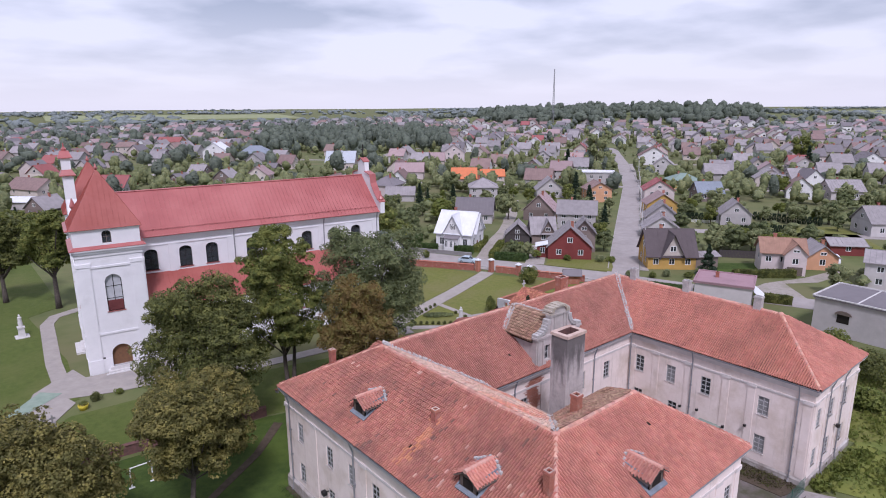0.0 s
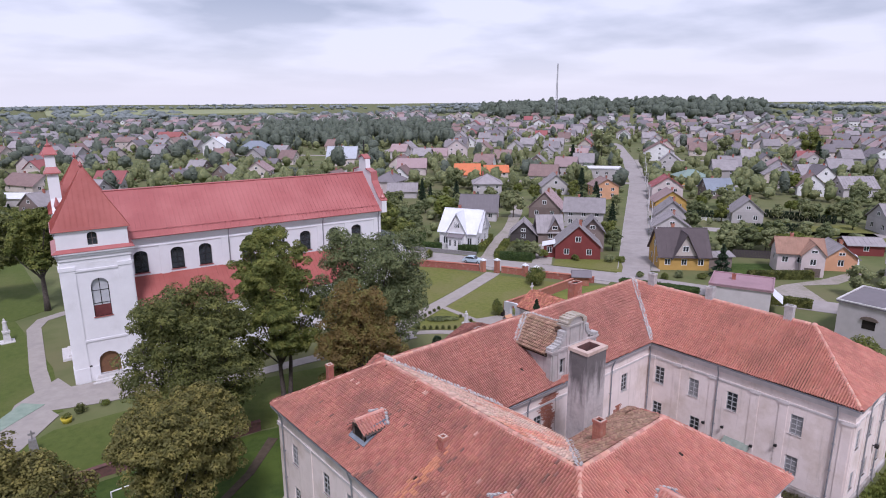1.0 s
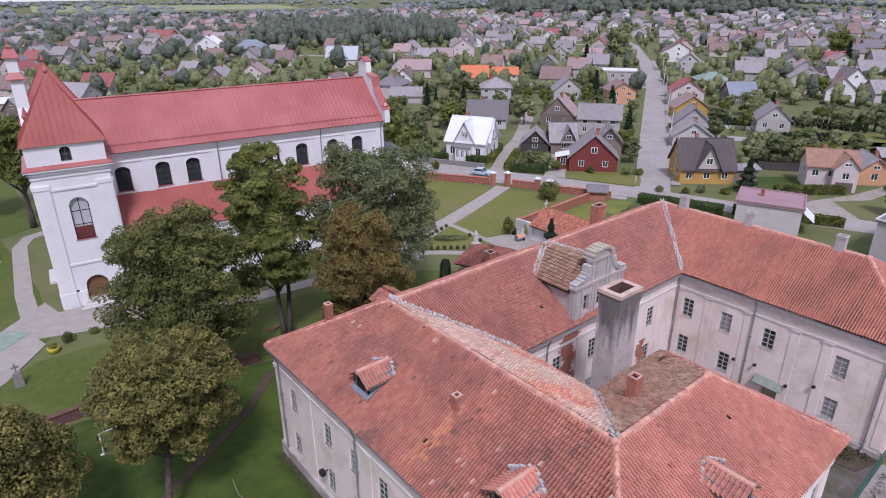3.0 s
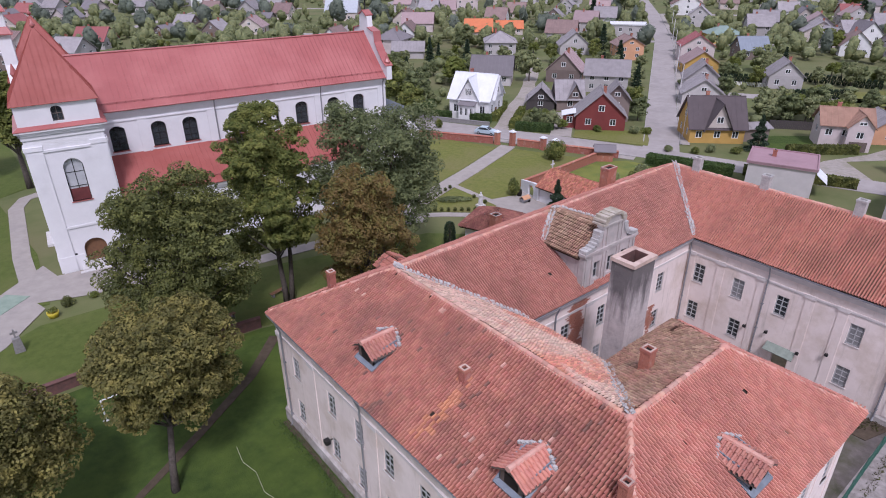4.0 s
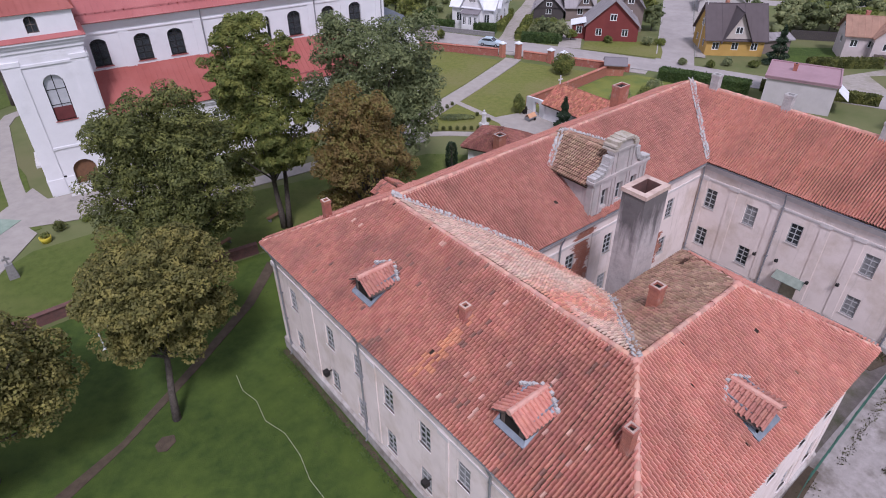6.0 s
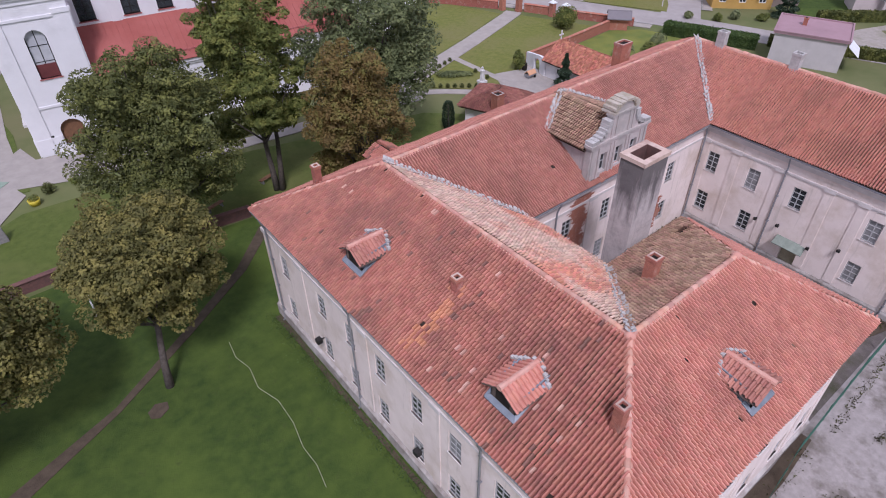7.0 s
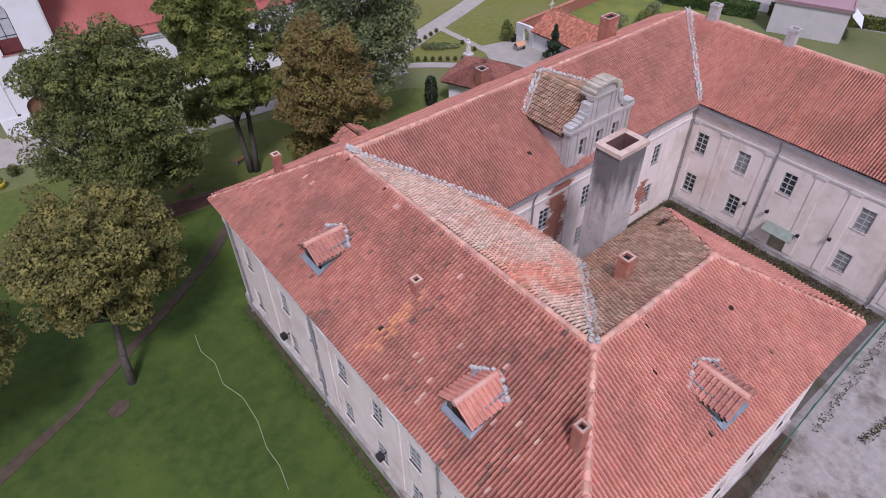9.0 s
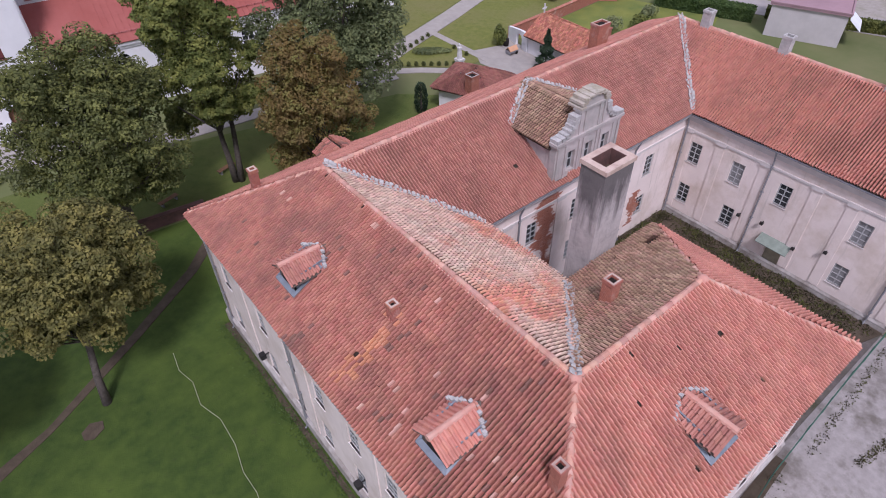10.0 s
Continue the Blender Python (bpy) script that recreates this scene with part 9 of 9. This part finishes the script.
hedge([(102.0, 51.6), (108.6, 37.5)], 1.0, 1.5, LEAF_DARK, "clipped green hedge beside a garden", 4)
hedge([(118.0, 52.0), (127.0, 44.0)], 1.2, 1.5, LEAF_DARK, "tall clipped garden hedge", 5)
# radio mast on the hill
mast = thing("radio_mast", (614, 514, 0), "tall lattice radio mast on the wooded hill", "mast")
mx, my = 614.0, 514.0
mz = land_height(mx, my)
g = Geo()
for k in range(3):
    a = 2 * math.pi * k / 3
    g.tube([(mx + 1.6 * math.cos(a), my + 1.6 * math.sin(a), mz), (mx + 0.5 * math.cos(a), my + 0.5 * math.sin(a), mz + 66)], 0.22, 5)
for j in range(24):
    z0, z1 = mz + j * 2.7, mz + (j + 1) * 2.7
    r0, r1 = 1.6 - 1.1 * j / 24, 1.6 - 1.1 * (j + 1) / 24
    for k in range(3):
        a, b = 2 * math.pi * k / 3, 2 * math.pi * (k + 1) / 3
        g.tube([(mx + r0 * math.cos(a), my + r0 * math.sin(a), z0), (mx + r1 * math.cos(b), my + r1 * math.sin(b), z1)], 0.12, 4)
part("lattice", g, PIPE, mast)

for k, (x, y, a_, h_, mt) in enumerate(((73.0, 20.5, 2.2, 3.2, LEAF_MID), (76.5, 17.5, 2.4, 2.8, LEAF_YELLOW), (79.5, 23.0, 3.0, 4.6, LEAF_MID), (84.5, 19.0, 3.0, 4.2, LEAF_DARK), (88.5, 24.5, 2.6, 4.6, LEAF_MID), (75.0, 26.5, 2.2, 3.6, LEAF_DARK))):
    put(bush("wild_bush", "unkempt green bush behind the east wing", a_, a_, h_, mt, 330 + k, 2600, 0.32), x, y)
for k, (x, y, a_, h_, mt) in enumerate(((103.5, 66.0, 0.8, 1.2, LEAF_TOWN), (106.0, 62.0, 0.9, 1.4, LEAF_MID), (108.8, 60.6, 1.0, 1.5, LEAF_TOWN), (111.5, 57.6, 0.9, 1.3, LEAF_MID), (104.0, 82.0, 1.0, 1.3, LEAF_MID), (108.5, 76.4, 1.1, 1.6, LEAF_TOWN), (110.2, 74.8, 1.0, 1.4, LEAF_YELLOW),
                                        (99.0, 95.6, 1.0, 1.3, LEAF_TOWN), (103.0, 98.0, 1.3, 1.8, LEAF_MID), (105.5, 97.0, 1.2, 1.5, LEAF_YELLOW), (101.6, 94.8, 0.9, 1.1, LEAF_TOWN), (82.5, 104.0, 1.0, 2.0, LEAF_MID), (79.0, 60.5, 1.3, 1.8, LEAF_MID), (82.0, 62.0, 1.6, 2.0, LEAF_TOWN), (86.0, 60.5, 1.5, 1.9, LEAF_MID), (90.0, 62.0, 1.3, 1.7, LEAF_TOWN))):
    put(bush("garden_shrub", "leafy shrub in a garden border", a_, a_, h_, mt, 350 + k, 900, 0.26), x, y)
